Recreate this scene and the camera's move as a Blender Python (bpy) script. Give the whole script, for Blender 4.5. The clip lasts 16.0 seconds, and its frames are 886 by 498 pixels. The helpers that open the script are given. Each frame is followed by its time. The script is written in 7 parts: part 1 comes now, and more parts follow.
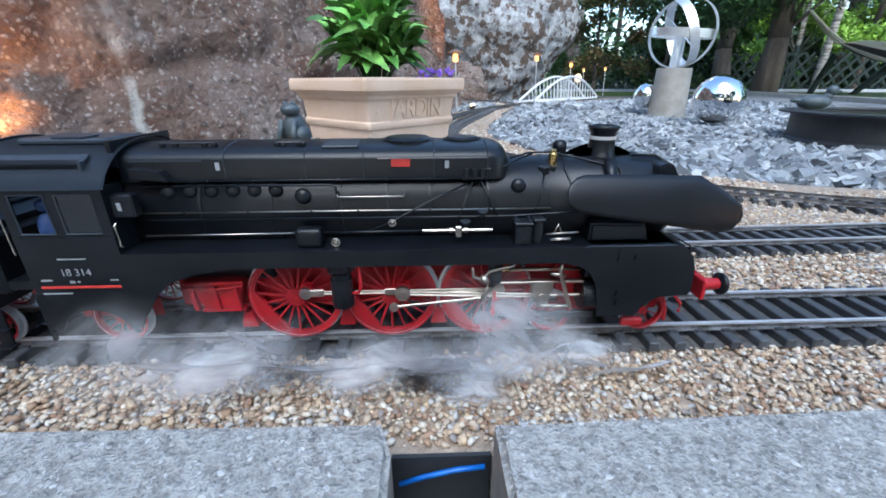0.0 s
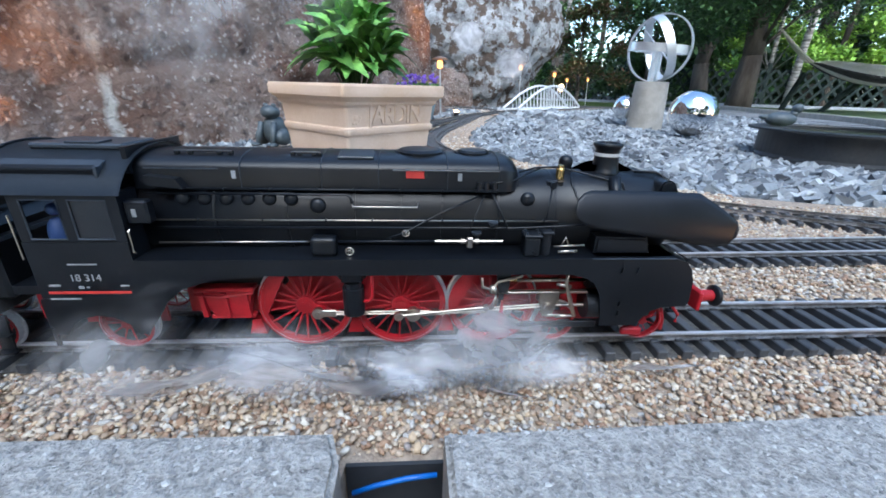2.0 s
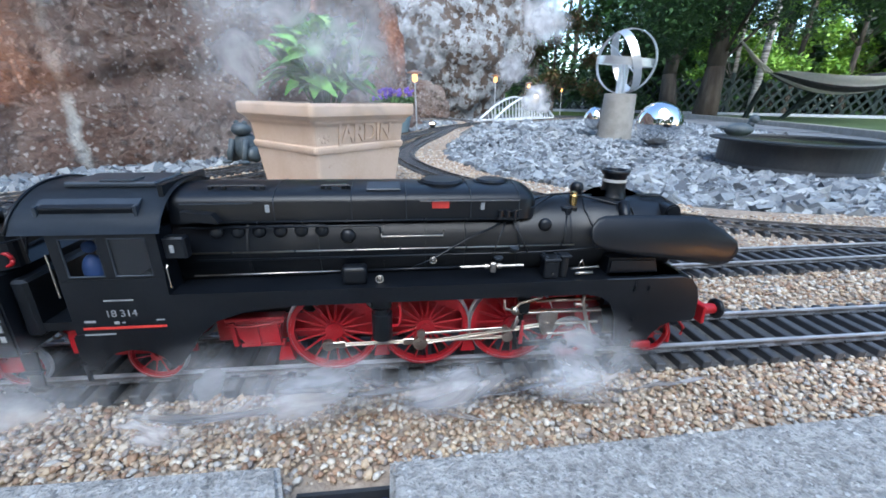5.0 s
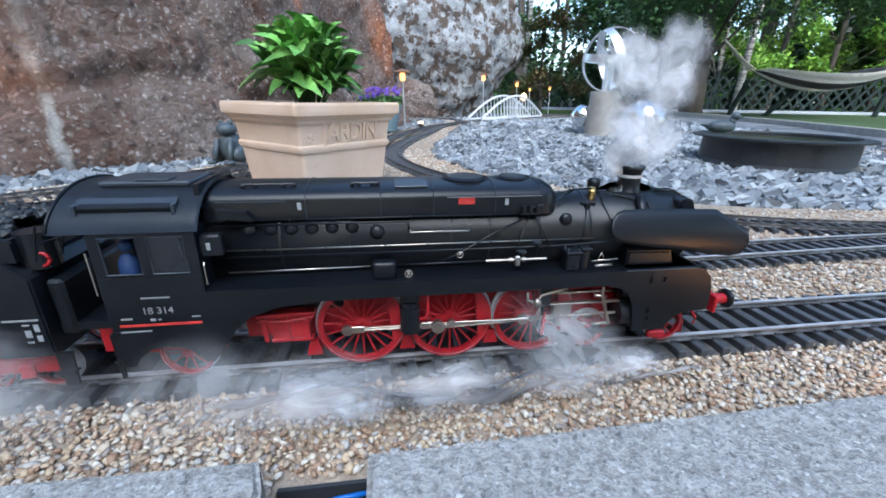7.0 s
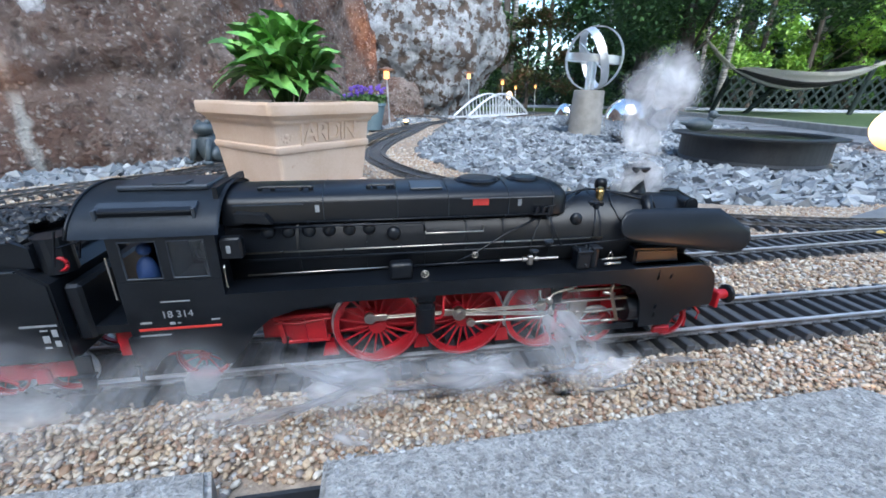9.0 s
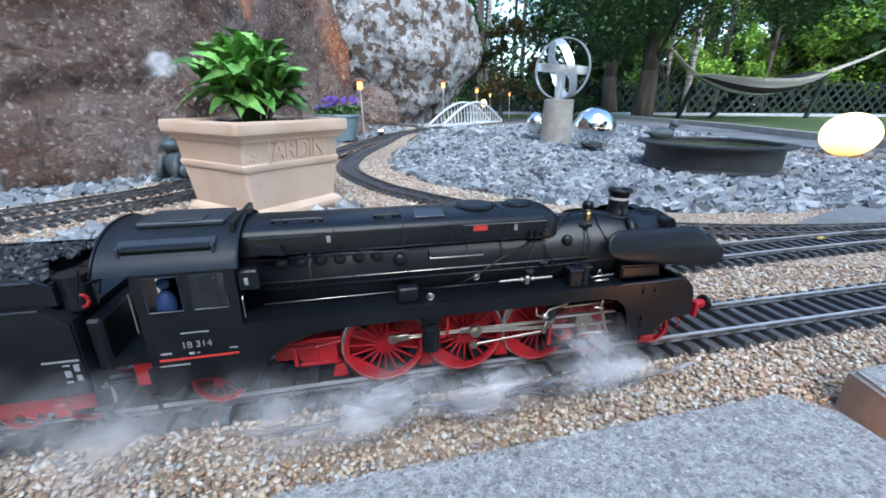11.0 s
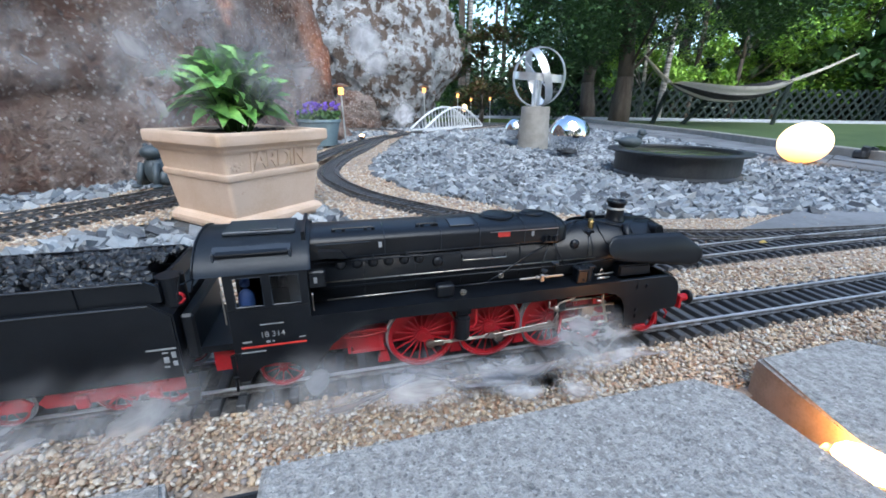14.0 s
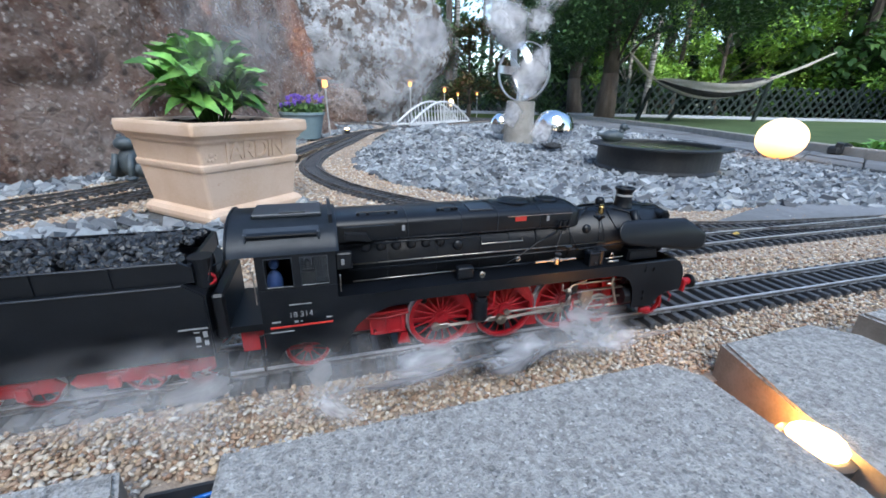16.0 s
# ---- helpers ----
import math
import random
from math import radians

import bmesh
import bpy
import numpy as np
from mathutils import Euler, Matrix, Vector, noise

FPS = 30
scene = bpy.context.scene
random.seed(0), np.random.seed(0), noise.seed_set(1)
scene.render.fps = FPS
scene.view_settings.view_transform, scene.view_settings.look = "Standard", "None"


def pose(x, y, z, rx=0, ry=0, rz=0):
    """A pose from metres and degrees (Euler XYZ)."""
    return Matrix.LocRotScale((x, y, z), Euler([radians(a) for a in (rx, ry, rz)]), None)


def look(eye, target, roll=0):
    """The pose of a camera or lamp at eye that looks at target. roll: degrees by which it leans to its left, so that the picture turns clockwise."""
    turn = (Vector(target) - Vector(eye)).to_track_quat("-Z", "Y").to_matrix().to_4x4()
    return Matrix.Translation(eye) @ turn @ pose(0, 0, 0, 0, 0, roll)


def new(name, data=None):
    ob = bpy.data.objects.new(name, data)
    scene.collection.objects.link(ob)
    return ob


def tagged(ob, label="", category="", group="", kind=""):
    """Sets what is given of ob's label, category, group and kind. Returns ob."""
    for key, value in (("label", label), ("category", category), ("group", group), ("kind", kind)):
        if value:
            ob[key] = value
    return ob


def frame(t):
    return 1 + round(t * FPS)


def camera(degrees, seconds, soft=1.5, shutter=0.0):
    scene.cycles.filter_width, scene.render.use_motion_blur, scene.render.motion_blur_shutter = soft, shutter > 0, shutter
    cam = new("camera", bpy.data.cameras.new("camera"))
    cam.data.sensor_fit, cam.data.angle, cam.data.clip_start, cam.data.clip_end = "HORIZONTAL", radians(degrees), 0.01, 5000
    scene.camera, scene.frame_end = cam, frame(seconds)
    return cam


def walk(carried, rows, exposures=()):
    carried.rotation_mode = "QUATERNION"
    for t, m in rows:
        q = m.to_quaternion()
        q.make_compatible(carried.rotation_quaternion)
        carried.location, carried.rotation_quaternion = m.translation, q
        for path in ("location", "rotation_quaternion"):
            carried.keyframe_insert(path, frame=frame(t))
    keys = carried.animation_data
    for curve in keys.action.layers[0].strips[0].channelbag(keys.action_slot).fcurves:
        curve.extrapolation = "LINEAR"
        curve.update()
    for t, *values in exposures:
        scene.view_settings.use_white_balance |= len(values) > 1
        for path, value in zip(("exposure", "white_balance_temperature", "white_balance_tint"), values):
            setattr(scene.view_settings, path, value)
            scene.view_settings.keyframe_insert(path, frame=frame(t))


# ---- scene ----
cam = camera(95.3, 16.0, soft=1.7)
PATH = [
    (0, (0.041, -0.284, 0.187), (0.106, 1.562, -0.578), -0.2),
    (0.5, (0.044, -0.287, 0.188), (0.131, 1.56, -0.574), 0.4),
    (1, (0.048, -0.286, 0.191), (0.156, 1.563, -0.565), 1.1),
    (1.5, (0.044, -0.284, 0.19), (0.16, 1.565, -0.562), 1.3),
    (2, (0.056, -0.288, 0.193), (0.2, 1.563, -0.551), 1.6),
    (2.5, (0.063, -0.289, 0.197), (0.225, 1.563, -0.541), 1.5),
    (3, (0.065, -0.29, 0.2), (0.246, 1.562, -0.532), 1.4),
    (3.5, (0.072, -0.29, 0.199), (0.273, 1.566, -0.516), 1.2),
    (4, (0.074, -0.291, 0.205), (0.29, 1.568, -0.5), 1.2),
    (6.5, (0.083, -0.299, 0.209), (0.336, 1.557, -0.49), 0.7),
    (7, (0.085, -0.3, 0.208), (0.358, 1.552, -0.496), 0.8),
    (7.5, (0.089, -0.299, 0.207), (0.377, 1.548, -0.505), 0.9),
    (8, (0.092, -0.3, 0.208), (0.393, 1.545, -0.503), 0.9),
    (8.5, (0.098, -0.301, 0.21), (0.414, 1.54, -0.505), 0.9),
    (10.8, (0.12, -0.307, 0.224), (0.522, 1.529, -0.461), 0.3),
    (11, (0.123, -0.312, 0.231), (0.544, 1.52, -0.453), 0.3),
    (11.5, (0.125, -0.329, 0.239), (0.583, 1.494, -0.444), 0.3),
    (12, (0.121, -0.346, 0.247), (0.596, 1.475, -0.433), 0.4),
    (12.5, (0.122, -0.351, 0.25), (0.607, 1.47, -0.42), 0.5),
    (13, (0.125, -0.352, 0.251), (0.619, 1.467, -0.417), 0.6),
    (13.5, (0.126, -0.354, 0.252), (0.623, 1.465, -0.417), 0.6),
    (14, (0.128, -0.354, 0.251), (0.63, 1.462, -0.421), 0.8),
    (14.5, (0.127, -0.353, 0.252), (0.633, 1.461, -0.422), 1.0),
    (15, (0.131, -0.355, 0.249), (0.649, 1.454, -0.43), 1.0),
    (15.5, (0.137, -0.358, 0.246), (0.673, 1.443, -0.439), 1.0),
    (16, (0.144, -0.36, 0.244), (0.7, 1.432, -0.447), 1.3),
]
walk(cam, [(t, look(eye, target, roll)) for t, eye, target, roll in PATH], [(0.0, 1.84, 5720.0, 4.0), (11.0, 1.80, 5760.0, 4.0), (16.0, 1.63, 5950.0, 5.0)])

# ---- world and light ----
world = bpy.data.worlds.new("evening_sky")
scene.world = world
world.use_nodes = True
_n = world.node_tree.nodes
_bg = _n["Background"]
_sky = _n.new("ShaderNodeTexSky")
_sky.sky_type, _sky.sun_disc = "NISHITA", False
_sky.sun_elevation, _sky.sun_rotation = radians(35), radians(184)
_sky.dust_density, _sky.ozone_density = 1.5, 1.2
world.node_tree.links.new(_sky.outputs[0], _bg.inputs[0])
_bg.inputs[1].default_value = 0.15
_sd = bpy.data.lights.new("soft_sun", "SUN")
_sd.energy, _sd.angle, _sd.color = 0.9, radians(40), (1.0, 0.98, 0.96)
_so = new("soft_sun", _sd)
_so.matrix_world = look((-0.6, -4.8, 9), (0, 0, 0))


# ---- materials ----
def mat(name, base, rough=0.6, other=None, scale=40.0, fine=300.0, bump=0.2, metal=0.0, dist=0.002, island=0.0, rnd=0.0,
        coat=0.0, stretch=(1, 1, 1), patch=None):
    """Two scales of noise between base and other, with bump; island / rnd vary the value per piece."""
    m = bpy.data.materials.new(name)
    m.use_nodes = True
    nt = m.node_tree
    N, L = nt.nodes, nt.links
    b = N["Principled BSDF"]
    b.inputs["Roughness"].default_value = rough
    b.inputs["Metallic"].default_value = metal
    b.inputs["Coat Weight"].default_value = coat
    tc = N.new("ShaderNodeTexCoord")
    mp = N.new("ShaderNodeMapping")
    mp.inputs["Scale"].default_value = stretch
    L.new(tc.outputs["Object"], mp.inputs[0])
    n1, n2 = N.new("ShaderNodeTexNoise"), N.new("ShaderNodeTexNoise")
    for n, s in ((n1, scale), (n2, fine)):
        n.inputs["Scale"].default_value = s
        n.inputs["Detail"].default_value = 6
        L.new(mp.outputs[0], n.inputs["Vector"])
    other = other or tuple(c * 0.7 for c in base)
    mixf = N.new("ShaderNodeMath")
    mixf.operation = "MULTIPLY_ADD"
    L.new(n2.outputs[0], mixf.inputs[0])
    mixf.inputs[1].default_value = 0.45
    L.new(n1.outputs[0], mixf.inputs[2])
    ramp = N.new("ShaderNodeValToRGB")
    e = ramp.color_ramp.elements
    e[0].position, e[1].position = 0.58, 0.86
    e[0].color, e[1].color = (*base, 1), (*other, 1)
    L.new(mixf.outputs[0], ramp.inputs[0])
    out = ramp.outputs[0]
    if patch:
        pc, ps, lo, hi = patch
        n3 = N.new("ShaderNodeTexNoise")
        n3.inputs["Scale"].default_value, n3.inputs["Detail"].default_value = ps, 8
        n3.inputs["Roughness"].default_value = 0.65
        L.new(tc.outputs["Object"], n3.inputs["Vector"])
        r3 = N.new("ShaderNodeMapRange")
        r3.inputs[1].default_value, r3.inputs[2].default_value = lo, hi
        L.new(n3.outputs[0], r3.inputs[0])
        mx = N.new("ShaderNodeMix")
        mx.data_type = "RGBA"
        L.new(r3.outputs[0], mx.inputs[0])
        L.new(out, mx.inputs[6])
        mx.inputs[7].default_value = (*pc, 1)
        out = mx.outputs[2]
    if island or rnd:
        src = N.new("ShaderNodeNewGeometry").outputs["Random Per Island"] if island else N.new("ShaderNodeObjectInfo").outputs["Random"]
        hsv = N.new("ShaderNodeHueSaturation")
        r = N.new("ShaderNodeMapRange")
        a = island or rnd
        r.inputs[3].default_value, r.inputs[4].default_value = 1 - a, 1 + a
        L.new(src, r.inputs[0])
        L.new(r.outputs[0], hsv.inputs["Value"])
        L.new(out, hsv.inputs["Color"])
        out = hsv.outputs[0]
    L.new(out, b.inputs["Base Color"])
    if bump:
        bp = N.new("ShaderNodeBump")
        bp.inputs["Strength"].default_value, bp.inputs["Distance"].default_value = bump, dist
        L.new(mixf.outputs[0], bp.inputs["Height"])
        L.new(bp.outputs[0], b.inputs["Normal"])
    return m


def island_mat(name, stops, rough=0.6, fine=200.0, bump=0.25, dist=0.0006, sat=0.12):
    """Stones of several colours, one per island, each with its own grain."""
    m = bpy.data.materials.new(name)
    m.use_nodes = True
    N, L = m.node_tree.nodes, m.node_tree.links
    b = N["Principled BSDF"]
    b.inputs["Roughness"].default_value = rough
    g = N.new("ShaderNodeNewGeometry")
    ramp = N.new("ShaderNodeValToRGB")
    cr = ramp.color_ramp
    cr.interpolation = "CONSTANT"
    while len(cr.elements) < len(stops):
        cr.elements.new(0.5)
    for i, (e, c) in enumerate(zip(cr.elements, stops)):
        e.position, e.color = i / len(stops), (*c, 1)
    L.new(g.outputs["Random Per Island"], ramp.inputs[0])
    tc = N.new("ShaderNodeTexCoord")
    n = N.new("ShaderNodeTexNoise")
    n.inputs["Scale"].default_value, n.inputs["Detail"].default_value = fine, 5
    L.new(tc.outputs["Object"], n.inputs["Vector"])
    hsv = N.new("ShaderNodeHueSaturation")
    r = N.new("ShaderNodeMapRange")
    r.inputs[3].default_value, r.inputs[4].default_value = 0.7, 1.25
    L.new(n.outputs[0], r.inputs[0])
    L.new(r.outputs[0], hsv.inputs["Value"])
    L.new(ramp.outputs[0], hsv.inputs["Color"])
    L.new(hsv.outputs[0], b.inputs["Base Color"])
    bp = N.new("ShaderNodeBump")
    bp.inputs["Strength"].default_value, bp.inputs["Distance"].default_value = bump, dist
    L.new(n.outputs[0], bp.inputs["Height"])
    L.new(bp.outputs[0], b.inputs["Normal"])
    return m


def glow(name, colour, strength):
    m = bpy.data.materials.new(name)
    m.use_nodes = True
    b = m.node_tree.nodes["Principled BSDF"]
    b.inputs["Base Color"].default_value = (*colour, 1)
    b.inputs["Emission Color"].default_value = (*colour, 1)
    b.inputs["Emission Strength"].default_value = strength
    return m


def glass(name, colour=(1, 1, 1), rough=0.02):
    m = bpy.data.materials.new(name)
    m.use_nodes = True
    b = m.node_tree.nodes["Principled BSDF"]
    b.inputs["Base Color"].default_value = (*colour, 1)
    b.inputs["Roughness"].default_value = rough
    b.inputs["Transmission Weight"].default_value = 1.0
    return m


M_BLACK = mat("black_paint", (0.0040, 0.0052, 0.0076), 0.35, (0.007, 0.0087, 0.012), 30, 500, 0.04, dist=0.0004)
M_BLACK.node_tree.nodes["Principled BSDF"].inputs["Specular IOR Level"].default_value = 0.34
# grey for roof and trim, lightened to stand for the sky's sheen
M_ROOF = mat("sheen_grey_paint", (0.030, 0.038, 0.050), 0.36, (0.022, 0.028, 0.037), 30, 400, 0.04, dist=0.0004)
M_RED = mat("red_frame_paint", (0.40, 0.009, 0.018), 0.42, (0.27, 0.006, 0.012), 40, 500, 0.04, dist=0.0004)
M_STEEL = mat("bright_steel", (0.52, 0.48, 0.42), 0.34, (0.38, 0.34, 0.30), 60, 600, 0.05, metal=1.0, dist=0.0003)
M_BRASS = mat("brass", (0.75, 0.52, 0.2), 0.25, (0.6, 0.4, 0.15), 60, 600, 0.03, metal=1.0, dist=0.0003)
M_RAIL = mat("rail_steel", (0.66, 0.68, 0.71), 0.4, (0.5, 0.51, 0.54), 40, 500, 0.05, metal=0.55, dist=0.0003)
M_RAILSIDE = mat("rail_web", (0.32, 0.32, 0.33), 0.42, (0.14, 0.13, 0.12), 60, 500, 0.1, metal=0.8, dist=0.0003)
M_RAILOLD = mat("old_rail", (0.16, 0.155, 0.15), 0.5, (0.09, 0.085, 0.08), 60, 500, 0.1, metal=0.4, dist=0.0003)
M_SLEEPER = mat("sleeper_plastic", (0.038, 0.041, 0.047), 0.55, (0.065, 0.067, 0.072), 60, 500, 0.15, rnd=0.25, stretch=(1, 0.2, 1), dist=0.0004)
M_WHITE = mat("white_marking", (0.27, 0.285, 0.30), 0.6, (0.21, 0.22, 0.23), 200, 900, 0.0)
M_REDMARK = mat("red_marking", (0.50, 0.040, 0.032), 0.5, (0.42, 0.030, 0.024), 200, 900, 0.0)
M_CONCRETE = mat("concrete_block", (0.215, 0.210, 0.200), 0.95, (0.385, 0.378, 0.362), 210, 620, 1.0, dist=0.004,
                 patch=((0.125, 0.122, 0.118), 150, 0.58, 0.68))
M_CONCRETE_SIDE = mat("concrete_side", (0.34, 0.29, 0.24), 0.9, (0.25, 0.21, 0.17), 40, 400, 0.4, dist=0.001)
M_PEBBLE = island_mat("river_gravel", [(0.43, 0.34, 0.25), (0.52, 0.44, 0.34), (0.31, 0.20, 0.125), (0.60, 0.55, 0.47), (0.38, 0.28, 0.19),
                                       (0.25, 0.215, 0.19), (0.50, 0.38, 0.25), (0.42, 0.40, 0.37), (0.56, 0.49, 0.39), (0.27, 0.165, 0.105), (0.46, 0.36, 0.26), (0.36, 0.25, 0.17)], 0.6, 400)
M_SLATE = island_mat("slate_chips", [(0.20, 0.22, 0.238), (0.27, 0.295, 0.312), (0.14, 0.155, 0.172), (0.37, 0.39, 0.40), (0.225, 0.245, 0.262),
                                     (0.085, 0.092, 0.105), (0.21, 0.22, 0.23)], 0.75, 90, 0.6, 0.003)
M_TERRA = mat("pale_terracotta", (0.62, 0.45, 0.32), 0.85, (0.68, 0.52, 0.40), 14, 220, 0.25, dist=0.001,
              patch=((0.50, 0.28, 0.18), 18, 0.66, 0.74))
M_SOIL = mat("potting_soil", (0.02, 0.014, 0.01), 0.95, (0.045, 0.03, 0.02), 60, 400, 0.8, dist=0.004)
M_BED = mat("gravel_bed", (0.36, 0.29, 0.22), 0.9, (0.22, 0.17, 0.13), 120, 500, 0.6, dist=0.003)
M_GROUND = mat("garden_soil", (0.10, 0.105, 0.11), 0.95, (0.06, 0.06, 0.06), 30, 200, 0.6, dist=0.006)


# ---- shape helpers ----
def finish(bm, name, material, smooth=None):
    me = bpy.data.meshes.new(name)
    bmesh.ops.recalc_face_normals(bm, faces=bm.faces[:])
    bm.to_mesh(me)
    bm.free()
    me.materials.append(material)
    if smooth is not None:
        me.shade_smooth() if smooth else me.shade_flat()
    return me


def part(name, bm, material, parent=None, label="", smooth=None, **tags):
    """One bmesh as one mesh object, under a thing or a part."""
    ob = new(name, finish(bm, name, material, smooth))
    ob.parent = parent
    if label or tags:
        tagged(ob, label, **tags)
    return ob


def empty(name, at=(0, 0, 0), rz=0.0, parent=None):
    ob = new(name)
    ob.empty_display_size = 0.02
    ob.matrix_basis = pose(*at, 0, 0, rz)
    ob.parent = parent
    return ob


def box(bm, c, s, bevel=0.0, turn=None, seg=1):
    r = bmesh.ops.create_cube(bm, size=1.0)
    vs = r["verts"]
    for v in vs:
        v.co = Vector((v.co.x * s[0], v.co.y * s[1], v.co.z * s[2]))
    if bevel:
        es = list({e for v in vs for e in v.link_edges})
        r2 = bmesh.ops.bevel(bm, geom=es, offset=bevel, segments=seg, affect="EDGES", profile=0.6)
        vs = list({v for f in r2["faces"] for v in f.verts} | {v for v in vs if v.is_valid})
    for v in vs:
        p = turn @ v.co if turn else v.co
        v.co = p + Vector(c)
    return vs


def tube(bm, a, b, r, seg=10, r2=None, caps=True):
    a, b = Vector(a), Vector(b)
    d = b - a
    m = Matrix.Translation((a + b) / 2) @ d.to_track_quat("Z", "Y").to_matrix().to_4x4()
    bmesh.ops.create_cone(bm, cap_ends=caps, segments=seg, radius1=r, radius2=r if r2 is None else r2, depth=d.length, matrix=m)


def pipe(bm, pts, r, seg=6):
    """A bent pipe through the points."""
    pts = [Vector(p) for p in pts]
    rings = []
    for i, p in enumerate(pts):
        d = (pts[min(i + 1, len(pts) - 1)] - pts[max(i - 1, 0)]).normalized()
        q = d.to_track_quat("Z", "Y")
        rings.append([bm.verts.new(p + q @ Vector((r * math.cos(6.2832 * k / seg), r * math.sin(6.2832 * k / seg), 0))) for k in range(seg)])
    for a, b in zip(rings, rings[1:]):
        for k in range(seg):
            bm.faces.new((a[k], a[(k + 1) % seg], b[(k + 1) % seg], b[k]))
    bm.faces.new(rings[0][::-1])
    bm.faces.new(rings[-1])


def prism(bm, pts, y0, y1, bevel=0.0):
    """A plate: the outline pts in x, z, from y0 to y1."""
    a = [bm.verts.new((x, y0, z)) for x, z in pts]
    b = [bm.verts.new((x, y1, z)) for x, z in pts]
    n = len(pts)
    fs = [bm.faces.new(a), bm.faces.new(b[::-1])]
    for i in range(n):
        fs.append(bm.faces.new((a[i], b[i], b[(i + 1) % n], a[(i + 1) % n])))
    if bevel:
        es = [e for e in set(list(fs[0].edges) + list(fs[1].edges))]
        bmesh.ops.bevel(bm, geom=es, offset=bevel, segments=2, affect="EDGES")


def slab(bm, pts, z0, z1, bevel=0.0):
    """A block: the outline pts in x, y, from z0 to z1."""
    a = [bm.verts.new((x, y, z0)) for x, y in pts]
    b = [bm.verts.new((x, y, z1)) for x, y in pts]
    n = len(pts)
    bm.faces.new(a[::-1])
    top = bm.faces.new(b)
    for i in range(n):
        bm.faces.new((a[i], a[(i + 1) % n], b[(i + 1) % n], b[i]))
    if bevel:
        bmesh.ops.bevel(bm, geom=list(top.edges), offset=bevel, segments=3, affect="EDGES")


def lathe(bm, prof, seg=32, axis="Z", at=(0, 0, 0)):
    """A turned body: prof is a row of (radius, height)."""
    rings = []
    for r, h in prof:
        ring = []
        for k in range(seg):
            c, s = math.cos(2 * math.pi * k / seg) * r, math.sin(2 * math.pi * k / seg) * r
            p = (c, s, h) if axis == "Z" else ((h, c, s) if axis == "X" else (c, h, s))
            ring.append(bm.verts.new(Vector(p) + Vector(at)))
        rings.append(ring)
    for a, b in zip(rings, rings[1:]):
        for k in range(seg):
            bm.faces.new((a[k], a[(k + 1) % seg], b[(k + 1) % seg], b[k]))
    bm.faces.new(rings[0][::-1])
    bm.faces.new(rings[-1])


def ball(bm, c, r, sub=2, squash=(1, 1, 1)):
    v = bmesh.ops.create_icosphere(bm, subdivisions=sub, radius=1.0)["verts"]
    for p in v:
        p.co = Vector((p.co.x * r * squash[0], p.co.y * r * squash[1], p.co.z * r * squash[2])) + Vector(c)
    return v


def B():
    return bmesh.new()


def soup(name, verts, faces, material, smooth=False):
    """A mesh object from arrays: verts (n, 3), faces (m, 3)."""
    me = bpy.data.meshes.new(name)
    nv, nf = len(verts), len(faces)
    me.vertices.add(nv)
    me.vertices.foreach_set("co", np.asarray(verts, np.float32).ravel())
    k = faces.shape[1]
    me.loops.add(nf * k)
    me.loops.foreach_set("vertex_index", np.asarray(faces, np.int32).ravel())
    me.polygons.add(nf)
    me.polygons.foreach_set("loop_start", np.arange(0, nf * k, k, dtype=np.int32))
    me.update(calc_edges=True)
    me.shade_smooth() if smooth else me.shade_flat()
    me.materials.append(material)
    return new(name, me)


RNG = np.random.default_rng(7)


def shape_of(sub):
    bm = B()
    bmesh.ops.create_icosphere(bm, subdivisions=sub, radius=1.0)
    v = np.array([p.co[:] for p in bm.verts])
    f = np.array([[q.index for q in p.verts] for p in bm.faces])
    bm.free()
    return v, f


def rotations(n, tip=3.14):
    a, b, c = RNG.uniform(0, 6.283, n), RNG.uniform(-tip, tip, n), RNG.uniform(-tip, tip, n)
    ca, sa, cb, sb, cc, sc = np.cos(a), np.sin(a), np.cos(b), np.sin(b), np.cos(c), np.sin(c)
    z, o = np.zeros(n), np.ones(n)
    rz = np.stack([ca, -sa, z, sa, ca, z, z, z, o], 1).reshape(n, 3, 3)
    ry = np.stack([cb, z, sb, z, o, z, -sb, z, cb], 1).reshape(n, 3, 3)
    rx = np.stack([o, z, z, z, cc, -sc, z, sc, cc], 1).reshape(n, 3, 3)
    return rz @ ry @ rx


def scatter(name, places, base, sizes, material, jitter=0.18, tip=0.5, smooth=True):
    """Stones of one mesh: a deformed copy of base = (verts, faces) at every place."""
    bv, bf = base
    n, k = len(places), len(bv)
    v = bv[None] * (1 + RNG.normal(0, jitter, (n, k, 1))) * sizes[:, None, :]
    v = np.einsum("nij,nkj->nki", rotations(n, tip), v) + places[:, None, :]
    f = bf[None] + (np.arange(n) * k)[:, None, None]
    return soup(name, v.reshape(-1, 3), f.reshape(-1, bf.shape[1]), material, smooth)


# ---- ground ----
def ground_height(x, y):
    """The garden is level, with a little unevenness away from the line."""
    if -1.2 < y < -0.12:
        return -0.09
    far = min(1.0, max(0.0, (y - 2.5) / 3.0))
    return -0.008 - 0.05 * far + 0.012 * noise.noise(Vector((x * 0.9, y * 0.9, 3.1))) * min(1.0, max(0.0, (abs(y) - 0.3)))


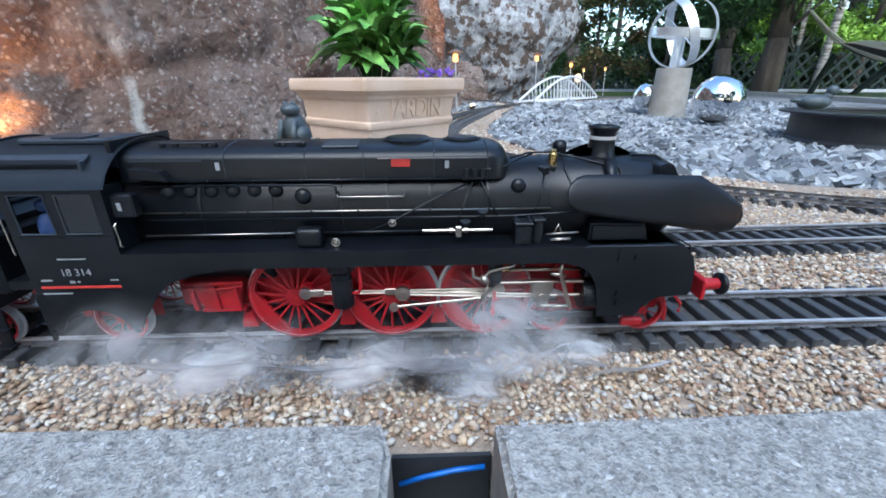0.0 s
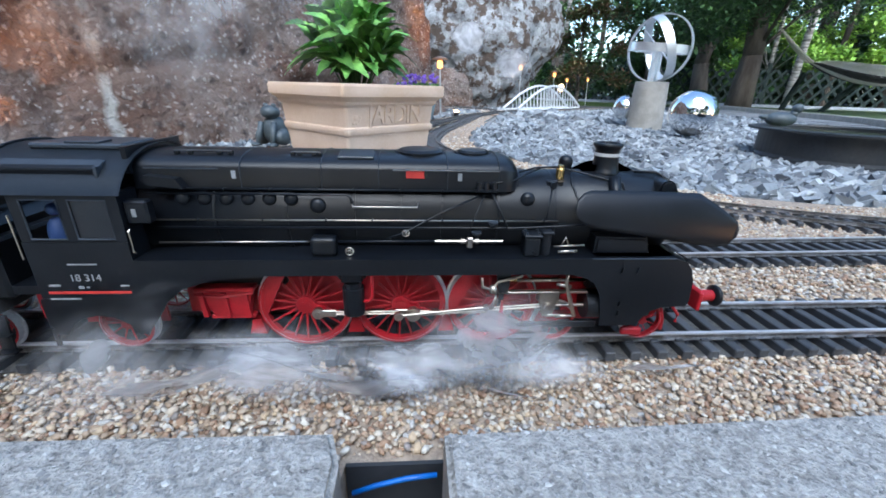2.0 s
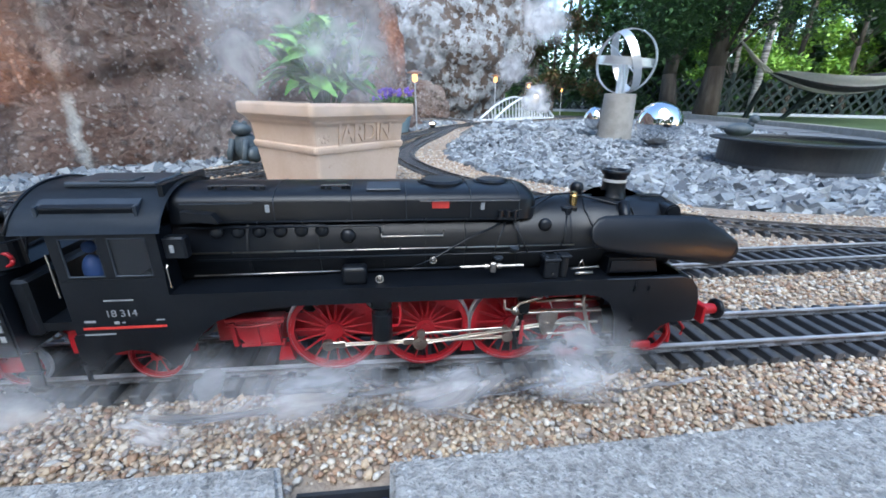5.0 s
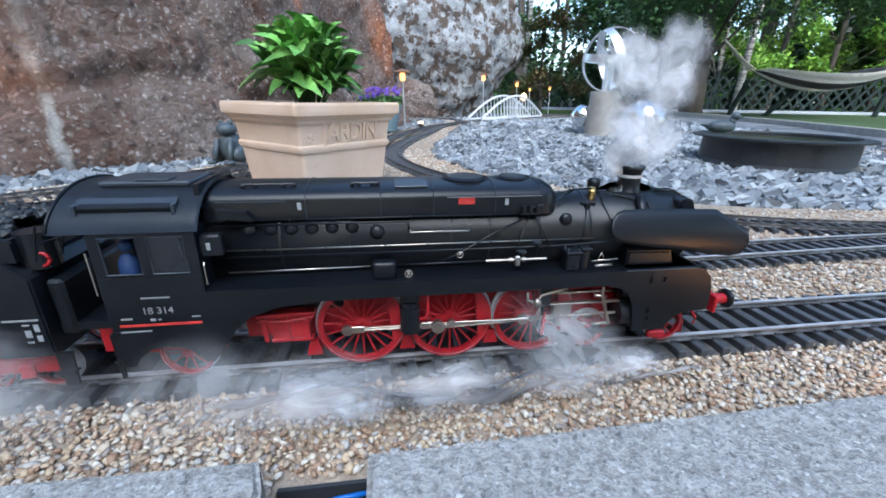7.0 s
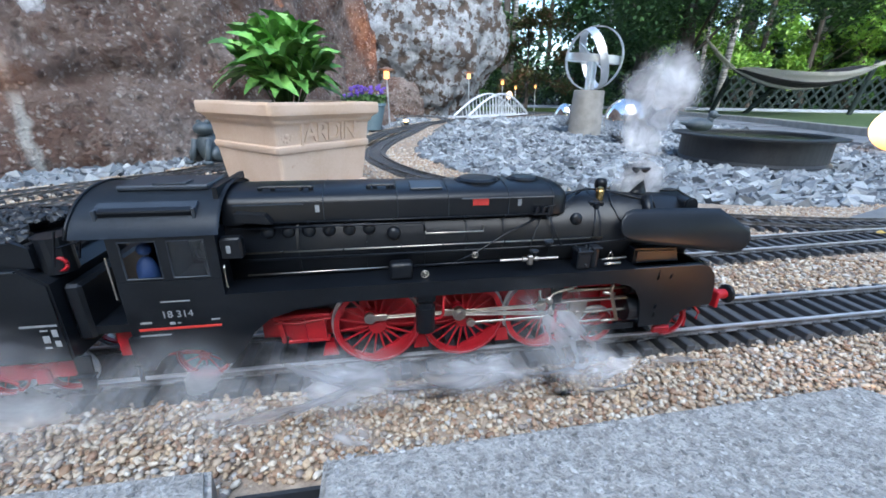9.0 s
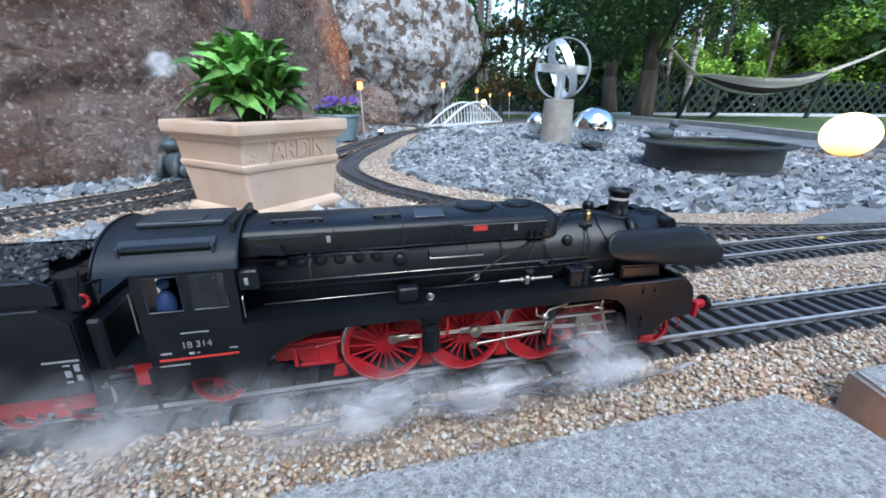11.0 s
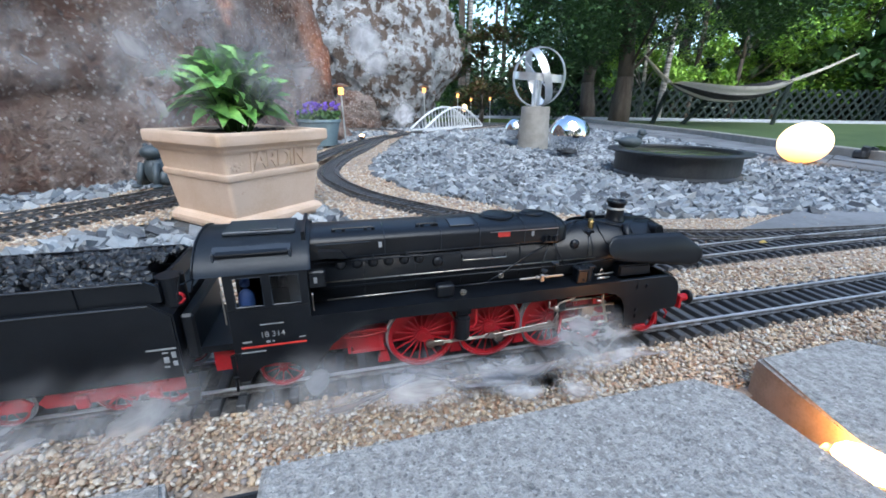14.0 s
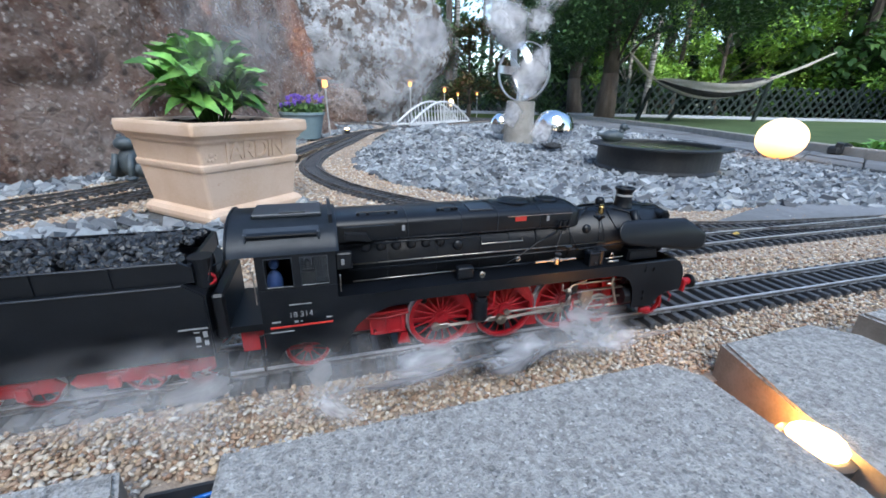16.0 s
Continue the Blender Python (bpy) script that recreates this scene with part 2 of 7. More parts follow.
def build_ground():
    xs = np.concatenate([np.linspace(-60, -3, 12), np.linspace(-2.6, 6, 90), np.linspace(7, 80, 14)])
    ys = np.concatenate([np.linspace(-30, -1.5, 8), np.linspace(-1.0, 7, 84), np.linspace(8, 120, 16)])
    v = np.array([(x, y, ground_height(x, y)) for y in ys for x in xs])
    nx = len(xs)
    f = np.array([(j * nx + i, j * nx + i + 1, (j + 1) * nx + i + 1, (j + 1) * nx + i) for j in range(len(ys) - 1) for i in range(nx - 1)])
    g = soup("ground", v, f, M_GROUND, True)
    tagged(g, "dark level garden soil under gravel and slate", "ground", kind="structure")


build_ground()

# lines of the tracks, in plan
LINES = {
    "main": [(-1.6, 0), (-0.8, 0), (0, 0), (0.8, 0), (1.6, 0), (2.4, 0.0), (3.2, 0.0)],
    "second": [(-1.6, 0.20), (-0.8, 0.17), (0, 0.165), (0.45, 0.170), (0.85, 0.181), (1.3, 0.181), (2.0, 0.17), (3.2, 0.16)],
    "curve": [(0.66, 3.10), (0.50, 2.75), (0.33, 2.15), (0.17, 1.6), (0.115, 1.2), (0.19, 0.87), (0.32, 0.635), (0.46, 0.465), (0.62, 0.35), (0.8, 0.275), (1.05, 0.225), (1.4, 0.192)],
    "left": [(-1.5, -0.25), (-1.0, 0.12), (-0.7, 0.37), (-0.46, 0.61), (-0.29, 0.80), (-0.12, 1.10), (0.02, 1.55), (0.20, 2.15), (0.43, 2.72), (0.62, 3.1)],
    "back": [(-1.6, -0.15), (-1.1, 0.25), (-0.78, 0.50), (-0.545, 0.72), (-0.36, 0.925), (-0.2, 1.18), (-0.08, 1.5)],
    "loop": [(0.66, 3.10), (0.78, 3.45), (0.78, 3.8), (0.6, 4.05), (0.2, 4.1), (-0.3, 4.0)],
    "bridge": [(0.56, 2.95), (0.72, 3.2), (0.95, 3.5), (1.35, 3.9), (1.85, 4.45), (2.4, 5.0)],
}


def smooth_line(pts, step):
    """Catmull-Rom through the points, then even steps."""
    P = [Vector((2 * pts[0][0] - pts[1][0], 2 * pts[0][1] - pts[1][1]))] + [Vector(p) for p in pts] + [Vector((2 * pts[-1][0] - pts[-2][0], 2 * pts[-1][1] - pts[-2][1]))]
    out = []
    for i in range(1, len(P) - 2):
        for k in range(24):
            t = k / 24
            out.append(0.5 * ((2 * P[i]) + (P[i + 1] - P[i - 1]) * t + (2 * P[i - 1] - 5 * P[i] + 4 * P[i + 1] - P[i + 2]) * t * t
                              + (3 * P[i] - P[i - 1] - 3 * P[i + 1] + P[i + 2]) * t ** 3))
    out.append(P[-2])
    res, left = [], 0.0
    for a, b in zip(out, out[1:]):
        d = (b - a).length
        while left <= d:
            res.append((a + (b - a) * (left / d), (b - a).normalized()))
            left += step
        left -= d
    return res


RAIL_PROFILE = [(-0.0030, 0), (0.0030, 0), (0.0030, 0.0008), (0.0007, 0.0014), (0.0007, 0.0038), (0.0014, 0.0044), (0.0014, 0.0060), (-0.0014, 0.0060), (-0.0014, 0.0044), (-0.0007, 0.0038), (-0.0007, 0.0014), (-0.0030, 0.0008)]


def rail(name, line, off, parent, z=0.008, old=False):
    bm = B()
    rings = []
    for p, d in line:
        nrm = Vector((-d.y, d.x))
        rings.append([bm.verts.new((p.x + nrm.x * (off + a), p.y + nrm.y * (off + a), z + b)) for a, b in RAIL_PROFILE])
    n = len(RAIL_PROFILE)
    for a, b in zip(rings, rings[1:]):
        for k in range(n):
            f = bm.faces.new((a[k], a[(k + 1) % n], b[(k + 1) % n], b[k]))
            f.material_index = 0 if k in (5, 6, 7) else 1
    bm.faces.new(rings[0])
    bm.faces.new(rings[-1][::-1])
    ob = part(name, bm, M_RAILOLD if old else M_RAIL, parent, smooth=False)
    ob.data.materials.append(M_RAILSIDE)
    return ob


def sleeper_mesh():
    bm = B()
    box(bm, (0, 0, 0.004), (0.0082, 0.082, 0.008), 0.0008)
    for s in (-1, 1):
        for o in (-0.0036, 0.0036):
            box(bm, (0, s * 0.0237 + o, 0.0088), (0.006, 0.0024, 0.0016))
    return finish(bm, "sleeper", M_SLEEPER, False)


SLEEPER = sleeper_mesh()


def track(key, label, lo=-9.0, hi=9.0):
    root = empty("railway_track")
    tagged(root, label, "track", group="garden railway tracks", kind="structure")
    line = [q for q in smooth_line(LINES[key], 0.021) if lo < q[0].x < hi]
    for off in (-0.0237, 0.0237):
        rail("rail", line, off, root, old=key not in ("main", "second"))
    for i, (p, d) in enumerate(line[:300]):
        s = new("sleeper", SLEEPER)
        s.matrix_basis = pose(p.x, p.y, 0, 0, 0, math.degrees(math.atan2(d.y, d.x)) + random.uniform(-0.8, 0.8))
        s.parent = root


def track_mat(key, lo, hi):
    bm = B()
    rows = [(bm.verts.new((p.x - d.y * 0.040, p.y + d.x * 0.040, 0.0012)), bm.verts.new((p.x + d.y * 0.040, p.y - d.x * 0.040, 0.0012))) for p, d in smooth_line(LINES[key], 0.03) if lo < p.x < hi]
    for a, b in zip(rows, rows[1:]):
        bm.faces.new((a[0], a[1], b[1], b[0]))
    tagged(part("track_bed", bm, M_BEDDARK), "dark fine ballast between the sleepers", "track bed", kind="structure")


M_BEDDARK = mat("dark_ballast", (0.05, 0.05, 0.052), 0.9, (0.10, 0.095, 0.09), 150, 600, 0.8, dist=0.003)
track_mat("main", -0.75, 2.6)
track_mat("second", 0.05, 2.6)
track("main", "straight garden railway track with bright steel rails and black sleepers", -0.75, 2.6)
track("second", "straight garden railway track on pale gravel beside the main line", 0.05, 2.6)
track("curve", "curved garden railway track on a gravel strip round the planter")
track("left", "garden railway track leading behind the terracotta planter")
track("back", "garden railway track at the foot of the brown rock")
track("loop", "far garden railway track bending back before the grey rock")
track("bridge", "garden railway track running over the white arch bridge")


# ---- gravel and slate ----
LINE_PTS = {k: np.array([p[:] for p, d in smooth_line(v, 0.03)]) for k, v in LINES.items()}


def near_line(xy, keys):
    d = np.full(len(xy), 9.0)
    for k in keys:
        for c in np.array_split(LINE_PTS[k], 6):
            if len(c):
                d = np.minimum(d, np.sqrt(((xy[:, None] - c[None]) ** 2).sum(2)).min(1))
    return d


def on_gravel(xy):
    """Whether a place belongs to the pale gravel strips: the broad bed of the two straight lines, and strips along the curves."""
    x, y = xy[:, 0], xy[:, 1]
    edge = np.where(x > 0.55, 0.262 + 0.10 * np.exp(-((x - 0.55) / 0.35)), 0.36) + 0.01 * np.sin(x * 9)
    bed = (y > -0.2) & (y < edge)
    return bed | (near_line(xy, ("curve",)) < 0.168 + 0.010 * np.sin(x * 23 + y * 31)) | (near_line(xy, ("left", "bridge", "loop", "back")) < 0.118 + 0.012 * np.sin(x * 23 + y * 31))


def build_gravel():
    rough = shape_of(1)

    def field(x0, x1, y0, y1, per):
        n = int((x1 - x0) * (y1 - y0) * per)
        return np.stack([RNG.uniform(x0, x1, n), RNG.uniform(y0, y1, n)], 1)

    def stones(name, xy, r0, r1, shape, label, lift=0.0):
        n = len(xy)
        r = RNG.uniform(r0, r1, n) * RNG.choice([0.7, 1.0, 1.0, 1.25], n)
        sizes = np.stack([r * RNG.uniform(0.9, 1.5, n), r * RNG.uniform(0.7, 1.0, n), r * RNG.uniform(0.45, 0.75, n)], 1)
        z = RNG.uniform(-0.0035, 0.0015, n) + lift
        ob = scatter(name, np.column_stack([xy, z]), shape, sizes, M_PEBBLE, 0.13, 0.6)
        tagged(ob, label, "gravel", kind="stuff")

    def clear_of_track(xy):
        return (np.abs(xy[:, 1]) > 0.037) & ((np.abs(xy[:, 1] - 0.175) > 0.036) | (xy[:, 0] < 0.03))

    front = field(-0.46, 1.05, -0.142, 0.0, 150000)
    front = front[clear_of_track(front) & ~((front[:, 0] > 0.014) & (front[:, 0] < 0.075) & (front[:, 1] < -0.117)) & ~((front[:, 0] > 0.42) & (front[:, 0] < 0.50) & (front[:, 1] < -0.120))]
    stones("gravel", front, 0.0014, 0.0027, rough, "pale mixed river gravel bedding the model railway")
    mid = np.concatenate([field(-0.7, 1.3, 0.0, 0.40, 82000), field(1.3, 2.4, 0.0, 0.40, 40000)])
    mid = mid[on_gravel(mid) & clear_of_track(mid)]
    stones("gravel", mid, 0.0016, 0.0031, rough, "pale mixed river gravel between the railway tracks")
    far = np.concatenate([field(-1.2, 0.7, 0.25, 1.3, 32000), field(-0.2, 1.2, 1.3, 3.8, 5000)])
    far = far[on_gravel(far) & ~((far[:, 1] < 0.40) & (far[:, 0] > 0.0))]
    stones("gravel", far, 0.0026, 0.0052, rough, "pale gravel strip under the curved railway tracks")

    # slate chips
    def chips(name, xy, r0, r1, label):
        n = len(xy)
        bv = np.array([(a, b, c) for a in (-1, 1) for b in (-1, 1) for c in (-1, 1)], float)
        bf = np.array([(0, 1, 3, 2), (4, 6, 7, 5), (0, 4, 5, 1), (2, 3, 7, 6), (0, 2, 6, 4), (1, 5, 7, 3)])
        r = RNG.uniform(r0, r1, n) * RNG.choice([0.55, 0.8, 1.0, 1.3], n)
        sizes = np.stack([r * RNG.uniform(0.9, 1.6, n), r * RNG.uniform(0.6, 1.0, n), r * RNG.uniform(0.28, 0.7, n)], 1)
        hz = np.array([ground_height(px, py) for px, py in xy])
        pl = np.column_stack([xy, hz + RNG.uniform(-0.004, 0.009, n) - 0.010 * (np.hypot(xy[:, 0] - 1.386, xy[:, 1] - 1.60) < 0.30)])
        v = bv[None] * (1 + RNG.uniform(-0.55, 0.25, (n, 8, 3))) * sizes[:, None, :]
        v = np.einsum("nij,nkj->nki", rotations(n, 0.75), v) + pl[:, None, :]
        f = bf[None] + (np.arange(n) * 8)[:, None, None]
        tagged(soup(name, v.reshape(-1, 3), f.reshape(-1, 4), M_SLATE, False), label, "slate", kind="stuff")

    s1 = field(0.2, 2.9, 0.25, 2.2, 12500)
    s1 = s1[~on_gravel(s1) & (near_line(s1, ("left",)) > 0.10) & (s1[:, 0] < 2.15 + 0.25 * s1[:, 1]) & (np.hypot(s1[:, 0] - 1.386, s1[:, 1] - 1.66) > 0.085)]
    chips("slate_chips", s1, 0.0065, 0.0155, "grey-blue broken slate covering the garden bed")
    s2 = field(0.25, 3.2, 2.2, 4.6, 2600)
    s2 = s2[~on_gravel(s2) & (s2[:, 0] < 2.15 + 0.25 * s2[:, 1])]
    chips("slate_chips", s2, 0.014, 0.030, "grey-blue broken slate reaching to the paved edge")
    s3 = field(-1.3, 0.4, 0.3, 2.6, 6500)
    s3 = s3[~on_gravel(s3) & (np.hypot(s3[:, 0] + 0.068, s3[:, 1] - 0.684) > 0.17)]
    chips("slate_chips", s3, 0.007, 0.016, "grey slate chips round the planter and along the rock")


build_gravel()


# ---- concrete edging blocks ----
def edging_block(pts, label, z1=0.0355):
    root = B()
    slab(root, pts, -0.09, z1, 0.003)
    bmesh.ops.recalc_face_normals(root, faces=root.faces[:])
    root.normal_update()
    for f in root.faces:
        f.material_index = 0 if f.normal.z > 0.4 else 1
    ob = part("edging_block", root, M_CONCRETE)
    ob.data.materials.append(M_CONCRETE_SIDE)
    tagged(ob, label, "concrete block", group="edging blocks")


edging_block([(-0.55, -0.126), (0.016, -0.134), (0.022, -0.152), (0.022, -0.60), (-0.55, -0.60)], "grey cast concrete edging block beside the gravel bed")
edging_block([(0.071, -0.137), (0.411, -0.132), (0.437, -0.158), (0.437, -0.60), (0.069, -0.60)], "grey concrete edging block with a cut corner")
edging_block([(0.495, -0.124), (0.615, -0.120), (0.645, -0.150), (0.66, -0.60), (0.44, -0.60), (0.457, -0.27), (0.468, -0.214)], "grey concrete edging block beside the small garden spotlight")
edging_block([(0.70, -0.118), (1.05, -0.115), (1.05, -0.60), (0.70, -0.60)], "grey concrete edging block at the end of the row")


def aggregate():
    """Stone grains that stand out of the washed concrete."""
    def grains(x0, x1, y0, y1, per, inside):
        n = int((x1 - x0) * (y1 - y0) * per)
        xy = np.stack([RNG.uniform(x0, x1, n), RNG.uniform(y0, y1, n)], 1)
        return xy[inside(xy[:, 0], xy[:, 1])]

    a = grains(-0.5, 0.013, -0.36, -0.137, 115000, lambda x, y: y < -0.137 - 0.012 * np.maximum(0, (x + 0.005) / 0.02))
    b = grains(0.073, 0.434, -0.38, -0.137, 115000, lambda x, y: y < -0.137 - 1.1 * np.maximum(0, x - 0.409))
    c = grains(0.47, 0.64, -0.36, -0.127, 60000, lambda x, y: (x > 0.499 + 0.31 * (y + 0.124)) & (y < -0.126 - 0.95 * np.maximum(0, x - 0.612)))
    d = grains(0.705, 1.04, -0.3, -0.122, 30000, lambda x, y: x > 0)
    xy = np.concatenate([a, b, c, d])
    n = len(xy)
    r = RNG.uniform(0.0005, 0.0011, n) * RNG.choice([0.7, 1.0, 1.0, 1.5], n)
    sizes = np.stack([r * RNG.uniform(0.9, 1.5, n), r, r * RNG.uniform(0.35, 0.6, n)], 1)
    ob = scatter("block_aggregate", np.column_stack([xy, np.full(n, 0.0353)]), shape_of(1), sizes, M_GRAIN, 0.2, 0.25, False)
    tagged(ob, "fine grey stone grains in the blocks' washed surface", "aggregate", kind="stuff")


M_GRAIN = island_mat("washed_aggregate", [(0.27, 0.27, 0.27), (0.36, 0.36, 0.355), (0.20, 0.20, 0.20), (0.30, 0.30, 0.295), (0.44, 0.44, 0.43), (0.15, 0.15, 0.15), (0.33, 0.325, 0.32), (0.24, 0.24, 0.24)], 0.95, 900)
aggregate()

M_LEAF = mat("plant_leaf", (0.09, 0.235, 0.04), 0.5, (0.18, 0.38, 0.075), 30, 160, 0.5, dist=0.002, rnd=0.5)
M_STEM = mat("plant_stem", (0.07, 0.16, 0.03), 0.6, (0.05, 0.12, 0.03), 60, 300, 0.1)
def rock_material():
    """Weathered conglomerate: rust and grey patches, pale grains, dark pits, and a pale vein down the face."""
    m = bpy.data.materials.new("brown_granite")
    m.use_nodes = True
    N, L = m.node_tree.nodes, m.node_tree.links
    b = N["Principled BSDF"]
    b.inputs["Roughness"].default_value = 0.9
    tc = N.new("ShaderNodeTexCoord").outputs["Object"]

    def cloud(scale, detail=8, rough=0.6):
        n = N.new("ShaderNodeTexNoise")
        n.inputs["Scale"].default_value, n.inputs["Detail"].default_value, n.inputs["Roughness"].default_value = scale, detail, rough
        L.new(tc, n.inputs["Vector"])
        return n

    def ramp(src, lo, hi, a=0.0, z=1.0):
        r = N.new("ShaderNodeMapRange")
        for i, v in enumerate((lo, hi, a, z)):
            r.inputs[i + 1].default_value = v
        L.new(src, r.inputs[0])
        return r.outputs[0]

    def mix(fac, a, colour):
        x = N.new("ShaderNodeMix")
        x.data_type = "RGBA"
        L.new(fac, x.inputs[0])
        if isinstance(a, tuple):
            x.inputs[6].default_value = (*a, 1)
        else:
            L.new(a, x.inputs[6])
        x.inputs[7].default_value = (*colour, 1)
        return x.outputs[2]

    def calc(op, a, c, d=None):
        x = N.new("ShaderNodeMath")
        x.operation = op
        for i, v in enumerate((a, c, d)):
            if isinstance(v, (int, float)):
                x.inputs[i].default_value = v
            elif v is not None:
                L.new(v, x.inputs[i])
        return x.outputs[0]

    def cells(scale):
        v = N.new("ShaderNodeTexVoronoi")
        v.inputs["Scale"].default_value = scale
        w = N.new("ShaderNodeMix")
        w.data_type = "RGBA"
        w.inputs[0].default_value = 0.04
        L.new(tc, w.inputs[6])
        L.new(cloud(20).outputs["Color"], w.inputs[7])
        L.new(w.outputs[2], v.inputs["Vector"])
        return v

    grain, pebble = cells(85), cells(34)
    col = mix(ramp(cloud(2.6, 6).outputs[0], 0.42, 0.60), (0.155, 0.086, 0.060), (0.262, 0.208, 0.180))
    col = mix(ramp(cloud(9).outputs[0], 0.52, 0.66, 0.0, 0.75), col, (0.150, 0.080, 0.054))
    col = mix(ramp(cloud(30).outputs[0], 0.55, 0.68, 0.0, 0.7), col, (0.35, 0.295, 0.26))
    sep = N.new("ShaderNodeSeparateColor")
    L.new(grain.outputs["Color"], sep.inputs[0])
    pale = calc("MULTIPLY", ramp(sep.outputs[0], 0.72, 0.85), ramp(grain.outputs["Distance"], 0.25, 0.6, 1.0, 0.0))
    col = mix(pale, col, (0.46, 0.40, 0.36))
    sep2 = N.new("ShaderNodeSeparateColor")
    L.new(pebble.outputs["Color"], sep2.inputs[0])
    pit = calc("MULTIPLY", ramp(sep2.outputs[1], 0.72, 0.82), ramp(pebble.outputs["Distance"], 0.2, 0.55, 0.75, 0.0))
    col = mix(pit, col, (0.06, 0.042, 0.035))
    xyz = N.new("ShaderNodeSeparateXYZ")
    L.new(tc, xyz.inputs[0])
    along = calc("ADD", calc("MULTIPLY", xyz.outputs[0], 0.72), calc("MULTIPLY", xyz.outputs[1], 0.69))
    wander = calc("MULTIPLY_ADD", cloud(5, 5).outputs[0], 0.11, along)
    vein = calc("MULTIPLY", ramp(calc("ABSOLUTE", calc("SUBTRACT", wander, VEIN), 0.0), 0.006, 0.022, 1.0, 0.0), ramp(cloud(7).outputs[0], 0.40, 0.55))
    col = mix(vein, col, (0.52, 0.50, 0.46))
    L.new(col, b.inputs["Base Color"])
    h = calc("MULTIPLY_ADD", grain.outputs["Distance"], -0.5, calc("MULTIPLY_ADD", pebble.outputs["Distance"], -0.8, cloud(60, 10, 0.75).outputs[0]))
    bp = N.new("ShaderNodeBump")
    bp.inputs["Strength"].default_value, bp.inputs["Distance"].default_value = 1.0, 0.020
    L.new(h, bp.inputs["Height"])
    L.new(bp.outputs[0], b.inputs["Normal"])
    return m


VEIN = 0.162
M_ROCK = rock_material()
M_LICHEN = mat("lichen_granite", (0.20, 0.20, 0.205), 0.95, (0.38, 0.39, 0.40), 14, 60, 1.0, dist=0.03, patch=((0.095, 0.07, 0.055), 9.0, 0.505, 0.535))
M_STONE = mat("pedestal_concrete", (0.33, 0.31, 0.28), 0.9, (0.25, 0.235, 0.21), 20, 200, 0.3, dist=0.002)
M_CHROME = mat("polished_steel", (0.82, 0.83, 0.85), 0.04, (0.78, 0.79, 0.81), 8, 60, 0.0, metal=1.0)
M_BRUSHED = mat("brushed_steel", (0.72, 0.74, 0.76), 0.36, (0.62, 0.64, 0.66), 30, 300, 0.05, metal=0.75, dist=0.0005)
M_BASIN = mat("black_steel_basin", (0.02, 0.023, 0.028), 0.5, (0.035, 0.037, 0.04), 12, 150, 0.15, dist=0.001)
M_ALGAE = mat("green_water", (0.05, 0.07, 0.03), 0.08, (0.09, 0.10, 0.05), 9, 60, 0.1, dist=0.002)
M_BRONZE = mat("dark_bronze", (0.045, 0.06, 0.072), 0.5, (0.075, 0.095, 0.105), 25, 200, 0.3, dist=0.001)
M_BLUEPOT = mat("grey_blue_pot", (0.22, 0.30, 0.33), 0.7, (0.17, 0.24, 0.27), 15, 150, 0.15, dist=0.001)
M_VIOLET = mat("violet_petal", (0.10, 0.045, 0.33), 0.6, (0.17, 0.08, 0.42), 60, 300, 0.1, rnd=0.3)
M_WHITEMETAL = mat("white_painted_metal", (0.72, 0.74, 0.76), 0.5, (0.6, 0.62, 0.64), 30, 200, 0.05)
M_GRASS = mat("lawn", (0.04, 0.075, 0.018), 0.9, (0.065, 0.10, 0.03), 2.0, 80, 0.6, dist=0.01)
M_PAVE = mat("grey_paving", (0.17, 0.175, 0.185), 0.85, (0.11, 0.115, 0.12), 5, 90, 0.4, dist=0.003, rnd=0.15)
M_ROAD = mat("pale_road", (0.42, 0.44, 0.47), 0.9, (0.36, 0.37, 0.39), 2, 50, 0.2, dist=0.003)
M_FENCE = mat("dark_green_wood", (0.006, 0.017, 0.014), 0.9, (0.012, 0.022, 0.019), 8, 90, 0.3, dist=0.002)
M_BARK = mat("tree_bark", (0.055, 0.043, 0.034), 0.95, (0.10, 0.085, 0.07), 8, 40, 0.9, dist=0.03, stretch=(1, 1, 0.25))
M_BIRCH = mat("birch_bark", (0.55, 0.53, 0.5), 0.8, (0.12, 0.11, 0.1), 7, 40, 0.3, dist=0.01, stretch=(0.4, 0.4, 3))
M_DARKLEAF = island_mat("dark_foliage", [(0.03, 0.075, 0.02), (0.045, 0.10, 0.025), (0.022, 0.055, 0.018), (0.06, 0.125, 0.03)], 0.55, 30, 0.1)
M_MIDLEAF = island_mat("mid_foliage", [(0.06, 0.14, 0.03), (0.09, 0.18, 0.04), (0.045, 0.11, 0.03), (0.11, 0.20, 0.05)], 0.55, 30, 0.1)
M_BRIGHTLEAF = island_mat("bright_foliage", [(0.20, 0.38, 0.05), (0.28, 0.47, 0.06), (0.14, 0.28, 0.05), (0.34, 0.52, 0.10)], 0.5, 30, 0.1)
M_RUSTLEAF = island_mat("rusty_foliage", [(0.14, 0.11, 0.04), (0.10, 0.12, 0.04), (0.18, 0.10, 0.05), (0.08, 0.12, 0.03)], 0.6, 30, 0.1)
M_HAMMOCK = mat("striped_canvas", (0.55, 0.54, 0.5), 0.9, (0.5, 0.49, 0.46), 30, 200, 0.2)
M_HAMDARK = mat("dark_canvas", (0.035, 0.035, 0.04), 0.9, (0.05, 0.05, 0.055), 30, 200, 0.2)
M_ROPE = mat("rope", (0.45, 0.42, 0.36), 0.9, (0.3, 0.28, 0.24), 90, 300, 0.3)
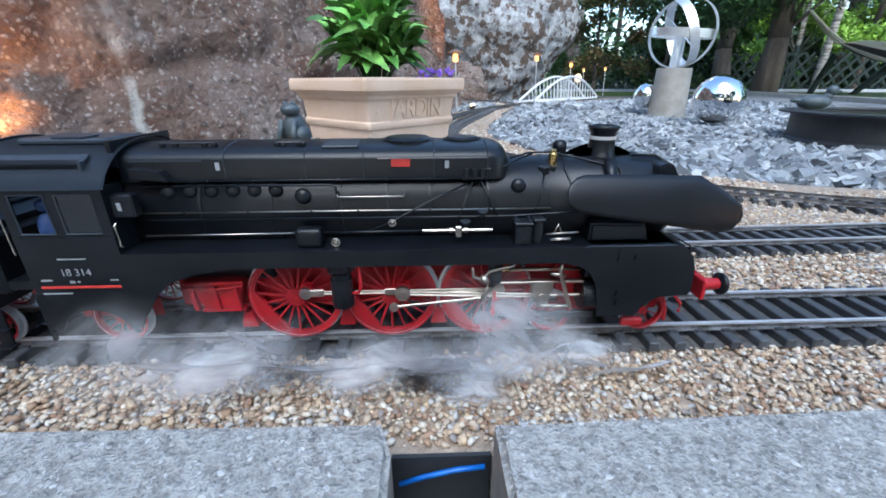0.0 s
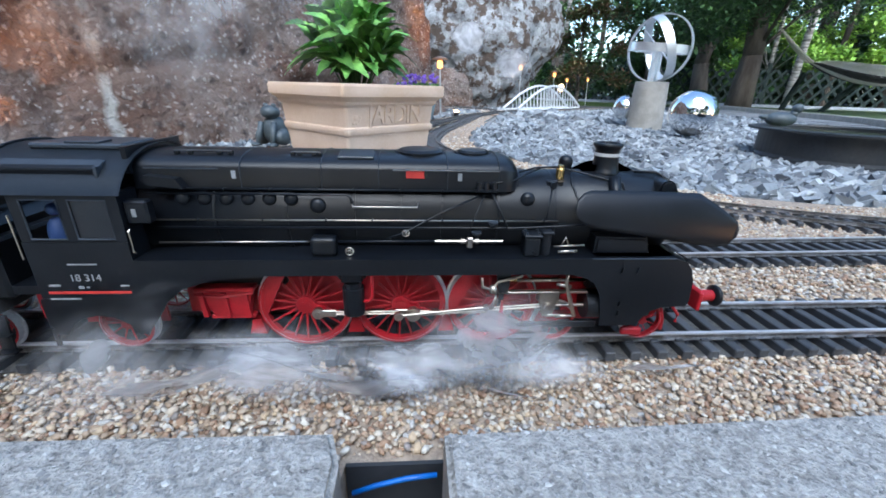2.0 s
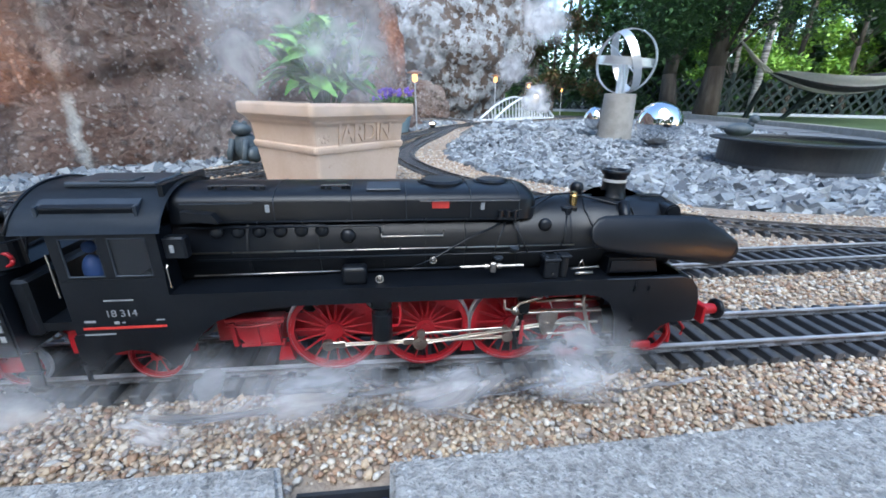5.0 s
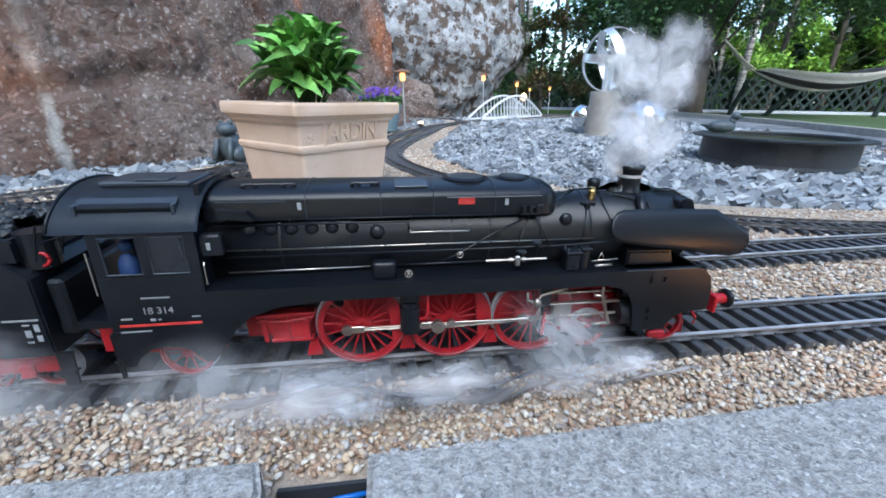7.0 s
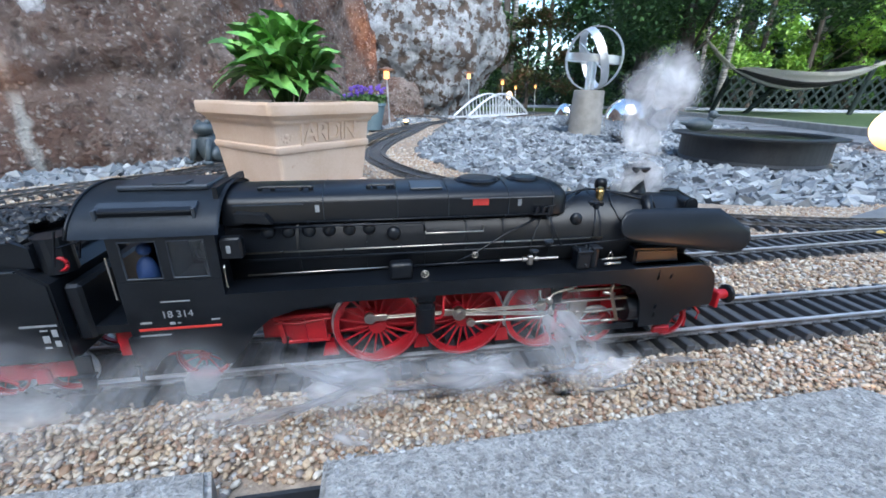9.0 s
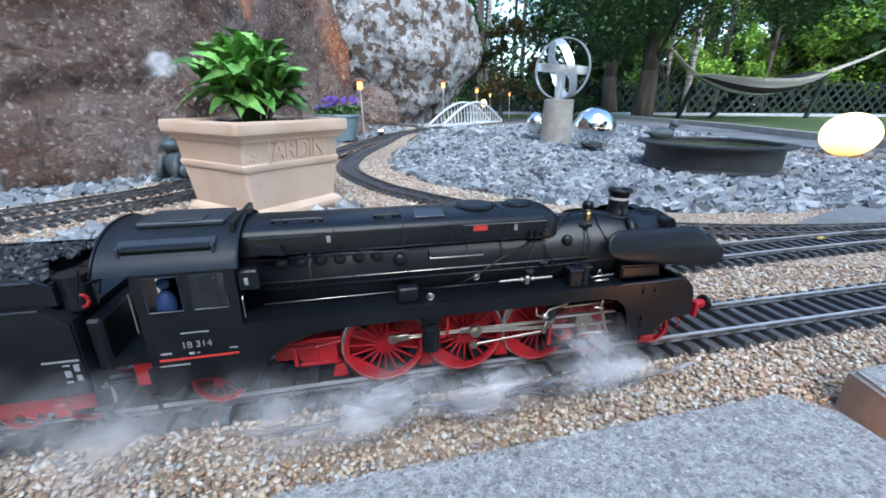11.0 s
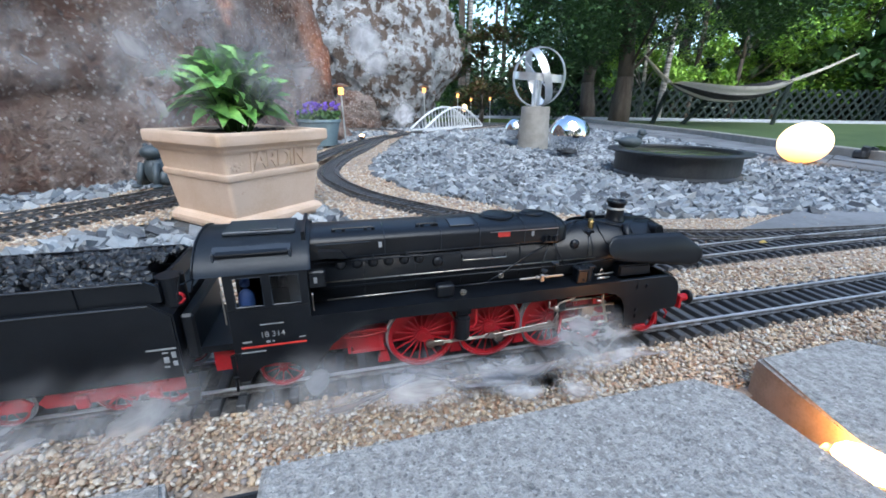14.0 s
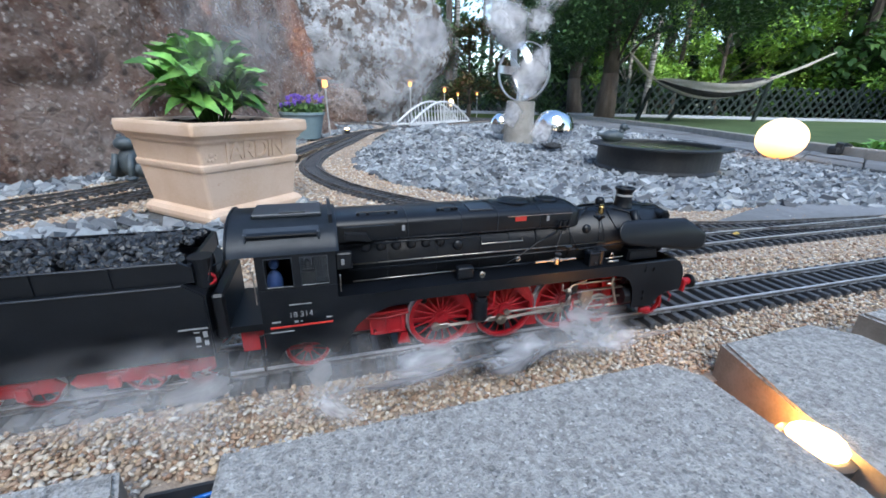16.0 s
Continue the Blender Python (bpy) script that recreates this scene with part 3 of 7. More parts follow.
M_GLOW = glow("warm_bulb", (1.0, 0.52, 0.16), 9.0)
M_ORB = glow("warm_white_orb", (1.0, 0.74, 0.40), 0.8)


def shade_orb(m):
    """The globe's falloff painted into its emission by height: white above, amber towards the rim below."""
    N, L = m.node_tree.nodes, m.node_tree.links
    tc, sep, rp = N.new("ShaderNodeTexCoord"), N.new("ShaderNodeSeparateXYZ"), N.new("ShaderNodeValToRGB")
    mr = N.new("ShaderNodeMapRange")
    mr.inputs[1].default_value, mr.inputs[2].default_value = -0.094, 0.094
    L.new(tc.outputs["Object"], sep.inputs[0]); L.new(sep.outputs[2], mr.inputs[0]); L.new(mr.outputs[0], rp.inputs[0])
    e = rp.color_ramp.elements
    e[0].position, e[0].color = 0.0, (0.75, 0.26, 0.04, 1)
    e[1].position, e[1].color = 0.5, (1.0, 0.70, 0.34, 1)
    L.new(rp.outputs[0], N["Principled BSDF"].inputs["Emission Color"])


shade_orb(M_ORB)
M_AMBER = glow("amber_lantern", (1.0, 0.40, 0.09), 1.3)
M_COPPER = mat("copper_lantern", (0.62, 0.33, 0.16), 0.35, (0.5, 0.26, 0.13), 60, 300, 0.05, metal=1.0)
M_CABLE = mat("blue_cable", (0.01, 0.13, 0.48), 0.4, (0.01, 0.10, 0.40), 60, 300, 0.0)
M_GREYPIPE = mat("grey_conduit", (0.3, 0.32, 0.35), 0.5, (0.24, 0.25, 0.28), 60, 300, 0.05)

# gravel bed under the loose stones
bm = B(); slab(bm, [(-1.6, -0.132), (0.017, -0.132), (0.018, -0.122), (0.073, -0.122), (0.074, -0.132), (3.0, -0.132), (3.0, 0.26), (0.9, 0.29), (0.55, 0.37), (-0.9, 0.36)], -0.06, -0.002)
tagged(part("gravel_bed", bm, M_BED), "compacted pale gravel bed under the straight tracks", "gravel bed", kind="structure")
bm = B()
for key in ("curve", "left", "bridge", "loop", "back"):
    L_ = smooth_line(LINES[key], 0.05)
    w_ = 0.155 if key == "curve" else 0.10
    rows_ = [(bm.verts.new((p.x - d.y * w_, p.y + d.x * w_, 0.0005)), bm.verts.new((p.x + d.y * w_, p.y - d.x * w_, 0.0005))) for p, d in L_]
    for a, b in zip(rows_, rows_[1:]):
        bm.faces.new((a[0], a[1], b[1], b[0]))
tagged(part("gravel_bed", bm, M_BED), "compacted gravel strip under the curved tracks", "gravel bed", kind="structure")


# ---- terracotta planter with plant ----
POT_AT, POT_TURN = (-0.0676, 0.684), 45.3


def flower_pot():
    W, D, H = 0.282, 0.270, 0.195
    root = empty("flower_pot", (POT_AT[0], POT_AT[1], 0.0), POT_TURN)
    tagged(root, "square pale terracotta planter with raised lettering, on slate chips", "planter")

    def ring(bm, prof, inside=None):
        rows = []
        for s, z in prof:
            hw, hd = W / 2 * s, D / 2 - W / 2 * (1 - s)
            r = 0.008
            pts = []
            for cx, cy, a0 in ((hw - r, hd - r, 0), (-hw + r, hd - r, 90), (-hw + r, -hd + r, 180), (hw - r, -hd + r, 270)):
                for k in range(4):
                    a = radians(a0 + 30 * k)
                    pts.append(bm.verts.new((cx + r * math.cos(a), cy + r * math.sin(a), z)))
            rows.append(pts)
        n = len(rows[0])
        for a, b in zip(rows, rows[1:]):
            for k in range(n):
                bm.faces.new((a[k], a[(k + 1) % n], b[(k + 1) % n], b[k]))
        return rows

    bm = B()
    rows = ring(bm, [(0.77, 0.016), (0.80, 0.05), (0.845, 0.112), (0.87, 0.150), (0.885, 0.166), (0.885, 0.168), (0.80, 0.168), (0.78, 0.14)])
    bm.faces.new(rows[0][::-1]); bm.faces.new(rows[-1])
    body = part("body", bm, M_TERRA, root)
    bm = B()
    rows = ring(bm, [(0.87, 0.152), (0.91, 0.158), (0.915, 0.163), (0.955, 0.168), (0.995, 0.172), (1.0, 0.178), (1.0, 0.190), (0.99, 0.195), (0.88, 0.195), (0.86, 0.19), (0.85, 0.16)])
    part("rim", bm, M_TERRA, root)
    bm = B()
    ring(bm, [(0.828, 0.098), (0.86, 0.102), (0.87, 0.108), (0.868, 0.113), (0.84, 0.117)])
    part("band", bm, M_TERRA, root)
    bm = B()
    rows = ring(bm, [(0.86, -0.004), (0.875, 0.004), (0.87, 0.012), (0.83, 0.020), (0.78, 0.024)])
    bm.faces.new(rows[0][::-1])
    part("foot", bm, M_TERRA, root)
    bm = B()
    g = bmesh.ops.create_grid(bm, x_segments=24, y_segments=30, size=0.5)
    for v in g["verts"]:
        v.co = Vector((v.co.x * W * 0.84, v.co.y * (D - W * 0.16), 0.187 + 0.008 * noise.noise(v.co * 19) + 0.006 * noise.noise(v.co * 70)))
    part("soil", bm, M_SOIL, root, "dark potting soil", True)
    # raised lettering and emblem on the face beside the track
    tx = bpy.data.curves.new("lettering", "FONT")
    tx.body, tx.size, tx.extrude, tx.bevel_depth, tx.align_x = "JARDIN", 0.056, 0.0022, 0.0008, "CENTER"
    tx.space_character = 0.92
    tx.materials.append(M_TERRA)
    t_ob = new("lettering", tx)
    t_ob.parent = root
    t_ob.matrix_basis = pose(0.006, -(D / 2 - W / 2 * 0.150), 0.1205, 96, 0, 0) @ Matrix.Diagonal((0.86, 0.95, 1, 1))
    bm = B()
    for k in range(9):
        a = k * 0.7
        ball(bm, (-0.098 + 0.011 * math.cos(a), -(D / 2 - W / 2 * 0.15), 0.134 + 0.011 * math.sin(a)), 0.0042, 1, (1, 0.6, 1))
    ball(bm, (-0.098, -(D / 2 - W / 2 * 0.15), 0.134), 0.006, 2, (1, 0.5, 1))
    part("emblem", bm, M_TERRA, root)
    return root


flower_pot()


def leaf_mesh(length, width, droop, fold, teeth=0.10):
    """An ovate, pointed leaf with a toothed edge, folded along its midrib and bent down towards the tip."""
    bm = B()
    n = 15
    rows = []
    for i in range(n):
        t = i / (n - 1)
        w = width * 0.5 * (math.sin(math.pi * t ** 0.72) ** 0.85 if 0 < t < 1 else 0.0) + 0.0008
        w *= 1 + (teeth if i % 2 else -teeth) * (0 < t < 1)
        x = length * (t - 0.18 * droop * t ** 3)
        z = length * (0.16 * math.sin(2.2 * t) - droop * t ** 2.2)
        rows.append([bm.verts.new((x - 0.10 * abs(s) * w, s * w, z + abs(s) * fold * w + 0.07 * w * math.sin(t * 15 + 2.6 * s + 40 * width))) for s in (-1, -0.5, 0, 0.5, 1)])
    for a, b in zip(rows, rows[1:]):
        for k in range(4):
            bm.faces.new((a[k], a[k + 1], b[k + 1], b[k]))
    return finish(bm, "leaf", M_LEAF, True)


def potted_plant():
    root = empty("potted_plant", (POT_AT[0] - 0.005, POT_AT[1] + 0.005, 0.172))
    tagged(root, "bushy green leafy plant growing in the planter", "plant")
    kinds = [leaf_mesh(0.092, 0.050, 0.45, 0.35), leaf_mesh(0.106, 0.058, 0.60, 0.28), leaf_mesh(0.080, 0.046, 0.25, 0.45), leaf_mesh(0.064, 0.030, 0.10, 0.6), leaf_mesh(0.095, 0.046, 0.75, 0.4)]
    rnd = random.Random(12)
    for s in range(30):
        a = s * 2.39996
        out = 0.085 * math.sqrt((s + 0.5) / 30)
        top = Vector((out * math.cos(a), out * math.sin(a), 0.158 - 0.62 * out + rnd.uniform(-0.022, 0.020)))
        foot = Vector((0.25 * top.x, 0.25 * top.y, 0.0))
        bm = B()
        pipe(bm, [foot, foot.lerp(top, 0.5) + Vector((0, 0, 0.012)), top], 0.0019, 6)
        part("stem", bm, M_STEM, root, smooth=True)
        for k in range(6):
            f = (0.45, 0.62, 0.78, 0.90, 1.0, 1.0)[k]
            p = foot.lerp(top, f)
            yaw = math.degrees(a) + (-70, 65, 150, -35, 30, -150)[k] * (1 if s % 2 else -1) + rnd.uniform(-28, 28)
            lift = -(8 + (74 - 420 * out) * f * rnd.uniform(0.45, 1.1))
            lf = new("leaf", kinds[rnd.choice((0, 2, 3, 3)) if f > 0.95 else rnd.choice((0, 1, 2, 4))])
            lf.parent = root
            lf.matrix_basis = pose(p.x, p.y, p.z, rnd.uniform(-45, 45), lift, yaw) @ Matrix.Scale(rnd.uniform(0.58, 0.95), 4)
    # low leaves that hang out over the rim
    for a, z, sc in ((186, 0.056, 1.0), (208, 0.066, 0.95), (240, 0.050, 0.72), (268, 0.044, 0.62), (300, 0.052, 0.66), (2, 0.074, 0.95), (-24, 0.060, 0.8), (160, 0.066, 0.9)):
        lf = new("leaf", kinds[1])
        lf.parent = root
        lf.matrix_basis = pose(0.045 * math.cos(radians(a)), 0.045 * math.sin(radians(a)), z, 0, -16, a) @ Matrix.Scale(sc, 4)


potted_plant()


# ---- rocks ----
def brown_rock():
    """A weathered granite face that runs back to the grey boulder."""
    base = [(-4.2, -1.6), (-2.2, -0.35), (-1.35, 0.42), (-0.9, 0.86), (-0.52, 1.22), (-0.29, 1.55), (-0.16, 2.0), (-0.07, 2.38), (0.10, 2.65), (0.24, 2.86), (0.20, 3.12), (-0.25, 3.4), (-1.0, 3.7)]
    L_ = smooth_line(base, 0.022)
    nz = 96
    verts, faces = [], []
    for i, (p, d) in enumerate(L_):
        out = Vector((d.y, -d.x))
        for j in range(nz):
            z = -0.05 + 1.9 * (j / (nz - 1))
            lean = -0.16 * z - 0.10 * max(0.0, z - 0.9) ** 2
            q = Vector((p.x, p.y, z))
            big = noise.fractal(q * 1.6, 0.8, 2.0, 3) * 0.055
            mid = noise.fractal(q * 5.0, 0.7, 2.1, 4) * 0.018 + noise.fractal(q * 19.0, 0.6, 2.1, 3) * 0.008
            crk = -0.030 * max(0.0, 1 - abs(noise.noise(q * 2.3 + Vector((4, 1, 2)))) * 9)
            o = lean + big + mid + crk + 0.03 * math.exp(-((z - 0.02) / 0.1) ** 2)
            verts.append((p.x + out.x * o, p.y + out.y * o, z))
    n = len(L_)
    for i in range(n - 1):
        for j in range(nz - 1):
            a = i * nz + j
            faces.append((a, a + nz, a + nz + 1, a + 1))
    ob = soup("rock_face", np.array(verts), np.array(faces), M_ROCK, True)
    tagged(ob, "large weathered brown granite rock face with pale streaks", "rock", kind="structure")
    # the crown closes the body
    bm = B()
    vs = [bm.verts.new(verts[i * nz + nz - 1]) for i in range(0, n, 6)] + [bm.verts.new((-3.6, 3.0, 1.9))]
    bm.faces.new(vs)
    bmesh.ops.triangulate(bm, faces=bm.faces[:])
    tagged(part("rock_crown", bm, M_ROCK), "rough top of the brown granite rock", "rock", kind="structure")


brown_rock()


def boulder(at, size, seed, label, material):
    bm = B()
    vs = bmesh.ops.create_icosphere(bm, subdivisions=6, radius=1.0)["verts"]
    for v in vs:
        d = v.co.normalized()
        q = d * 1.5 + Vector((seed, 0, 0))
        r = 1 + 0.16 * noise.fractal(q, 0.9, 2.0, 3) + 0.03 * noise.fractal(q * 5, 0.8, 2.0, 4) - 0.05 * max(0.0, 1 - abs(noise.noise(q * 2.2)) * 9)
        v.co = Vector((d.x * size[0] * r, d.y * size[1] * r, d.z * size[2] * r)) + Vector(at)
    ob = part("boulder", bm, material, smooth=True)
    tagged(ob, label, "boulder")


boulder((0.80, 5.15, 0.90), (0.93, 0.62, 1.05), 2.0, "large grey boulder mottled with pale lichen", M_LICHEN)
boulder((0.42, 4.45, 0.10), (0.28, 0.25, 0.28), 6.0, "smaller brown boulder at the foot of the grey boulder", M_ROCK)


# ---- ornaments ----
def armillary():
    root = empty("armillary_sphere", (1.375, 2.05, 0.25))
    tagged(root, "brushed steel armillary sphere sundial on a concrete pedestal", "sundial")
    c, r = Vector((0, 0, 0.166)), 0.167

    def hoop(tilt, w, rr, name, label=""):
        bm = B()
        m = tilt.to_4x4()
        seg = 64
        rows = []
        for k in range(seg):
            a = 2 * math.pi * k / seg
            rows.append([bm.verts.new(c + m @ Vector((rad * math.cos(a), rad * math.sin(a), h))) for rad, h in ((rr, -w), (rr, w), (rr - 0.005, w), (rr - 0.005, -w))])
        for i in range(seg):
            a, b = rows[i], rows[(i + 1) % seg]
            for k in range(4):
                bm.faces.new((a[k], a[(k + 1) % 4], b[(k + 1) % 4], b[k]))
        part(name, bm, M_BRUSHED, root, label, smooth=False)

    E = lambda *a: Euler([radians(q) for q in a]).to_matrix()
    hoop(E(90, 0, -52), 0.013, r, "meridian_ring")
    hoop(Vector((0.925, -0.160, 0.325)).to_track_quat("Z", "Y").to_matrix(), 0.022, r - 0.007, "meridian_ring")
    hoop(E(4, 3, 0), 0.020, r - 0.014, "equator_ring", "broad steel hour ring")
    bm = B(); tube(bm, c + E(-50, 0, 20) @ Vector((0, 0, -0.15)), c + E(-50, 0, 20) @ Vector((0, 0, 0.15)), 0.004, 10)
    part("gnomon", bm, M_BRUSHED, root)
    bm = B(); box(bm, (-0.016, 0, 0.075), (0.018, 0.030, 0.17), 0.001, None); box(bm, (0.014, 0, 0.075), (0.012, 0.030, 0.17), 0.001)
    part("bracket", bm, M_BRUSHED, root)
    ped = B(); lathe(ped, [(0.096, -0.03), (0.096, 0.0), (0.0925, 0.06), (0.086, 0.246), (0.082, 0.250), (0.02, 0.250)], 40)
    p = part("pedestal", ped, M_STONE, smooth=None)
    p.matrix_basis = pose(1.375, 2.05, 0)
    tagged(p, "weathered round concrete pedestal standing in slate", "pedestal")


armillary()


def mirror_ball(at, r, label):
    bm = B(); ball(bm, (0, 0, 0), r, 5)
    root = part("mirror_ball", bm, M_CHROME, smooth=True)
    root.matrix_basis = pose(*at)
    tagged(root, label, "gazing ball", group="mirror balls")


mirror_ball((1.386, 1.66, 0.108), 0.106, "polished steel mirror ball lying on slate chips")
mirror_ball((1.285, 2.13, 0.110), 0.066, "small polished steel ball behind the pedestal")


def basin():
    root = empty("pond_basin", (1.44, 0.97, 0.0))
    tagged(root, "round black steel water basin set in slate", "basin")
    bm = B(); lathe(bm, [(0.232, -0.02), (0.232, 0.012), (0.222, 0.02), (0.222, 0.094), (0.216, 0.094), (0.216, 0.02), (0.01, 0.02)], 64)
    part("wall", bm, M_BASIN, root, smooth=None)
    bm = B()
    seg = 64
    prof = [(0.214, 0.094), (0.255, 0.092), (0.256, 0.098), (0.216, 0.100)]
    rows = [[bm.verts.new((r * math.cos(6.28319 * k / seg), r * math.sin(6.28319 * k / seg), z)) for r, z in prof] for k in range(seg)]
    for i in range(seg):
        for k in range(4):
            bm.faces.new((rows[i][k], rows[i][(k + 1) % 4], rows[(i + 1) % seg][(k + 1) % 4], rows[(i + 1) % seg][k]))
    part("lip", bm, M_BASIN, root)
    bm = B(); lathe(bm, [(0.2155, 0.080), (0.2155, 0.084)], 64)
    part("water", bm, M_ALGAE, root, "green still water")


basin()


def duck():
    bm = B()
    ball(bm, (0, 0, 0.030), 0.05, 3, (1.15, 0.75, 0.58))
    ball(bm, (-0.055, 0, 0.036), 0.02, 2, (1.3, 0.7, 0.5))
    tube(bm, (0.035, 0, 0.04), (0.045, 0, 0.066), 0.017, 14, 0.014)
    ball(bm, (0.048, 0, 0.074), 0.020, 3)
    ball(bm, (0.068, 0, 0.071), 0.009, 2, (1.5, 1, 0.5))
    ob = part("duck_figure", bm, M_BRONZE, smooth=True)
    ob.matrix_basis = pose(1.295, 1.065, 0.098, 0, 0, -25) @ Matrix.Scale(0.8, 4)
    tagged(ob, "small dark bronze duck figure on the basin's rim", "figurine")


duck()


def frog():
    bm = B()
    ball(bm, (0, 0, 0.045), 0.04, 3, (0.85, 0.95, 1.15))
    ball(bm, (0, -0.012, 0.098), 0.027, 3, (1.05, 1.1, 0.75))
    for s in (-1, 1):
        ball(bm, (s * 0.014, -0.012, 0.116), 0.008, 2)
        ball(bm, (s * 0.036, -0.01, 0.026), 0.026, 3, (0.7, 1.15, 0.95))
        tube(bm, (s * 0.022, -0.03, 0.07), (s * 0.026, -0.05, 0.004), 0.009, 10, 0.008)
        ball(bm, (s * 0.03, -0.054, 0.006), 0.013, 2, (1.1, 1.3, 0.5))
    ob = part("frog_figure", bm, M_BRONZE, smooth=True)
    ob.matrix_basis = pose(-0.372, 1.04, 0.012, 0, 0, -20)
    tagged(ob, "dark stone frog figure sitting before the rock", "figurine")


frog()


def flower_tub():
    root = empty("flower_tub", (0.075, 2.30, 0.012))
    tagged(root, "grey-blue tub of violet pansies beside the rock", "planter")
    bm = B(); lathe(bm, [(0.095, 0.0), (0.122, 0.13), (0.130, 0.135), (0.130, 0.15), (0.118, 0.15), (0.112, 0.13)], 36)
    part("tub", bm, M_BLUEPOT, root)
    rnd = random.Random(9)
    v, f = [], []
    for k in range(700):
        a, r, z = rnd.uniform(0, 6.28), 0.13 * math.sqrt(rnd.random()), 0.14 + 0.055 * rnd.random()
        e = Euler((rnd.uniform(-1, 1), rnd.uniform(-1, 1), rnd.uniform(0, 6.28)))
        n0 = len(v)
        for q in ((0, -0.007, 0), (0.012, 0, 0.002), (0, 0.007, 0), (-0.012, 0, 0.002)):
            p = e.to_matrix() @ Vector(q) * 1.3
            v.append((r * math.cos(a) + p.x, r * math.sin(a) + p.y, z + p.z))
        f.append((n0, n0 + 1, n0 + 2, n0 + 3))
    ob = soup("foliage", np.array(v), np.array(f), M_MIDLEAF)
    ob.parent = root
    bm = B()
    for q in range(5):
        a = q * 1.2566
        vs = ball(bm, (0.008 * math.cos(a), 0.008 * math.sin(a), 0), 0.008, 1, (1, 1, 0.35))
    me = finish(bm, "blossom", M_VIOLET, True)
    for k in range(34):
        a, r = rnd.uniform(0, 6.28), 0.12 * math.sqrt(rnd.random())
        o = new("blossom", me)
        o.parent = root
        o.matrix_basis = pose(r * math.cos(a), r * math.sin(a), 0.185 + 0.06 * rnd.random(), rnd.uniform(30, 100), 0, rnd.uniform(-60, 60))


flower_tub()


def garden_lamp(at, h, label, scale=1.0):
    root = empty("garden_lamp", at)
    tagged(root, label, "garden lamp", group="small garden lamps")
    bm = B(); tube(bm, (0, 0, -0.02), (-0.012, 0, h - 0.05 * scale), 0.0055 * scale, 10)
    part("pole", bm, M_BRUSHED, root)
    bm = B(); lathe(bm, [(0.012 * scale, h - 0.055 * scale), (0.017 * scale, h - 0.05 * scale), (0.017 * scale, h - 0.015 * scale), (0.012 * scale, h - 0.01 * scale)], 16, at=(-0.012, 0, 0))
    part("lantern", bm, M_AMBER, root, "glowing amber lantern glass")
    bm = B(); lathe(bm, [(0.050 * scale, h - 0.004 * scale), (0.052 * scale, h), (0.034 * scale, h + 0.007 * scale), (0.006 * scale, h + 0.016 * scale)], 24, at=(-0.012, 0, 0))
    part("cap", bm, M_COPPER, root)


garden_lamp((0.236, 2.55, 0.01), 0.35, "slim steel garden lamp with amber light beside the track")
garden_lamp((1.095, 3.9, 0.02), 0.40, "slim steel garden lamp with amber light before the boulder")
garden_lamp((1.79, 5.0, 0.02), 0.38, "slim steel garden lamp with amber light beyond the bridge")
garden_lamp((2.35, 6.1, 0.0), 0.36, "thin steel garden lamp far along the path", 0.8)
garden_lamp((2.75, 6.3, 0.0), 0.38, "thin steel garden lamp far along the path", 0.8)


def arch_bridge():
    root = empty("arch_bridge")
    tagged(root, "white metal arch bridge carrying the far railway track", "bridge")
    a, b = Vector((0.93, 3.52, 0.0)), Vector((1.87, 4.5, 0.0))
    d = (b - a).normalized()
    n = Vector((-d.y, d.x, 0))
    for s in (-1, 1):
        bm = B()
        off = n * (0.075 * s)
        pts = [a.lerp(b, k / 20) + off + Vector((0, 0, 0.03 + 0.20 * math.sin(math.pi * k / 20))) for k in range(21)]
        pipe(bm, pts, 0.011, 6)
        part("arch", bm, M_WHITEMETAL, root)
        bm = B(); pipe(bm, [a + off + Vector((0, 0, 0.02)), b + off + Vector((0, 0, 0.02))], 0.010, 6)
        part("girder", bm, M_WHITEMETAL, root)
        for k in range(2, 19):
            bm = B(); tube(bm, a.lerp(b, (k + 0.5) / 20) + off + Vector((0, 0, 0.02)), pts[k], 0.005, 6)
            part("hanger", bm, M_WHITEMETAL, root)


arch_bridge()


def egg_lamp(at, s, label):
    bm = B(); ball(bm, (0, 0, 0), 1.0, 4, s)
    ob = part("globe_lamp", bm, M_ORB, smooth=True)
    ob.matrix_basis = pose(*at)
    tagged(ob, label, "garden lamp")


egg_lamp((2.30, 1.10, 0.104), (0.104, 0.104, 0.094), "glowing warm white flattened globe lamp on the gravel")
egg_lamp((1.75, 4.62, 0.22), (0.035, 0.035, 0.045), "small glowing globe lamp above the arch bridge")


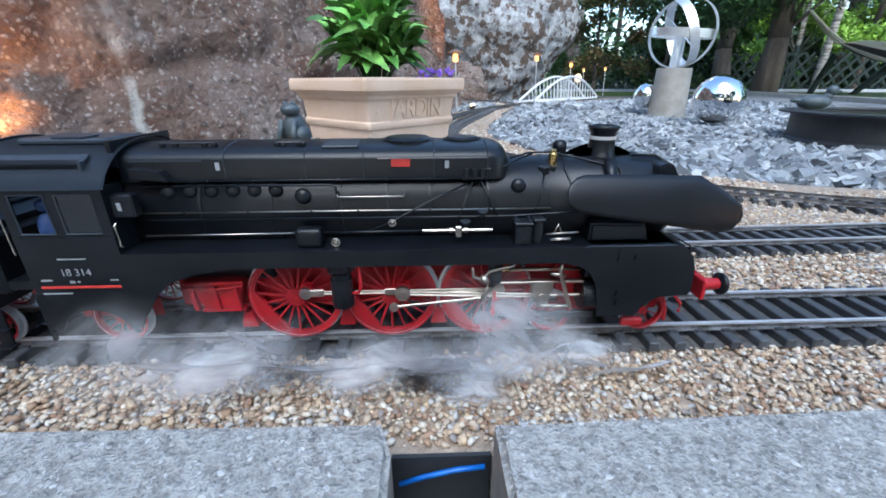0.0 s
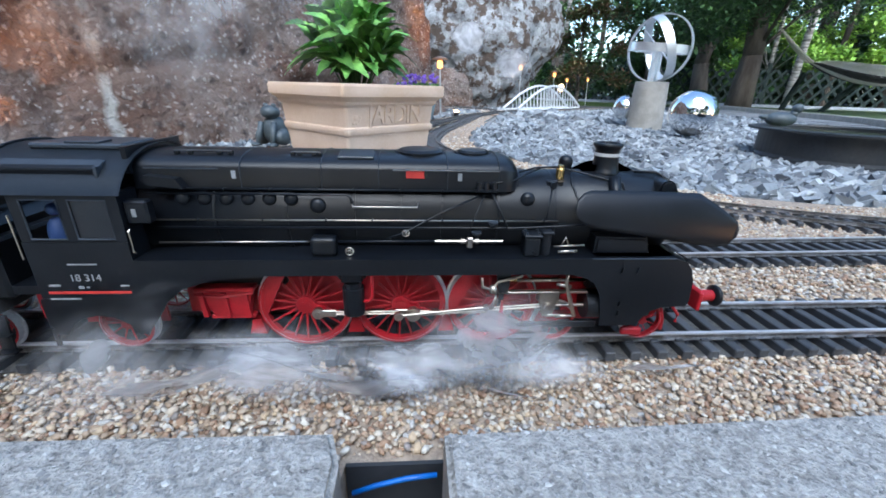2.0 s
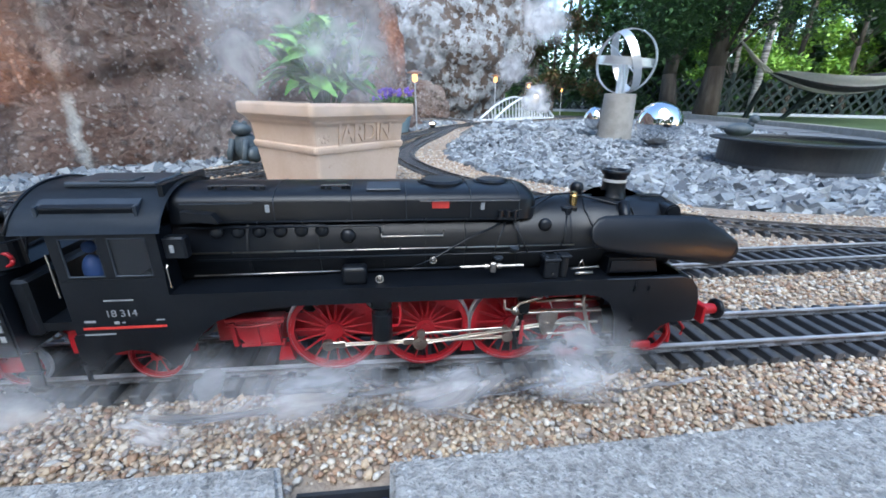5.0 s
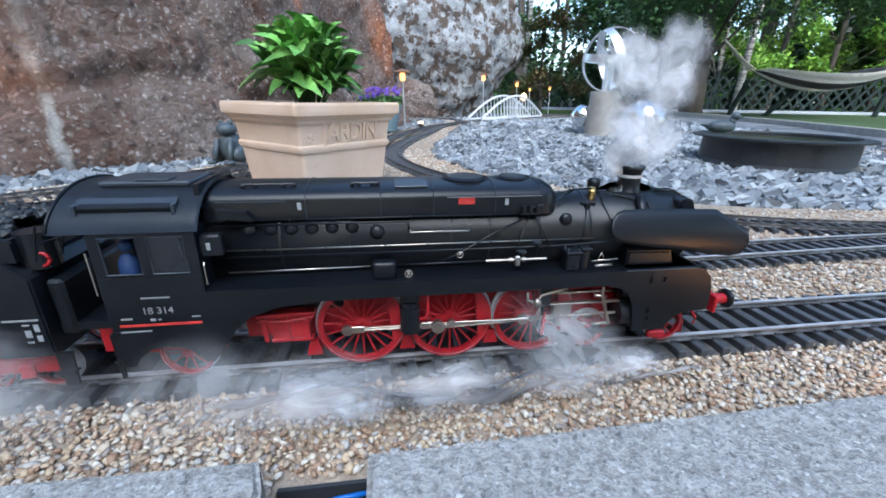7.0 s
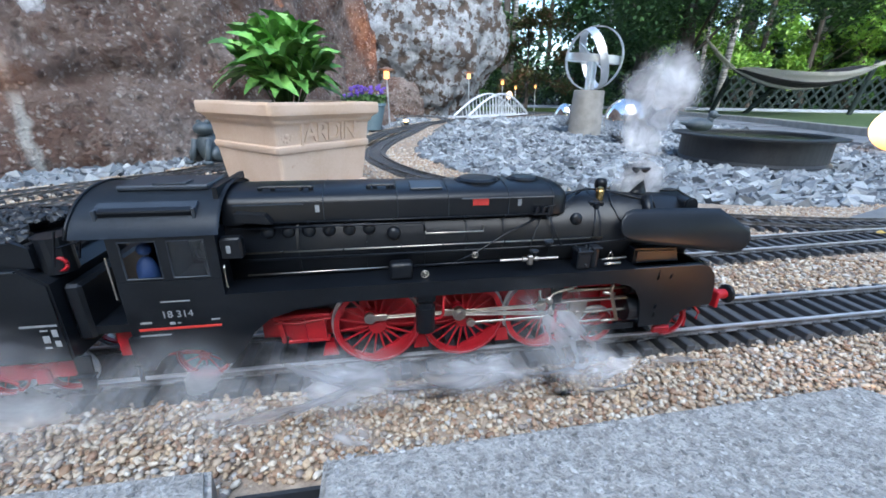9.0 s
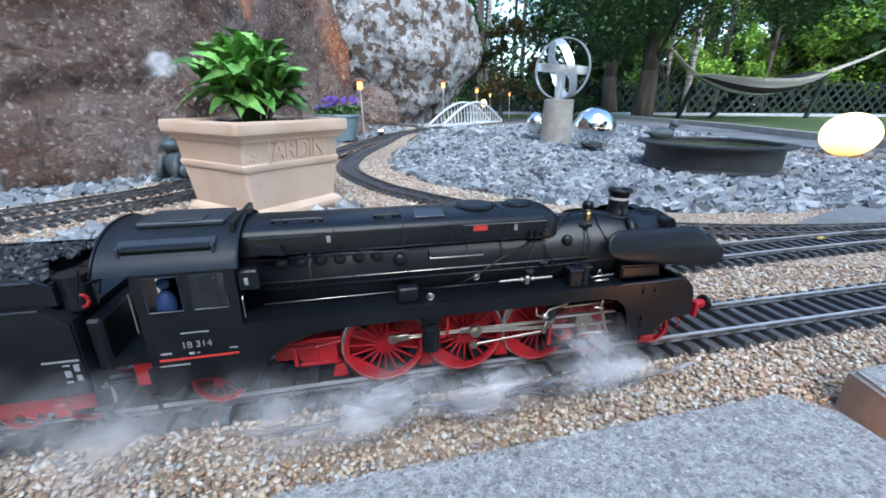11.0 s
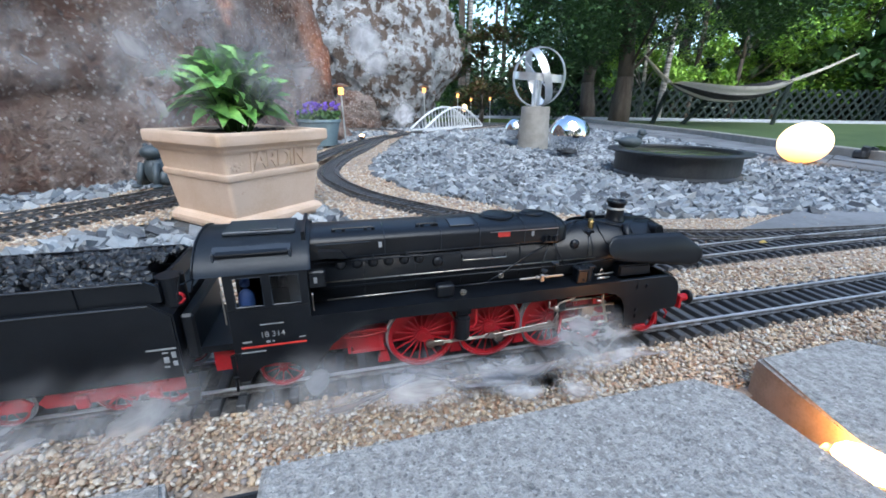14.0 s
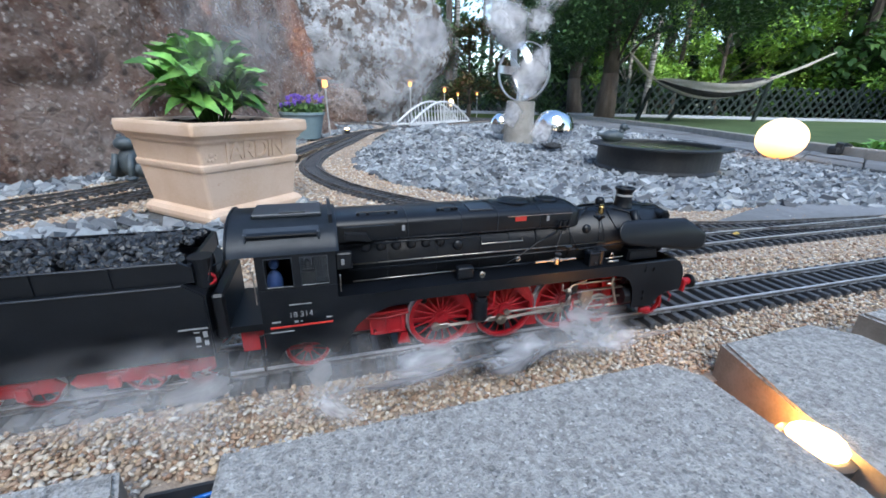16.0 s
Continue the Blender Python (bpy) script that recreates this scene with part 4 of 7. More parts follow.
# ---- paved edge, lawn, road ----
def paving():
    root = empty("pavement")
    tagged(root, "band of grey stone slabs along the slate bed", "pavement", kind="structure")
    near = [Vector(p) for p in ((2.02, -0.35), (2.30, 0.75), (2.53, 1.62), (2.82, 2.8), (3.13, 3.95), (3.5, 5.4))]
    far = [Vector(p) for p in ((2.55, -0.35), (2.72, 0.97), (3.05, 1.9), (3.45, 2.8), (4.06, 4.9), (4.4, 6.2))]
    rnd = random.Random(3)
    for a0, a1, b0, b1 in zip(near, near[1:], far, far[1:]):
        for i in range(3):
            for j in range(2):
                f = lambda u, w: a0.lerp(a1, u).lerp(b0.lerp(b1, u), w)
                bm = B()
                e = 0.012
                slab(bm, [tuple(f((i + e) / 3, (j + e) / 2)), tuple(f((i + e) / 3, (j + 1 - e) / 2)), tuple(f((i + 1 - e) / 3, (j + 1 - e) / 2)), tuple(f((i + 1 - e) / 3, (j + e) / 2))][::-1],
                     -0.05, 0.018 + rnd.uniform(-0.003, 0.003), 0.003)
                part("paving_slab", bm, M_PAVE, root)
    bm = B()
    for a, b in zip(far, far[1:]):
        d = (b - a).normalized()
        n = Vector((d.y, -d.x))
        slab(bm, [tuple(a), tuple(a + n * 0.07), tuple(b + n * 0.07), tuple(b)], -0.05, 0.062, 0.004)
    tagged(part("kerb", bm, M_STONE), "low grey stone kerb beside the lawn", "kerb", kind="structure")
    bm = B(); slab(bm, [(0.92, 0.275), (1.30, 0.40), (2.0, 0.62), (2.28, 0.72), (2.1, -0.02), (1.7, 0.235)], -0.03, 0.0035, 0.002)
    tagged(part("pavement", bm, M_PAVE), "flat grey stone slab at the end of the slate bed", "pavement", kind="structure")


paving()
bm = B(); slab(bm, [(2.75, -3.0), (2.80, 0.95), (3.15, 1.9), (3.55, 2.8), (4.15, 4.9), (4.5, 6.2), (3.2, 7.4), (1.0, 7.6), (-1.0, 9.0), (30, 9.0), (30, -3.0)], -0.07, 0.008)
tagged(part("lawn", bm, M_GRASS), "mown green lawn behind the paved edge", "lawn", kind="structure")
bm = B(); slab(bm, [(2.6, 7.9), (6.6, 6.6), (12.0, 5.0), (30, 1.0), (30, 3.0), (12.5, 6.9), (7.0, 8.6), (2.6, 9.6)], -0.05, 0.022)
tagged(part("road", bm, M_ROAD), "pale road strip beyond the lawn", "road", kind="structure")


# ---- lattice fence ----
def fence():
    root = empty("lattice_fence")
    tagged(root, "dark green wooden lattice fence along the lawn", "fence")
    a, b = Vector((2.2, 10.4, 0)), Vector((20.0, 4.6, 0))
    d = (b - a).normalized()
    L_ = (b - a).length
    ang = math.degrees(math.atan2(d.y, d.x))
    bm = B(); box(bm, (0, 0, 0), (0.90, 0.018, 0.046))
    me = finish(bm, "slat", M_FENCE)
    k = 0
    n = int(L_ / 0.205)
    for i in range(n):
        p = a + d * (i * 0.205)
        for s in (-1, 1):
            o = new("slat", me)
            o.parent = root
            o.matrix_basis = pose(p.x, p.y + 0.02 * s, 0.36, 0, 0, ang) @ pose(0, 0, 0, 0, 52 * s, 0)
    for i in range(0, n, 14):
        p = a + d * (i * 0.205)
        bm = B(); tube(bm, (p.x, p.y + 0.06, -0.1), (p.x, p.y + 0.06, 0.85), 0.045, 10)
        part("post", bm, M_FENCE, root)


fence()


# ---- hammock on its stand ----
def hammock():
    root = empty("hammock")
    tagged(root, "striped canvas hammock hung on a dark metal stand", "hammock")
    a, b = Vector((5.05, 5.0, 0.60)), Vector((7.45, 5.0, 0.70))
    nx, nw = 28, 12
    for stripe in range(6):
        bm = B()
        rows = []
        for i in range(nx + 1):
            t = i / nx
            w = 0.06 + 0.34 * math.sin(math.pi * t) ** 0.7
            sag = -0.30 * (1 - (2 * t - 1) ** 2)
            c = a.lerp(b, t)
            row = []
            for j in range(3):
                u = ((stripe + j / 2) / 6) * 2 - 1
                row.append(bm.verts.new((c.x, c.y + u * w, c.z + sag + 0.22 * u * u * math.sin(math.pi * t) ** 0.6)))
            rows.append(row)
        for p, q in zip(rows, rows[1:]):
            for j in range(2):
                bm.faces.new((p[j], p[j + 1], q[j + 1], q[j]))
        bmesh.ops.solidify(bm, geom=bm.faces[:], thickness=0.006)
        part("canvas_stripe", bm, M_HAMMOCK if stripe % 2 == 0 else M_HAMDARK, root, "pale canvas stripe" if stripe % 2 == 0 else "dark canvas stripe", smooth=True)
    for p, q in ((a, (4.55, 5.0, 0.95)), (b, (8.75, 5.0, 1.15))):
        for k in range(3):
            bm = B(); pipe(bm, [p + Vector((0, (k - 1) * 0.05, 0)), Vector(p).lerp(Vector(q), 0.5) + Vector((0, (k - 1) * 0.03, -0.02)), q], 0.012, 5)
            part("rope", bm, M_ROPE, root)
    for p, q in (((5.75, 5.35, -0.02), (5.95, 5.1, 0.42)), ((7.45, 5.15, -0.02), (7.72, 5.2, 0.78)), ((5.3, 5.5, -0.02), (5.4, 5.4, 0.5))):
        bm = B(); tube(bm, p, q, 0.035, 10)
        part("stand_leg", bm, M_FENCE, root)


hammock()


# ---- trees ----
LEAF_V = np.array([(0, 0, 0), (0.5, 0.28, 0.06), (1, 0, 0), (0.5, -0.28, 0.06)])


def leaves(name, centres, spread, per, size, material, seed):
    r = np.random.default_rng(seed)
    c = np.repeat(np.asarray(centres, float), per, axis=0)
    s = np.repeat(np.asarray(spread, float), per, axis=0)
    n = len(c)
    d = r.normal(size=(n, 3))
    d /= np.linalg.norm(d, axis=1, keepdims=True)
    p = c + d * s * (r.random((n, 1)) ** 0.45)
    a, b = r.uniform(0, 6.283, n), r.uniform(-0.9, 0.9, n)
    sz = size * r.uniform(0.6, 1.3, n)
    ux = np.stack([np.cos(a) * np.cos(b), np.sin(a) * np.cos(b), np.sin(b)], 1)
    uy = np.stack([-np.sin(a), np.cos(a), r.uniform(-0.6, 0.6, n)], 1)
    v = p[:, None] + sz[:, None, None] * (LEAF_V[None, :, :1] * ux[:, None] + LEAF_V[None, :, 1:2] * uy[:, None] + LEAF_V[None, :, 2:] * np.array([0, 0, 1.0]))
    f = np.array([(0, 1, 2, 3)])[None] + (np.arange(n) * 4)[:, None, None]
    return soup(name, v.reshape(-1, 3), f.reshape(-1, 4), material)


def tree(at, h, r, crown, crown_r, per, size, material, label, seed, bark=None, lean=0.0, low=0.35):
    rnd = random.Random(seed)
    root = empty("tree", (at[0], at[1], 0))
    tagged(root, label, "tree")
    bm = B()
    pts = [Vector((lean * (k / 6) ** 1.3 * h + rnd.uniform(-1, 1) * r * 0.5 * (k > 0), rnd.uniform(-1, 1) * r * 0.4 * (k > 0), h * k / 6 - 0.06)) for k in range(7)]
    for i in range(6):
        tube(bm, pts[i], pts[i + 1], r * (1.25 if i == 0 else 1 - i / 8), 12, r * (1 - (i + 1) / 8), caps=True)
    centres, spread = [], []
    limbs = []
    for k in range(crown):
        z = h * (low + (1 - low) * rnd.random())
        a = rnd.uniform(0, 6.283)
        q = crown_r * math.sqrt(rnd.random()) * (1 - 0.35 * abs(z / h - 0.6))
        c = Vector((lean * z + q * math.cos(a), q * math.sin(a), z))
        centres.append(c)
        sp = crown_r * rnd.uniform(0.16, 0.32)
        spread.append((sp, sp, sp * 0.7))
        if k < 16:
            s = pts[min(5, max(1, int(6 * (z / h - 0.15))))]
            pipe(bm, [s, s.lerp(c, 0.5) + Vector((0, 0, 0.08 * h * rnd.random())), c], r * 0.16, 6)
    part("trunk", bm, bark or M_BARK, root, smooth=True)
    ob = leaves("crown", centres, spread, per, size, material, seed)
    ob.parent = root


tree((4.72, 5.6), 4.6, 0.14, 66, 2.3, 1300, 0.066, M_DARKLEAF, "broad dark-leaved garden tree with a thick trunk", 21, low=0.27)
tree((6.3, 8.8), 5.2, 0.16, 40, 2.0, 800, 0.085, M_DARKLEAF, "dark leafy tree behind the hammock", 22, low=0.3)
tree((8.4, 9.6), 4.5, 0.06, 30, 1.4, 480, 0.11, M_BRIGHTLEAF, "young bright green birch beyond the fence", 23, M_BIRCH, low=0.16)
tree((11.2, 9.2), 4.8, 0.07, 34, 1.7, 480, 0.12, M_BRIGHTLEAF, "bright green leafy tree beyond the fence", 24, low=0.14)
tree((14.5, 8.6), 5.4, 0.08, 40, 2.2, 620, 0.12, M_BRIGHTLEAF, "bright green leafy tree at the end of the fence", 25, low=0.12)
tree((9.6, 13.5), 7.0, 0.10, 34, 2.2, 260, 0.2, M_MIDLEAF, "tall green tree in the wood's edge", 26, low=0.15)
tree((17.0, 12.0), 8.0, 0.12, 36, 2.8, 260, 0.24, M_MIDLEAF, "tall green tree in the wood's edge", 28, low=0.1)
tree((3.0, 7.4), 1.5, 0.04, 22, 0.75, 320, 0.07, M_RUSTLEAF, "reddish-green garden shrub beyond the boulder", 29, low=0.15)
tree((2.2, 8.6), 2.2, 0.05, 24, 0.9, 300, 0.08, M_MIDLEAF, "green garden shrub beyond the boulder", 30, low=0.1)
tree((4.6, 8.0), 1.6, 0.05, 24, 1.0, 300, 0.08, M_DARKLEAF, "dark low shrub behind the garden tree", 31, low=0.1)


def birch(at, h, r, lean):
    bm = B()
    tube(bm, (0, 0, -0.1), (lean, 0, h), r, 10, r * 0.6)
    ob = part("birch_trunk", bm, M_BIRCH, smooth=True)
    ob.matrix_basis = pose(at[0], at[1], 0)
    tagged(ob, "slender pale birch trunk standing in the wood's edge", "tree trunk", group="birch trunks")


for q in ((8.0, 8.4, 5.0, 0.075, 0.12), (6.9, 11.5, 7.0, 0.07, -0.1), (12.4, 10.2, 7.0, 0.08, 0.3), (4.2, 14.5, 9.0, 0.09, 0.1), (3.4, 15.5, 9.0, 0.08, -0.1), (5.2, 15.0, 9.0, 0.09, 0.2), (10.2, 14.2, 8.0, 0.08, 0.2), (15.5, 11.2, 8.0, 0.10, 0.1), (2.6, 16.0, 9.0, 0.09, 0.0), (18.5, 9.8, 8.0, 0.1, -0.3)):
    birch(q[:2], *q[2:])


def woods():
    r = np.random.default_rng(5)
    n = 330
    ang = r.uniform(radians(-8), radians(108), n)
    dist = r.uniform(15, 30, n)
    c = np.stack([dist * np.cos(ang), dist * np.sin(ang), r.uniform(0.2, 9.0, n)], 1)
    s = np.stack([r.uniform(0.7, 1.5, n)] * 3, 1)
    pick = r.random(n)
    for k, (m, lo, hi) in enumerate(((M_DARKLEAF, 0, 0.4), (M_MIDLEAF, 0.4, 0.82), (M_BRIGHTLEAF, 0.82, 1.01))):
        q = (pick >= lo) & (pick < hi)
        tagged(leaves("woods", c[q], s[q], 300, 0.28, m, 40 + k), "leafy wood closing the garden's far side", "woods", kind="stuff")
    low = np.stack([dist * np.cos(ang), dist * np.sin(ang), r.uniform(0.0, 1.6, n)], 1)
    tagged(leaves("woods", low, s * 1.2, 120, 0.36, M_DARKLEAF, 50), "dark undergrowth of the wood", "woods", kind="stuff")
    bm = B()
    for k in range(60):
        a, d = r.uniform(radians(-5), radians(105)), r.uniform(13, 26)
        tube(bm, (d * math.cos(a), d * math.sin(a), -0.2), (d * math.cos(a) + r.uniform(-0.4, 0.4), d * math.sin(a), r.uniform(7, 12)), r.uniform(0.06, 0.16), 7, 0.05)
    tagged(part("woods", bm, M_BARK), "thin dark trunks of the far wood", "woods", kind="stuff")


woods()

# unseen hedge added behind the camera: closes the garden and darkens reflections
r_ = np.random.default_rng(15)
an_ = r_.uniform(radians(125), radians(322), 200)
tagged(leaves("woods", np.stack([7 * np.cos(an_), 7 * np.sin(an_), r_.uniform(0.1, 4.6, 200)], 1), np.full((200, 3), 1.0), 130, 0.34, M_DARKLEAF, 51), "unseen leafy hedge added behind the camera to darken reflections", "woods", kind="stuff")


# ---- lamps between the blocks and at the rocks ----
def spot_thing(at, label, power, target, size=0.012, ext=0.02, k=1.0, aim=None, cone=60):
    root = empty("garden_spotlight", at)
    tagged(root, label, "spotlight", group="garden spotlights")
    bm = B(); lathe(bm, [(0.010 * k, -0.03), (0.019 * k, -0.02), (0.021 * k, 0.0), (0.017 * k, 0.001)], 20)
    part("housing", bm, M_BASIN, root)
    bm = B(); ball(bm, (0, 0, 0.004), 0.0165 * k, 2, (1, 1, 0.45))
    part("lens", bm, M_GLOW, root, "glowing warm glass")
    ld = bpy.data.lights.new("spotlight_lamp", "SPOT" if aim else "POINT")
    if aim:
        ld.spot_size, ld.spot_blend = radians(cone), 0.8
    ld.energy, ld.color, ld.shadow_soft_size = power, (1.0, 0.36, 0.07), size
    lo = new("spotlight_lamp", ld)
    eye = Vector(at) + Vector(target) * ext
    lo.matrix_world = look(eye, aim) if aim else Matrix.Translation(eye)
    return root


spot_thing((0.4515, -0.232, 0.029), "small warm spotlight glowing between the concrete blocks", 0.045, (0, 1.2, 0.1), ext=0.020, k=1.05, size=0.004)
spot_thing((-1.00, 0.665, 0.02), "small warm spotlight at the foot of the brown rock", 3.2, (0, 0, 1), ext=0.04, aim=(-1.02, 0.84, 0.20), cone=85)
spot_thing((-0.05, 1.70, 0.03), "small warm spotlight behind the planter", 42.0, (0, 0, 1), ext=0.04, aim=(-0.205, 1.90, 0.66), cone=21)
spot_thing((0.36, 2.74, 0.03), "small warm spotlight between the two rocks", 13.0, (0, 0, 1), ext=0.04, aim=(0.22, 2.86, 0.6), cone=50)

# channel between the blocks with cables, its shade put into black floor and wall
bm = B(); slab(bm, [(0.016, -0.60), (0.075, -0.60), (0.075, -0.115), (0.016, -0.115)], -0.07, -0.035)
box(bm, (0.0455, -0.1235, -0.034), (0.054, 0.0025, 0.066))
tagged(part("cable_channel", bm, M_BASIN), "open cable channel between two blocks, coloured black for its shade", "channel", kind="structure")
for pts, m, r, lab in (([(0.0225, -0.1300, -0.0145), (0.035, -0.1300, -0.0095), (0.052, -0.1300, -0.005), (0.0685, -0.1300, -0.003)], M_CABLE, 0.0015, "bright blue cable lying in the channel"),
                       ([(-0.02, -0.175, -0.028), (0.03, -0.168, -0.022), (0.06, -0.166, -0.02), (0.11, -0.160, -0.028)], M_GREYPIPE, 0.003, "grey conduit lying in the channel")):
    bm = B(); pipe(bm, pts, r, 8)
    tagged(part("cable", bm, m, smooth=True), lab, "cable")


# small things lying about
bm = B()
lf = [bm.verts.new((0.009 * math.cos(a), 0.0055 * math.sin(a) * (1 + 0.3 * math.cos(3 * a)), 0.0016 * math.sin(2 * a))) for a in [k * 0.5236 for k in range(12)]]
c_ = bm.verts.new((0, 0, 0.0022))
for k in range(12):
    bm.faces.new((c_, lf[k], lf[(k + 1) % 12]))
ob = part("fallen_leaf", bm, mat("dry_leaf", (0.55, 0.40, 0.10), 0.7, (0.42, 0.26, 0.06), 120, 500, 0.3), smooth=True)
ob.matrix_basis = pose(0.915, 0.191, 0.0125, 4, -3, 25)
tagged(ob, "small dry yellow leaf lying on the sleepers", "leaf")

root = empty("ground_socket", (2.77, 1.12, 0.020))
tagged(root, "small dark garden socket lying on the paving edge", "socket")
bm = B(); box(bm, (0, 0, 0.022), (0.10, 0.055, 0.040), 0.008)
part("housing", bm, M_BASIN, root)
bm = B(); tube(bm, (-0.030, -0.012, 0.030), (-0.034, -0.020, 0.062), 0.016, 14)
part("cover", bm, M_BASIN, root)
bm = B(); tube(bm, (0.030, -0.012, 0.030), (0.034, -0.020, 0.056), 0.016, 14)
part("cover", bm, M_BASIN, root)

root = empty("low_plant", (2.86, 1.02, 0.0))
tagged(root, "low leafy green plant at the edge of the paving", "plant")
low_leaf = leaf_mesh(0.060, 0.026, 0.35, 0.3)
rnd_ = random.Random(9)
for k in range(70):
    lo_ = new("leaf", low_leaf)
    lo_.parent = root
    a_, r_ = rnd_.uniform(0, 360), 0.07 * rnd_.random()
    lo_.matrix_basis = pose(r_ * math.cos(radians(a_)), r_ * math.sin(radians(a_)), 0.02 + 0.07 * rnd_.random() * (1 - 6 * r_), rnd_.uniform(-40, 40), rnd_.uniform(-55, 5), a_ + rnd_.uniform(-60, 60)) @ Matrix.Scale(rnd_.uniform(0.6, 1.0), 4)


# ---- steam locomotive ----
TRAVEL = [(0.0, -0.0045), (1.0, 0.0123), (2.0, 0.0289), (3.0, 0.0463), (4.0, 0.063), (6.5, 0.1048), (7.5, 0.1223),
          (8.5, 0.1412), (11.0, 0.19), (12.0, 0.2087), (13.0, 0.2277), (14.0, 0.2483), (15.0, 0.2712), (16.0, 0.296)]


def travelled(t):
    return float(np.interp(t, [a for a, b in TRAVEL], [b for a, b in TRAVEL]))


engine = empty("steam_locomotive")
tagged(engine, "black model steam locomotive with red frame and wheels on the track", "locomotive")
M_TAG = M_WHITE
M_GLASS = glass("cab_glass", (0.9, 0.95, 1.0))
M_COAL = island_mat("coal", [(0.012, 0.013, 0.015), (0.02, 0.022, 0.025), (0.03, 0.033, 0.036)], 0.4, 200, 0.4)
M_FIGURE = mat("blue_figure_paint", (0.03, 0.07, 0.20), 0.6, (0.02, 0.05, 0.16), 80, 500, 0.1)
M_CHIMBAND = mat("pale_chimney_band", (0.5, 0.5, 0.5), 0.5, (0.4, 0.4, 0.4), 80, 500, 0.0)
BZ = 0.109


def add(name, build, material=M_BLACK, parent=None, label="", smooth=None):
    bm = B()
    build(bm)
    return part(name, bm, material, parent or engine, label, smooth)


# boiler, smokebox, bands
def _boiler(bm):
    lathe(bm, [(0.004, -0.146), (0.0315, -0.146), (0.0315, -0.055), (0.0300, -0.050), (0.0300, 0.122), (0.0305, 0.1225), (0.0305, 0.206), (0.0295, 0.2085), (0.0285, 0.209)], 56, "X", (0, 0, BZ))
boiler = add("boiler", _boiler, smooth=True)
boiler.data.shade_smooth()


def band_ring(x, r=0.0304, w=0.0016):
    def f(bm):
        seg = 56
        rows = [[bm.verts.new((x + dx, rr * math.cos(6.28319 * k / seg), BZ + rr * math.sin(6.28319 * k / seg))) for rr, dx in ((r - 0.001, -w / 2), (r + 0.0003, -w / 2), (r + 0.0003, w / 2), (r - 0.001, w / 2))] for k in range(seg)]
        for i in range(seg):
            for k in range(4):
                bm.faces.new((rows[i][k], rows[i][(k + 1) % 4], rows[(i + 1) % seg][(k + 1) % 4], rows[(i + 1) % seg][k]))
    add("boiler_band", f, parent=boiler)


for q in (-0.012, 0.018, 0.046, 0.084, 0.1235):
    band_ring(q)
for q in (-0.10, -0.055):
    band_ring(q, 0.0317)


def _door(bm):
    lathe(bm, [(0.0285, 0.2085), (0.027, 0.212), (0.018, 0.2165), (0.004, 0.2185)], 40, "X", (0, 0, BZ))
    tube(bm, (0.218, 0, BZ), (0.223, 0, BZ), 0.002, 8)
    tube(bm, (0.221, -0.008, BZ + 0.004), (0.221, 0.008, BZ - 0.004), 0.0008, 6)
add("smokebox_door", _door, smooth=True)


# casing on top of the boiler
def _casing(bm):
    prof = [(-0.0275, 0.1290), (-0.0275, 0.1425), (-0.0262, 0.1452), (-0.022, 0.1478), (-0.014, 0.1500), (0, 0.1510), (0.014, 0.1500), (0.022, 0.1478), (0.0262, 0.1452), (0.0275, 0.1425), (0.0275, 0.1290)]
    rows = []
    for x, k, dz in ((-0.146, 1, 0), (0.083, 1, 0), (0.088, 0.985, -0.0006), (0.092, 0.93, -0.002), (0.0955, 0.83, -0.0045), (0.098, 0.66, -0.008), (0.0995, 0.4, -0.012)):
        rows.append([bm.verts.new((x, y * k, max(0.129, 0.129 + (z - 0.129) * (1 if dz == 0 else max(0.05, k)) + 0))) for y, z in prof])
    for a, b in zip(rows, rows[1:]):
        for i in range(len(prof) - 1):
            bm.faces.new((a[i], a[i + 1], b[i + 1], b[i]))
    bm.faces.new(rows[0]); bm.faces.new(rows[-1][::-1])
casing = add("top_casing", _casing, smooth=True)
casing.data.set_sharp_from_angle(angle=radians(35))


def over(x0, x1, y, z):
    return lambda bm: pipe(bm, [(x0, y, z), (x1, y, z)], 0.0004, 5)


def seam(x):
    def f(bm):
        pts = [(x, -0.0279, 0.130), (x, -0.0279, 0.1425), (x, -0.0266, 0.1456), (x, -0.022, 0.1482), (x, -0.014, 0.1504), (x, 0, 0.1514), (x, 0.014, 0.1504), (x, 0.022, 0.1482)]
        pipe(bm, pts, 0.0003, 4)
    add("casing_seam", f, M_ROOF, casing)


for q in (-0.0815, -0.0318, 0.0045, 0.049, 0.083):
    seam(q)
add("casing_handrail", over(0.0139, 0.0829, -0.0292, 0.143), M_STEEL, casing)
add("casing_handrail", over(-0.138, -0.094, -0.0292, 0.1425), M_ROOF, casing)


def lid(x, r):
    def f(bm):
        lathe(bm, [(r, 0.1475), (r, 0.1515), (r * 0.86, 0.1528), (r * 0.1, 0.1532)], 32, at=(x, 0, 0))
    add("dome_lid", f, M_BLACK, casing, smooth=False)
    add("lid_ring", lambda bm: pipe(bm, [(x + (r + 0.0012) * math.cos(a), (r + 0.0012) * math.sin(a), 0.1512 - 0.0042 * math.sin(a) ** 2 * (r / 0.016)) for a in [k * math.pi / 16 for k in range(33)]], 0.0007, 5), M_BLACK, casing)


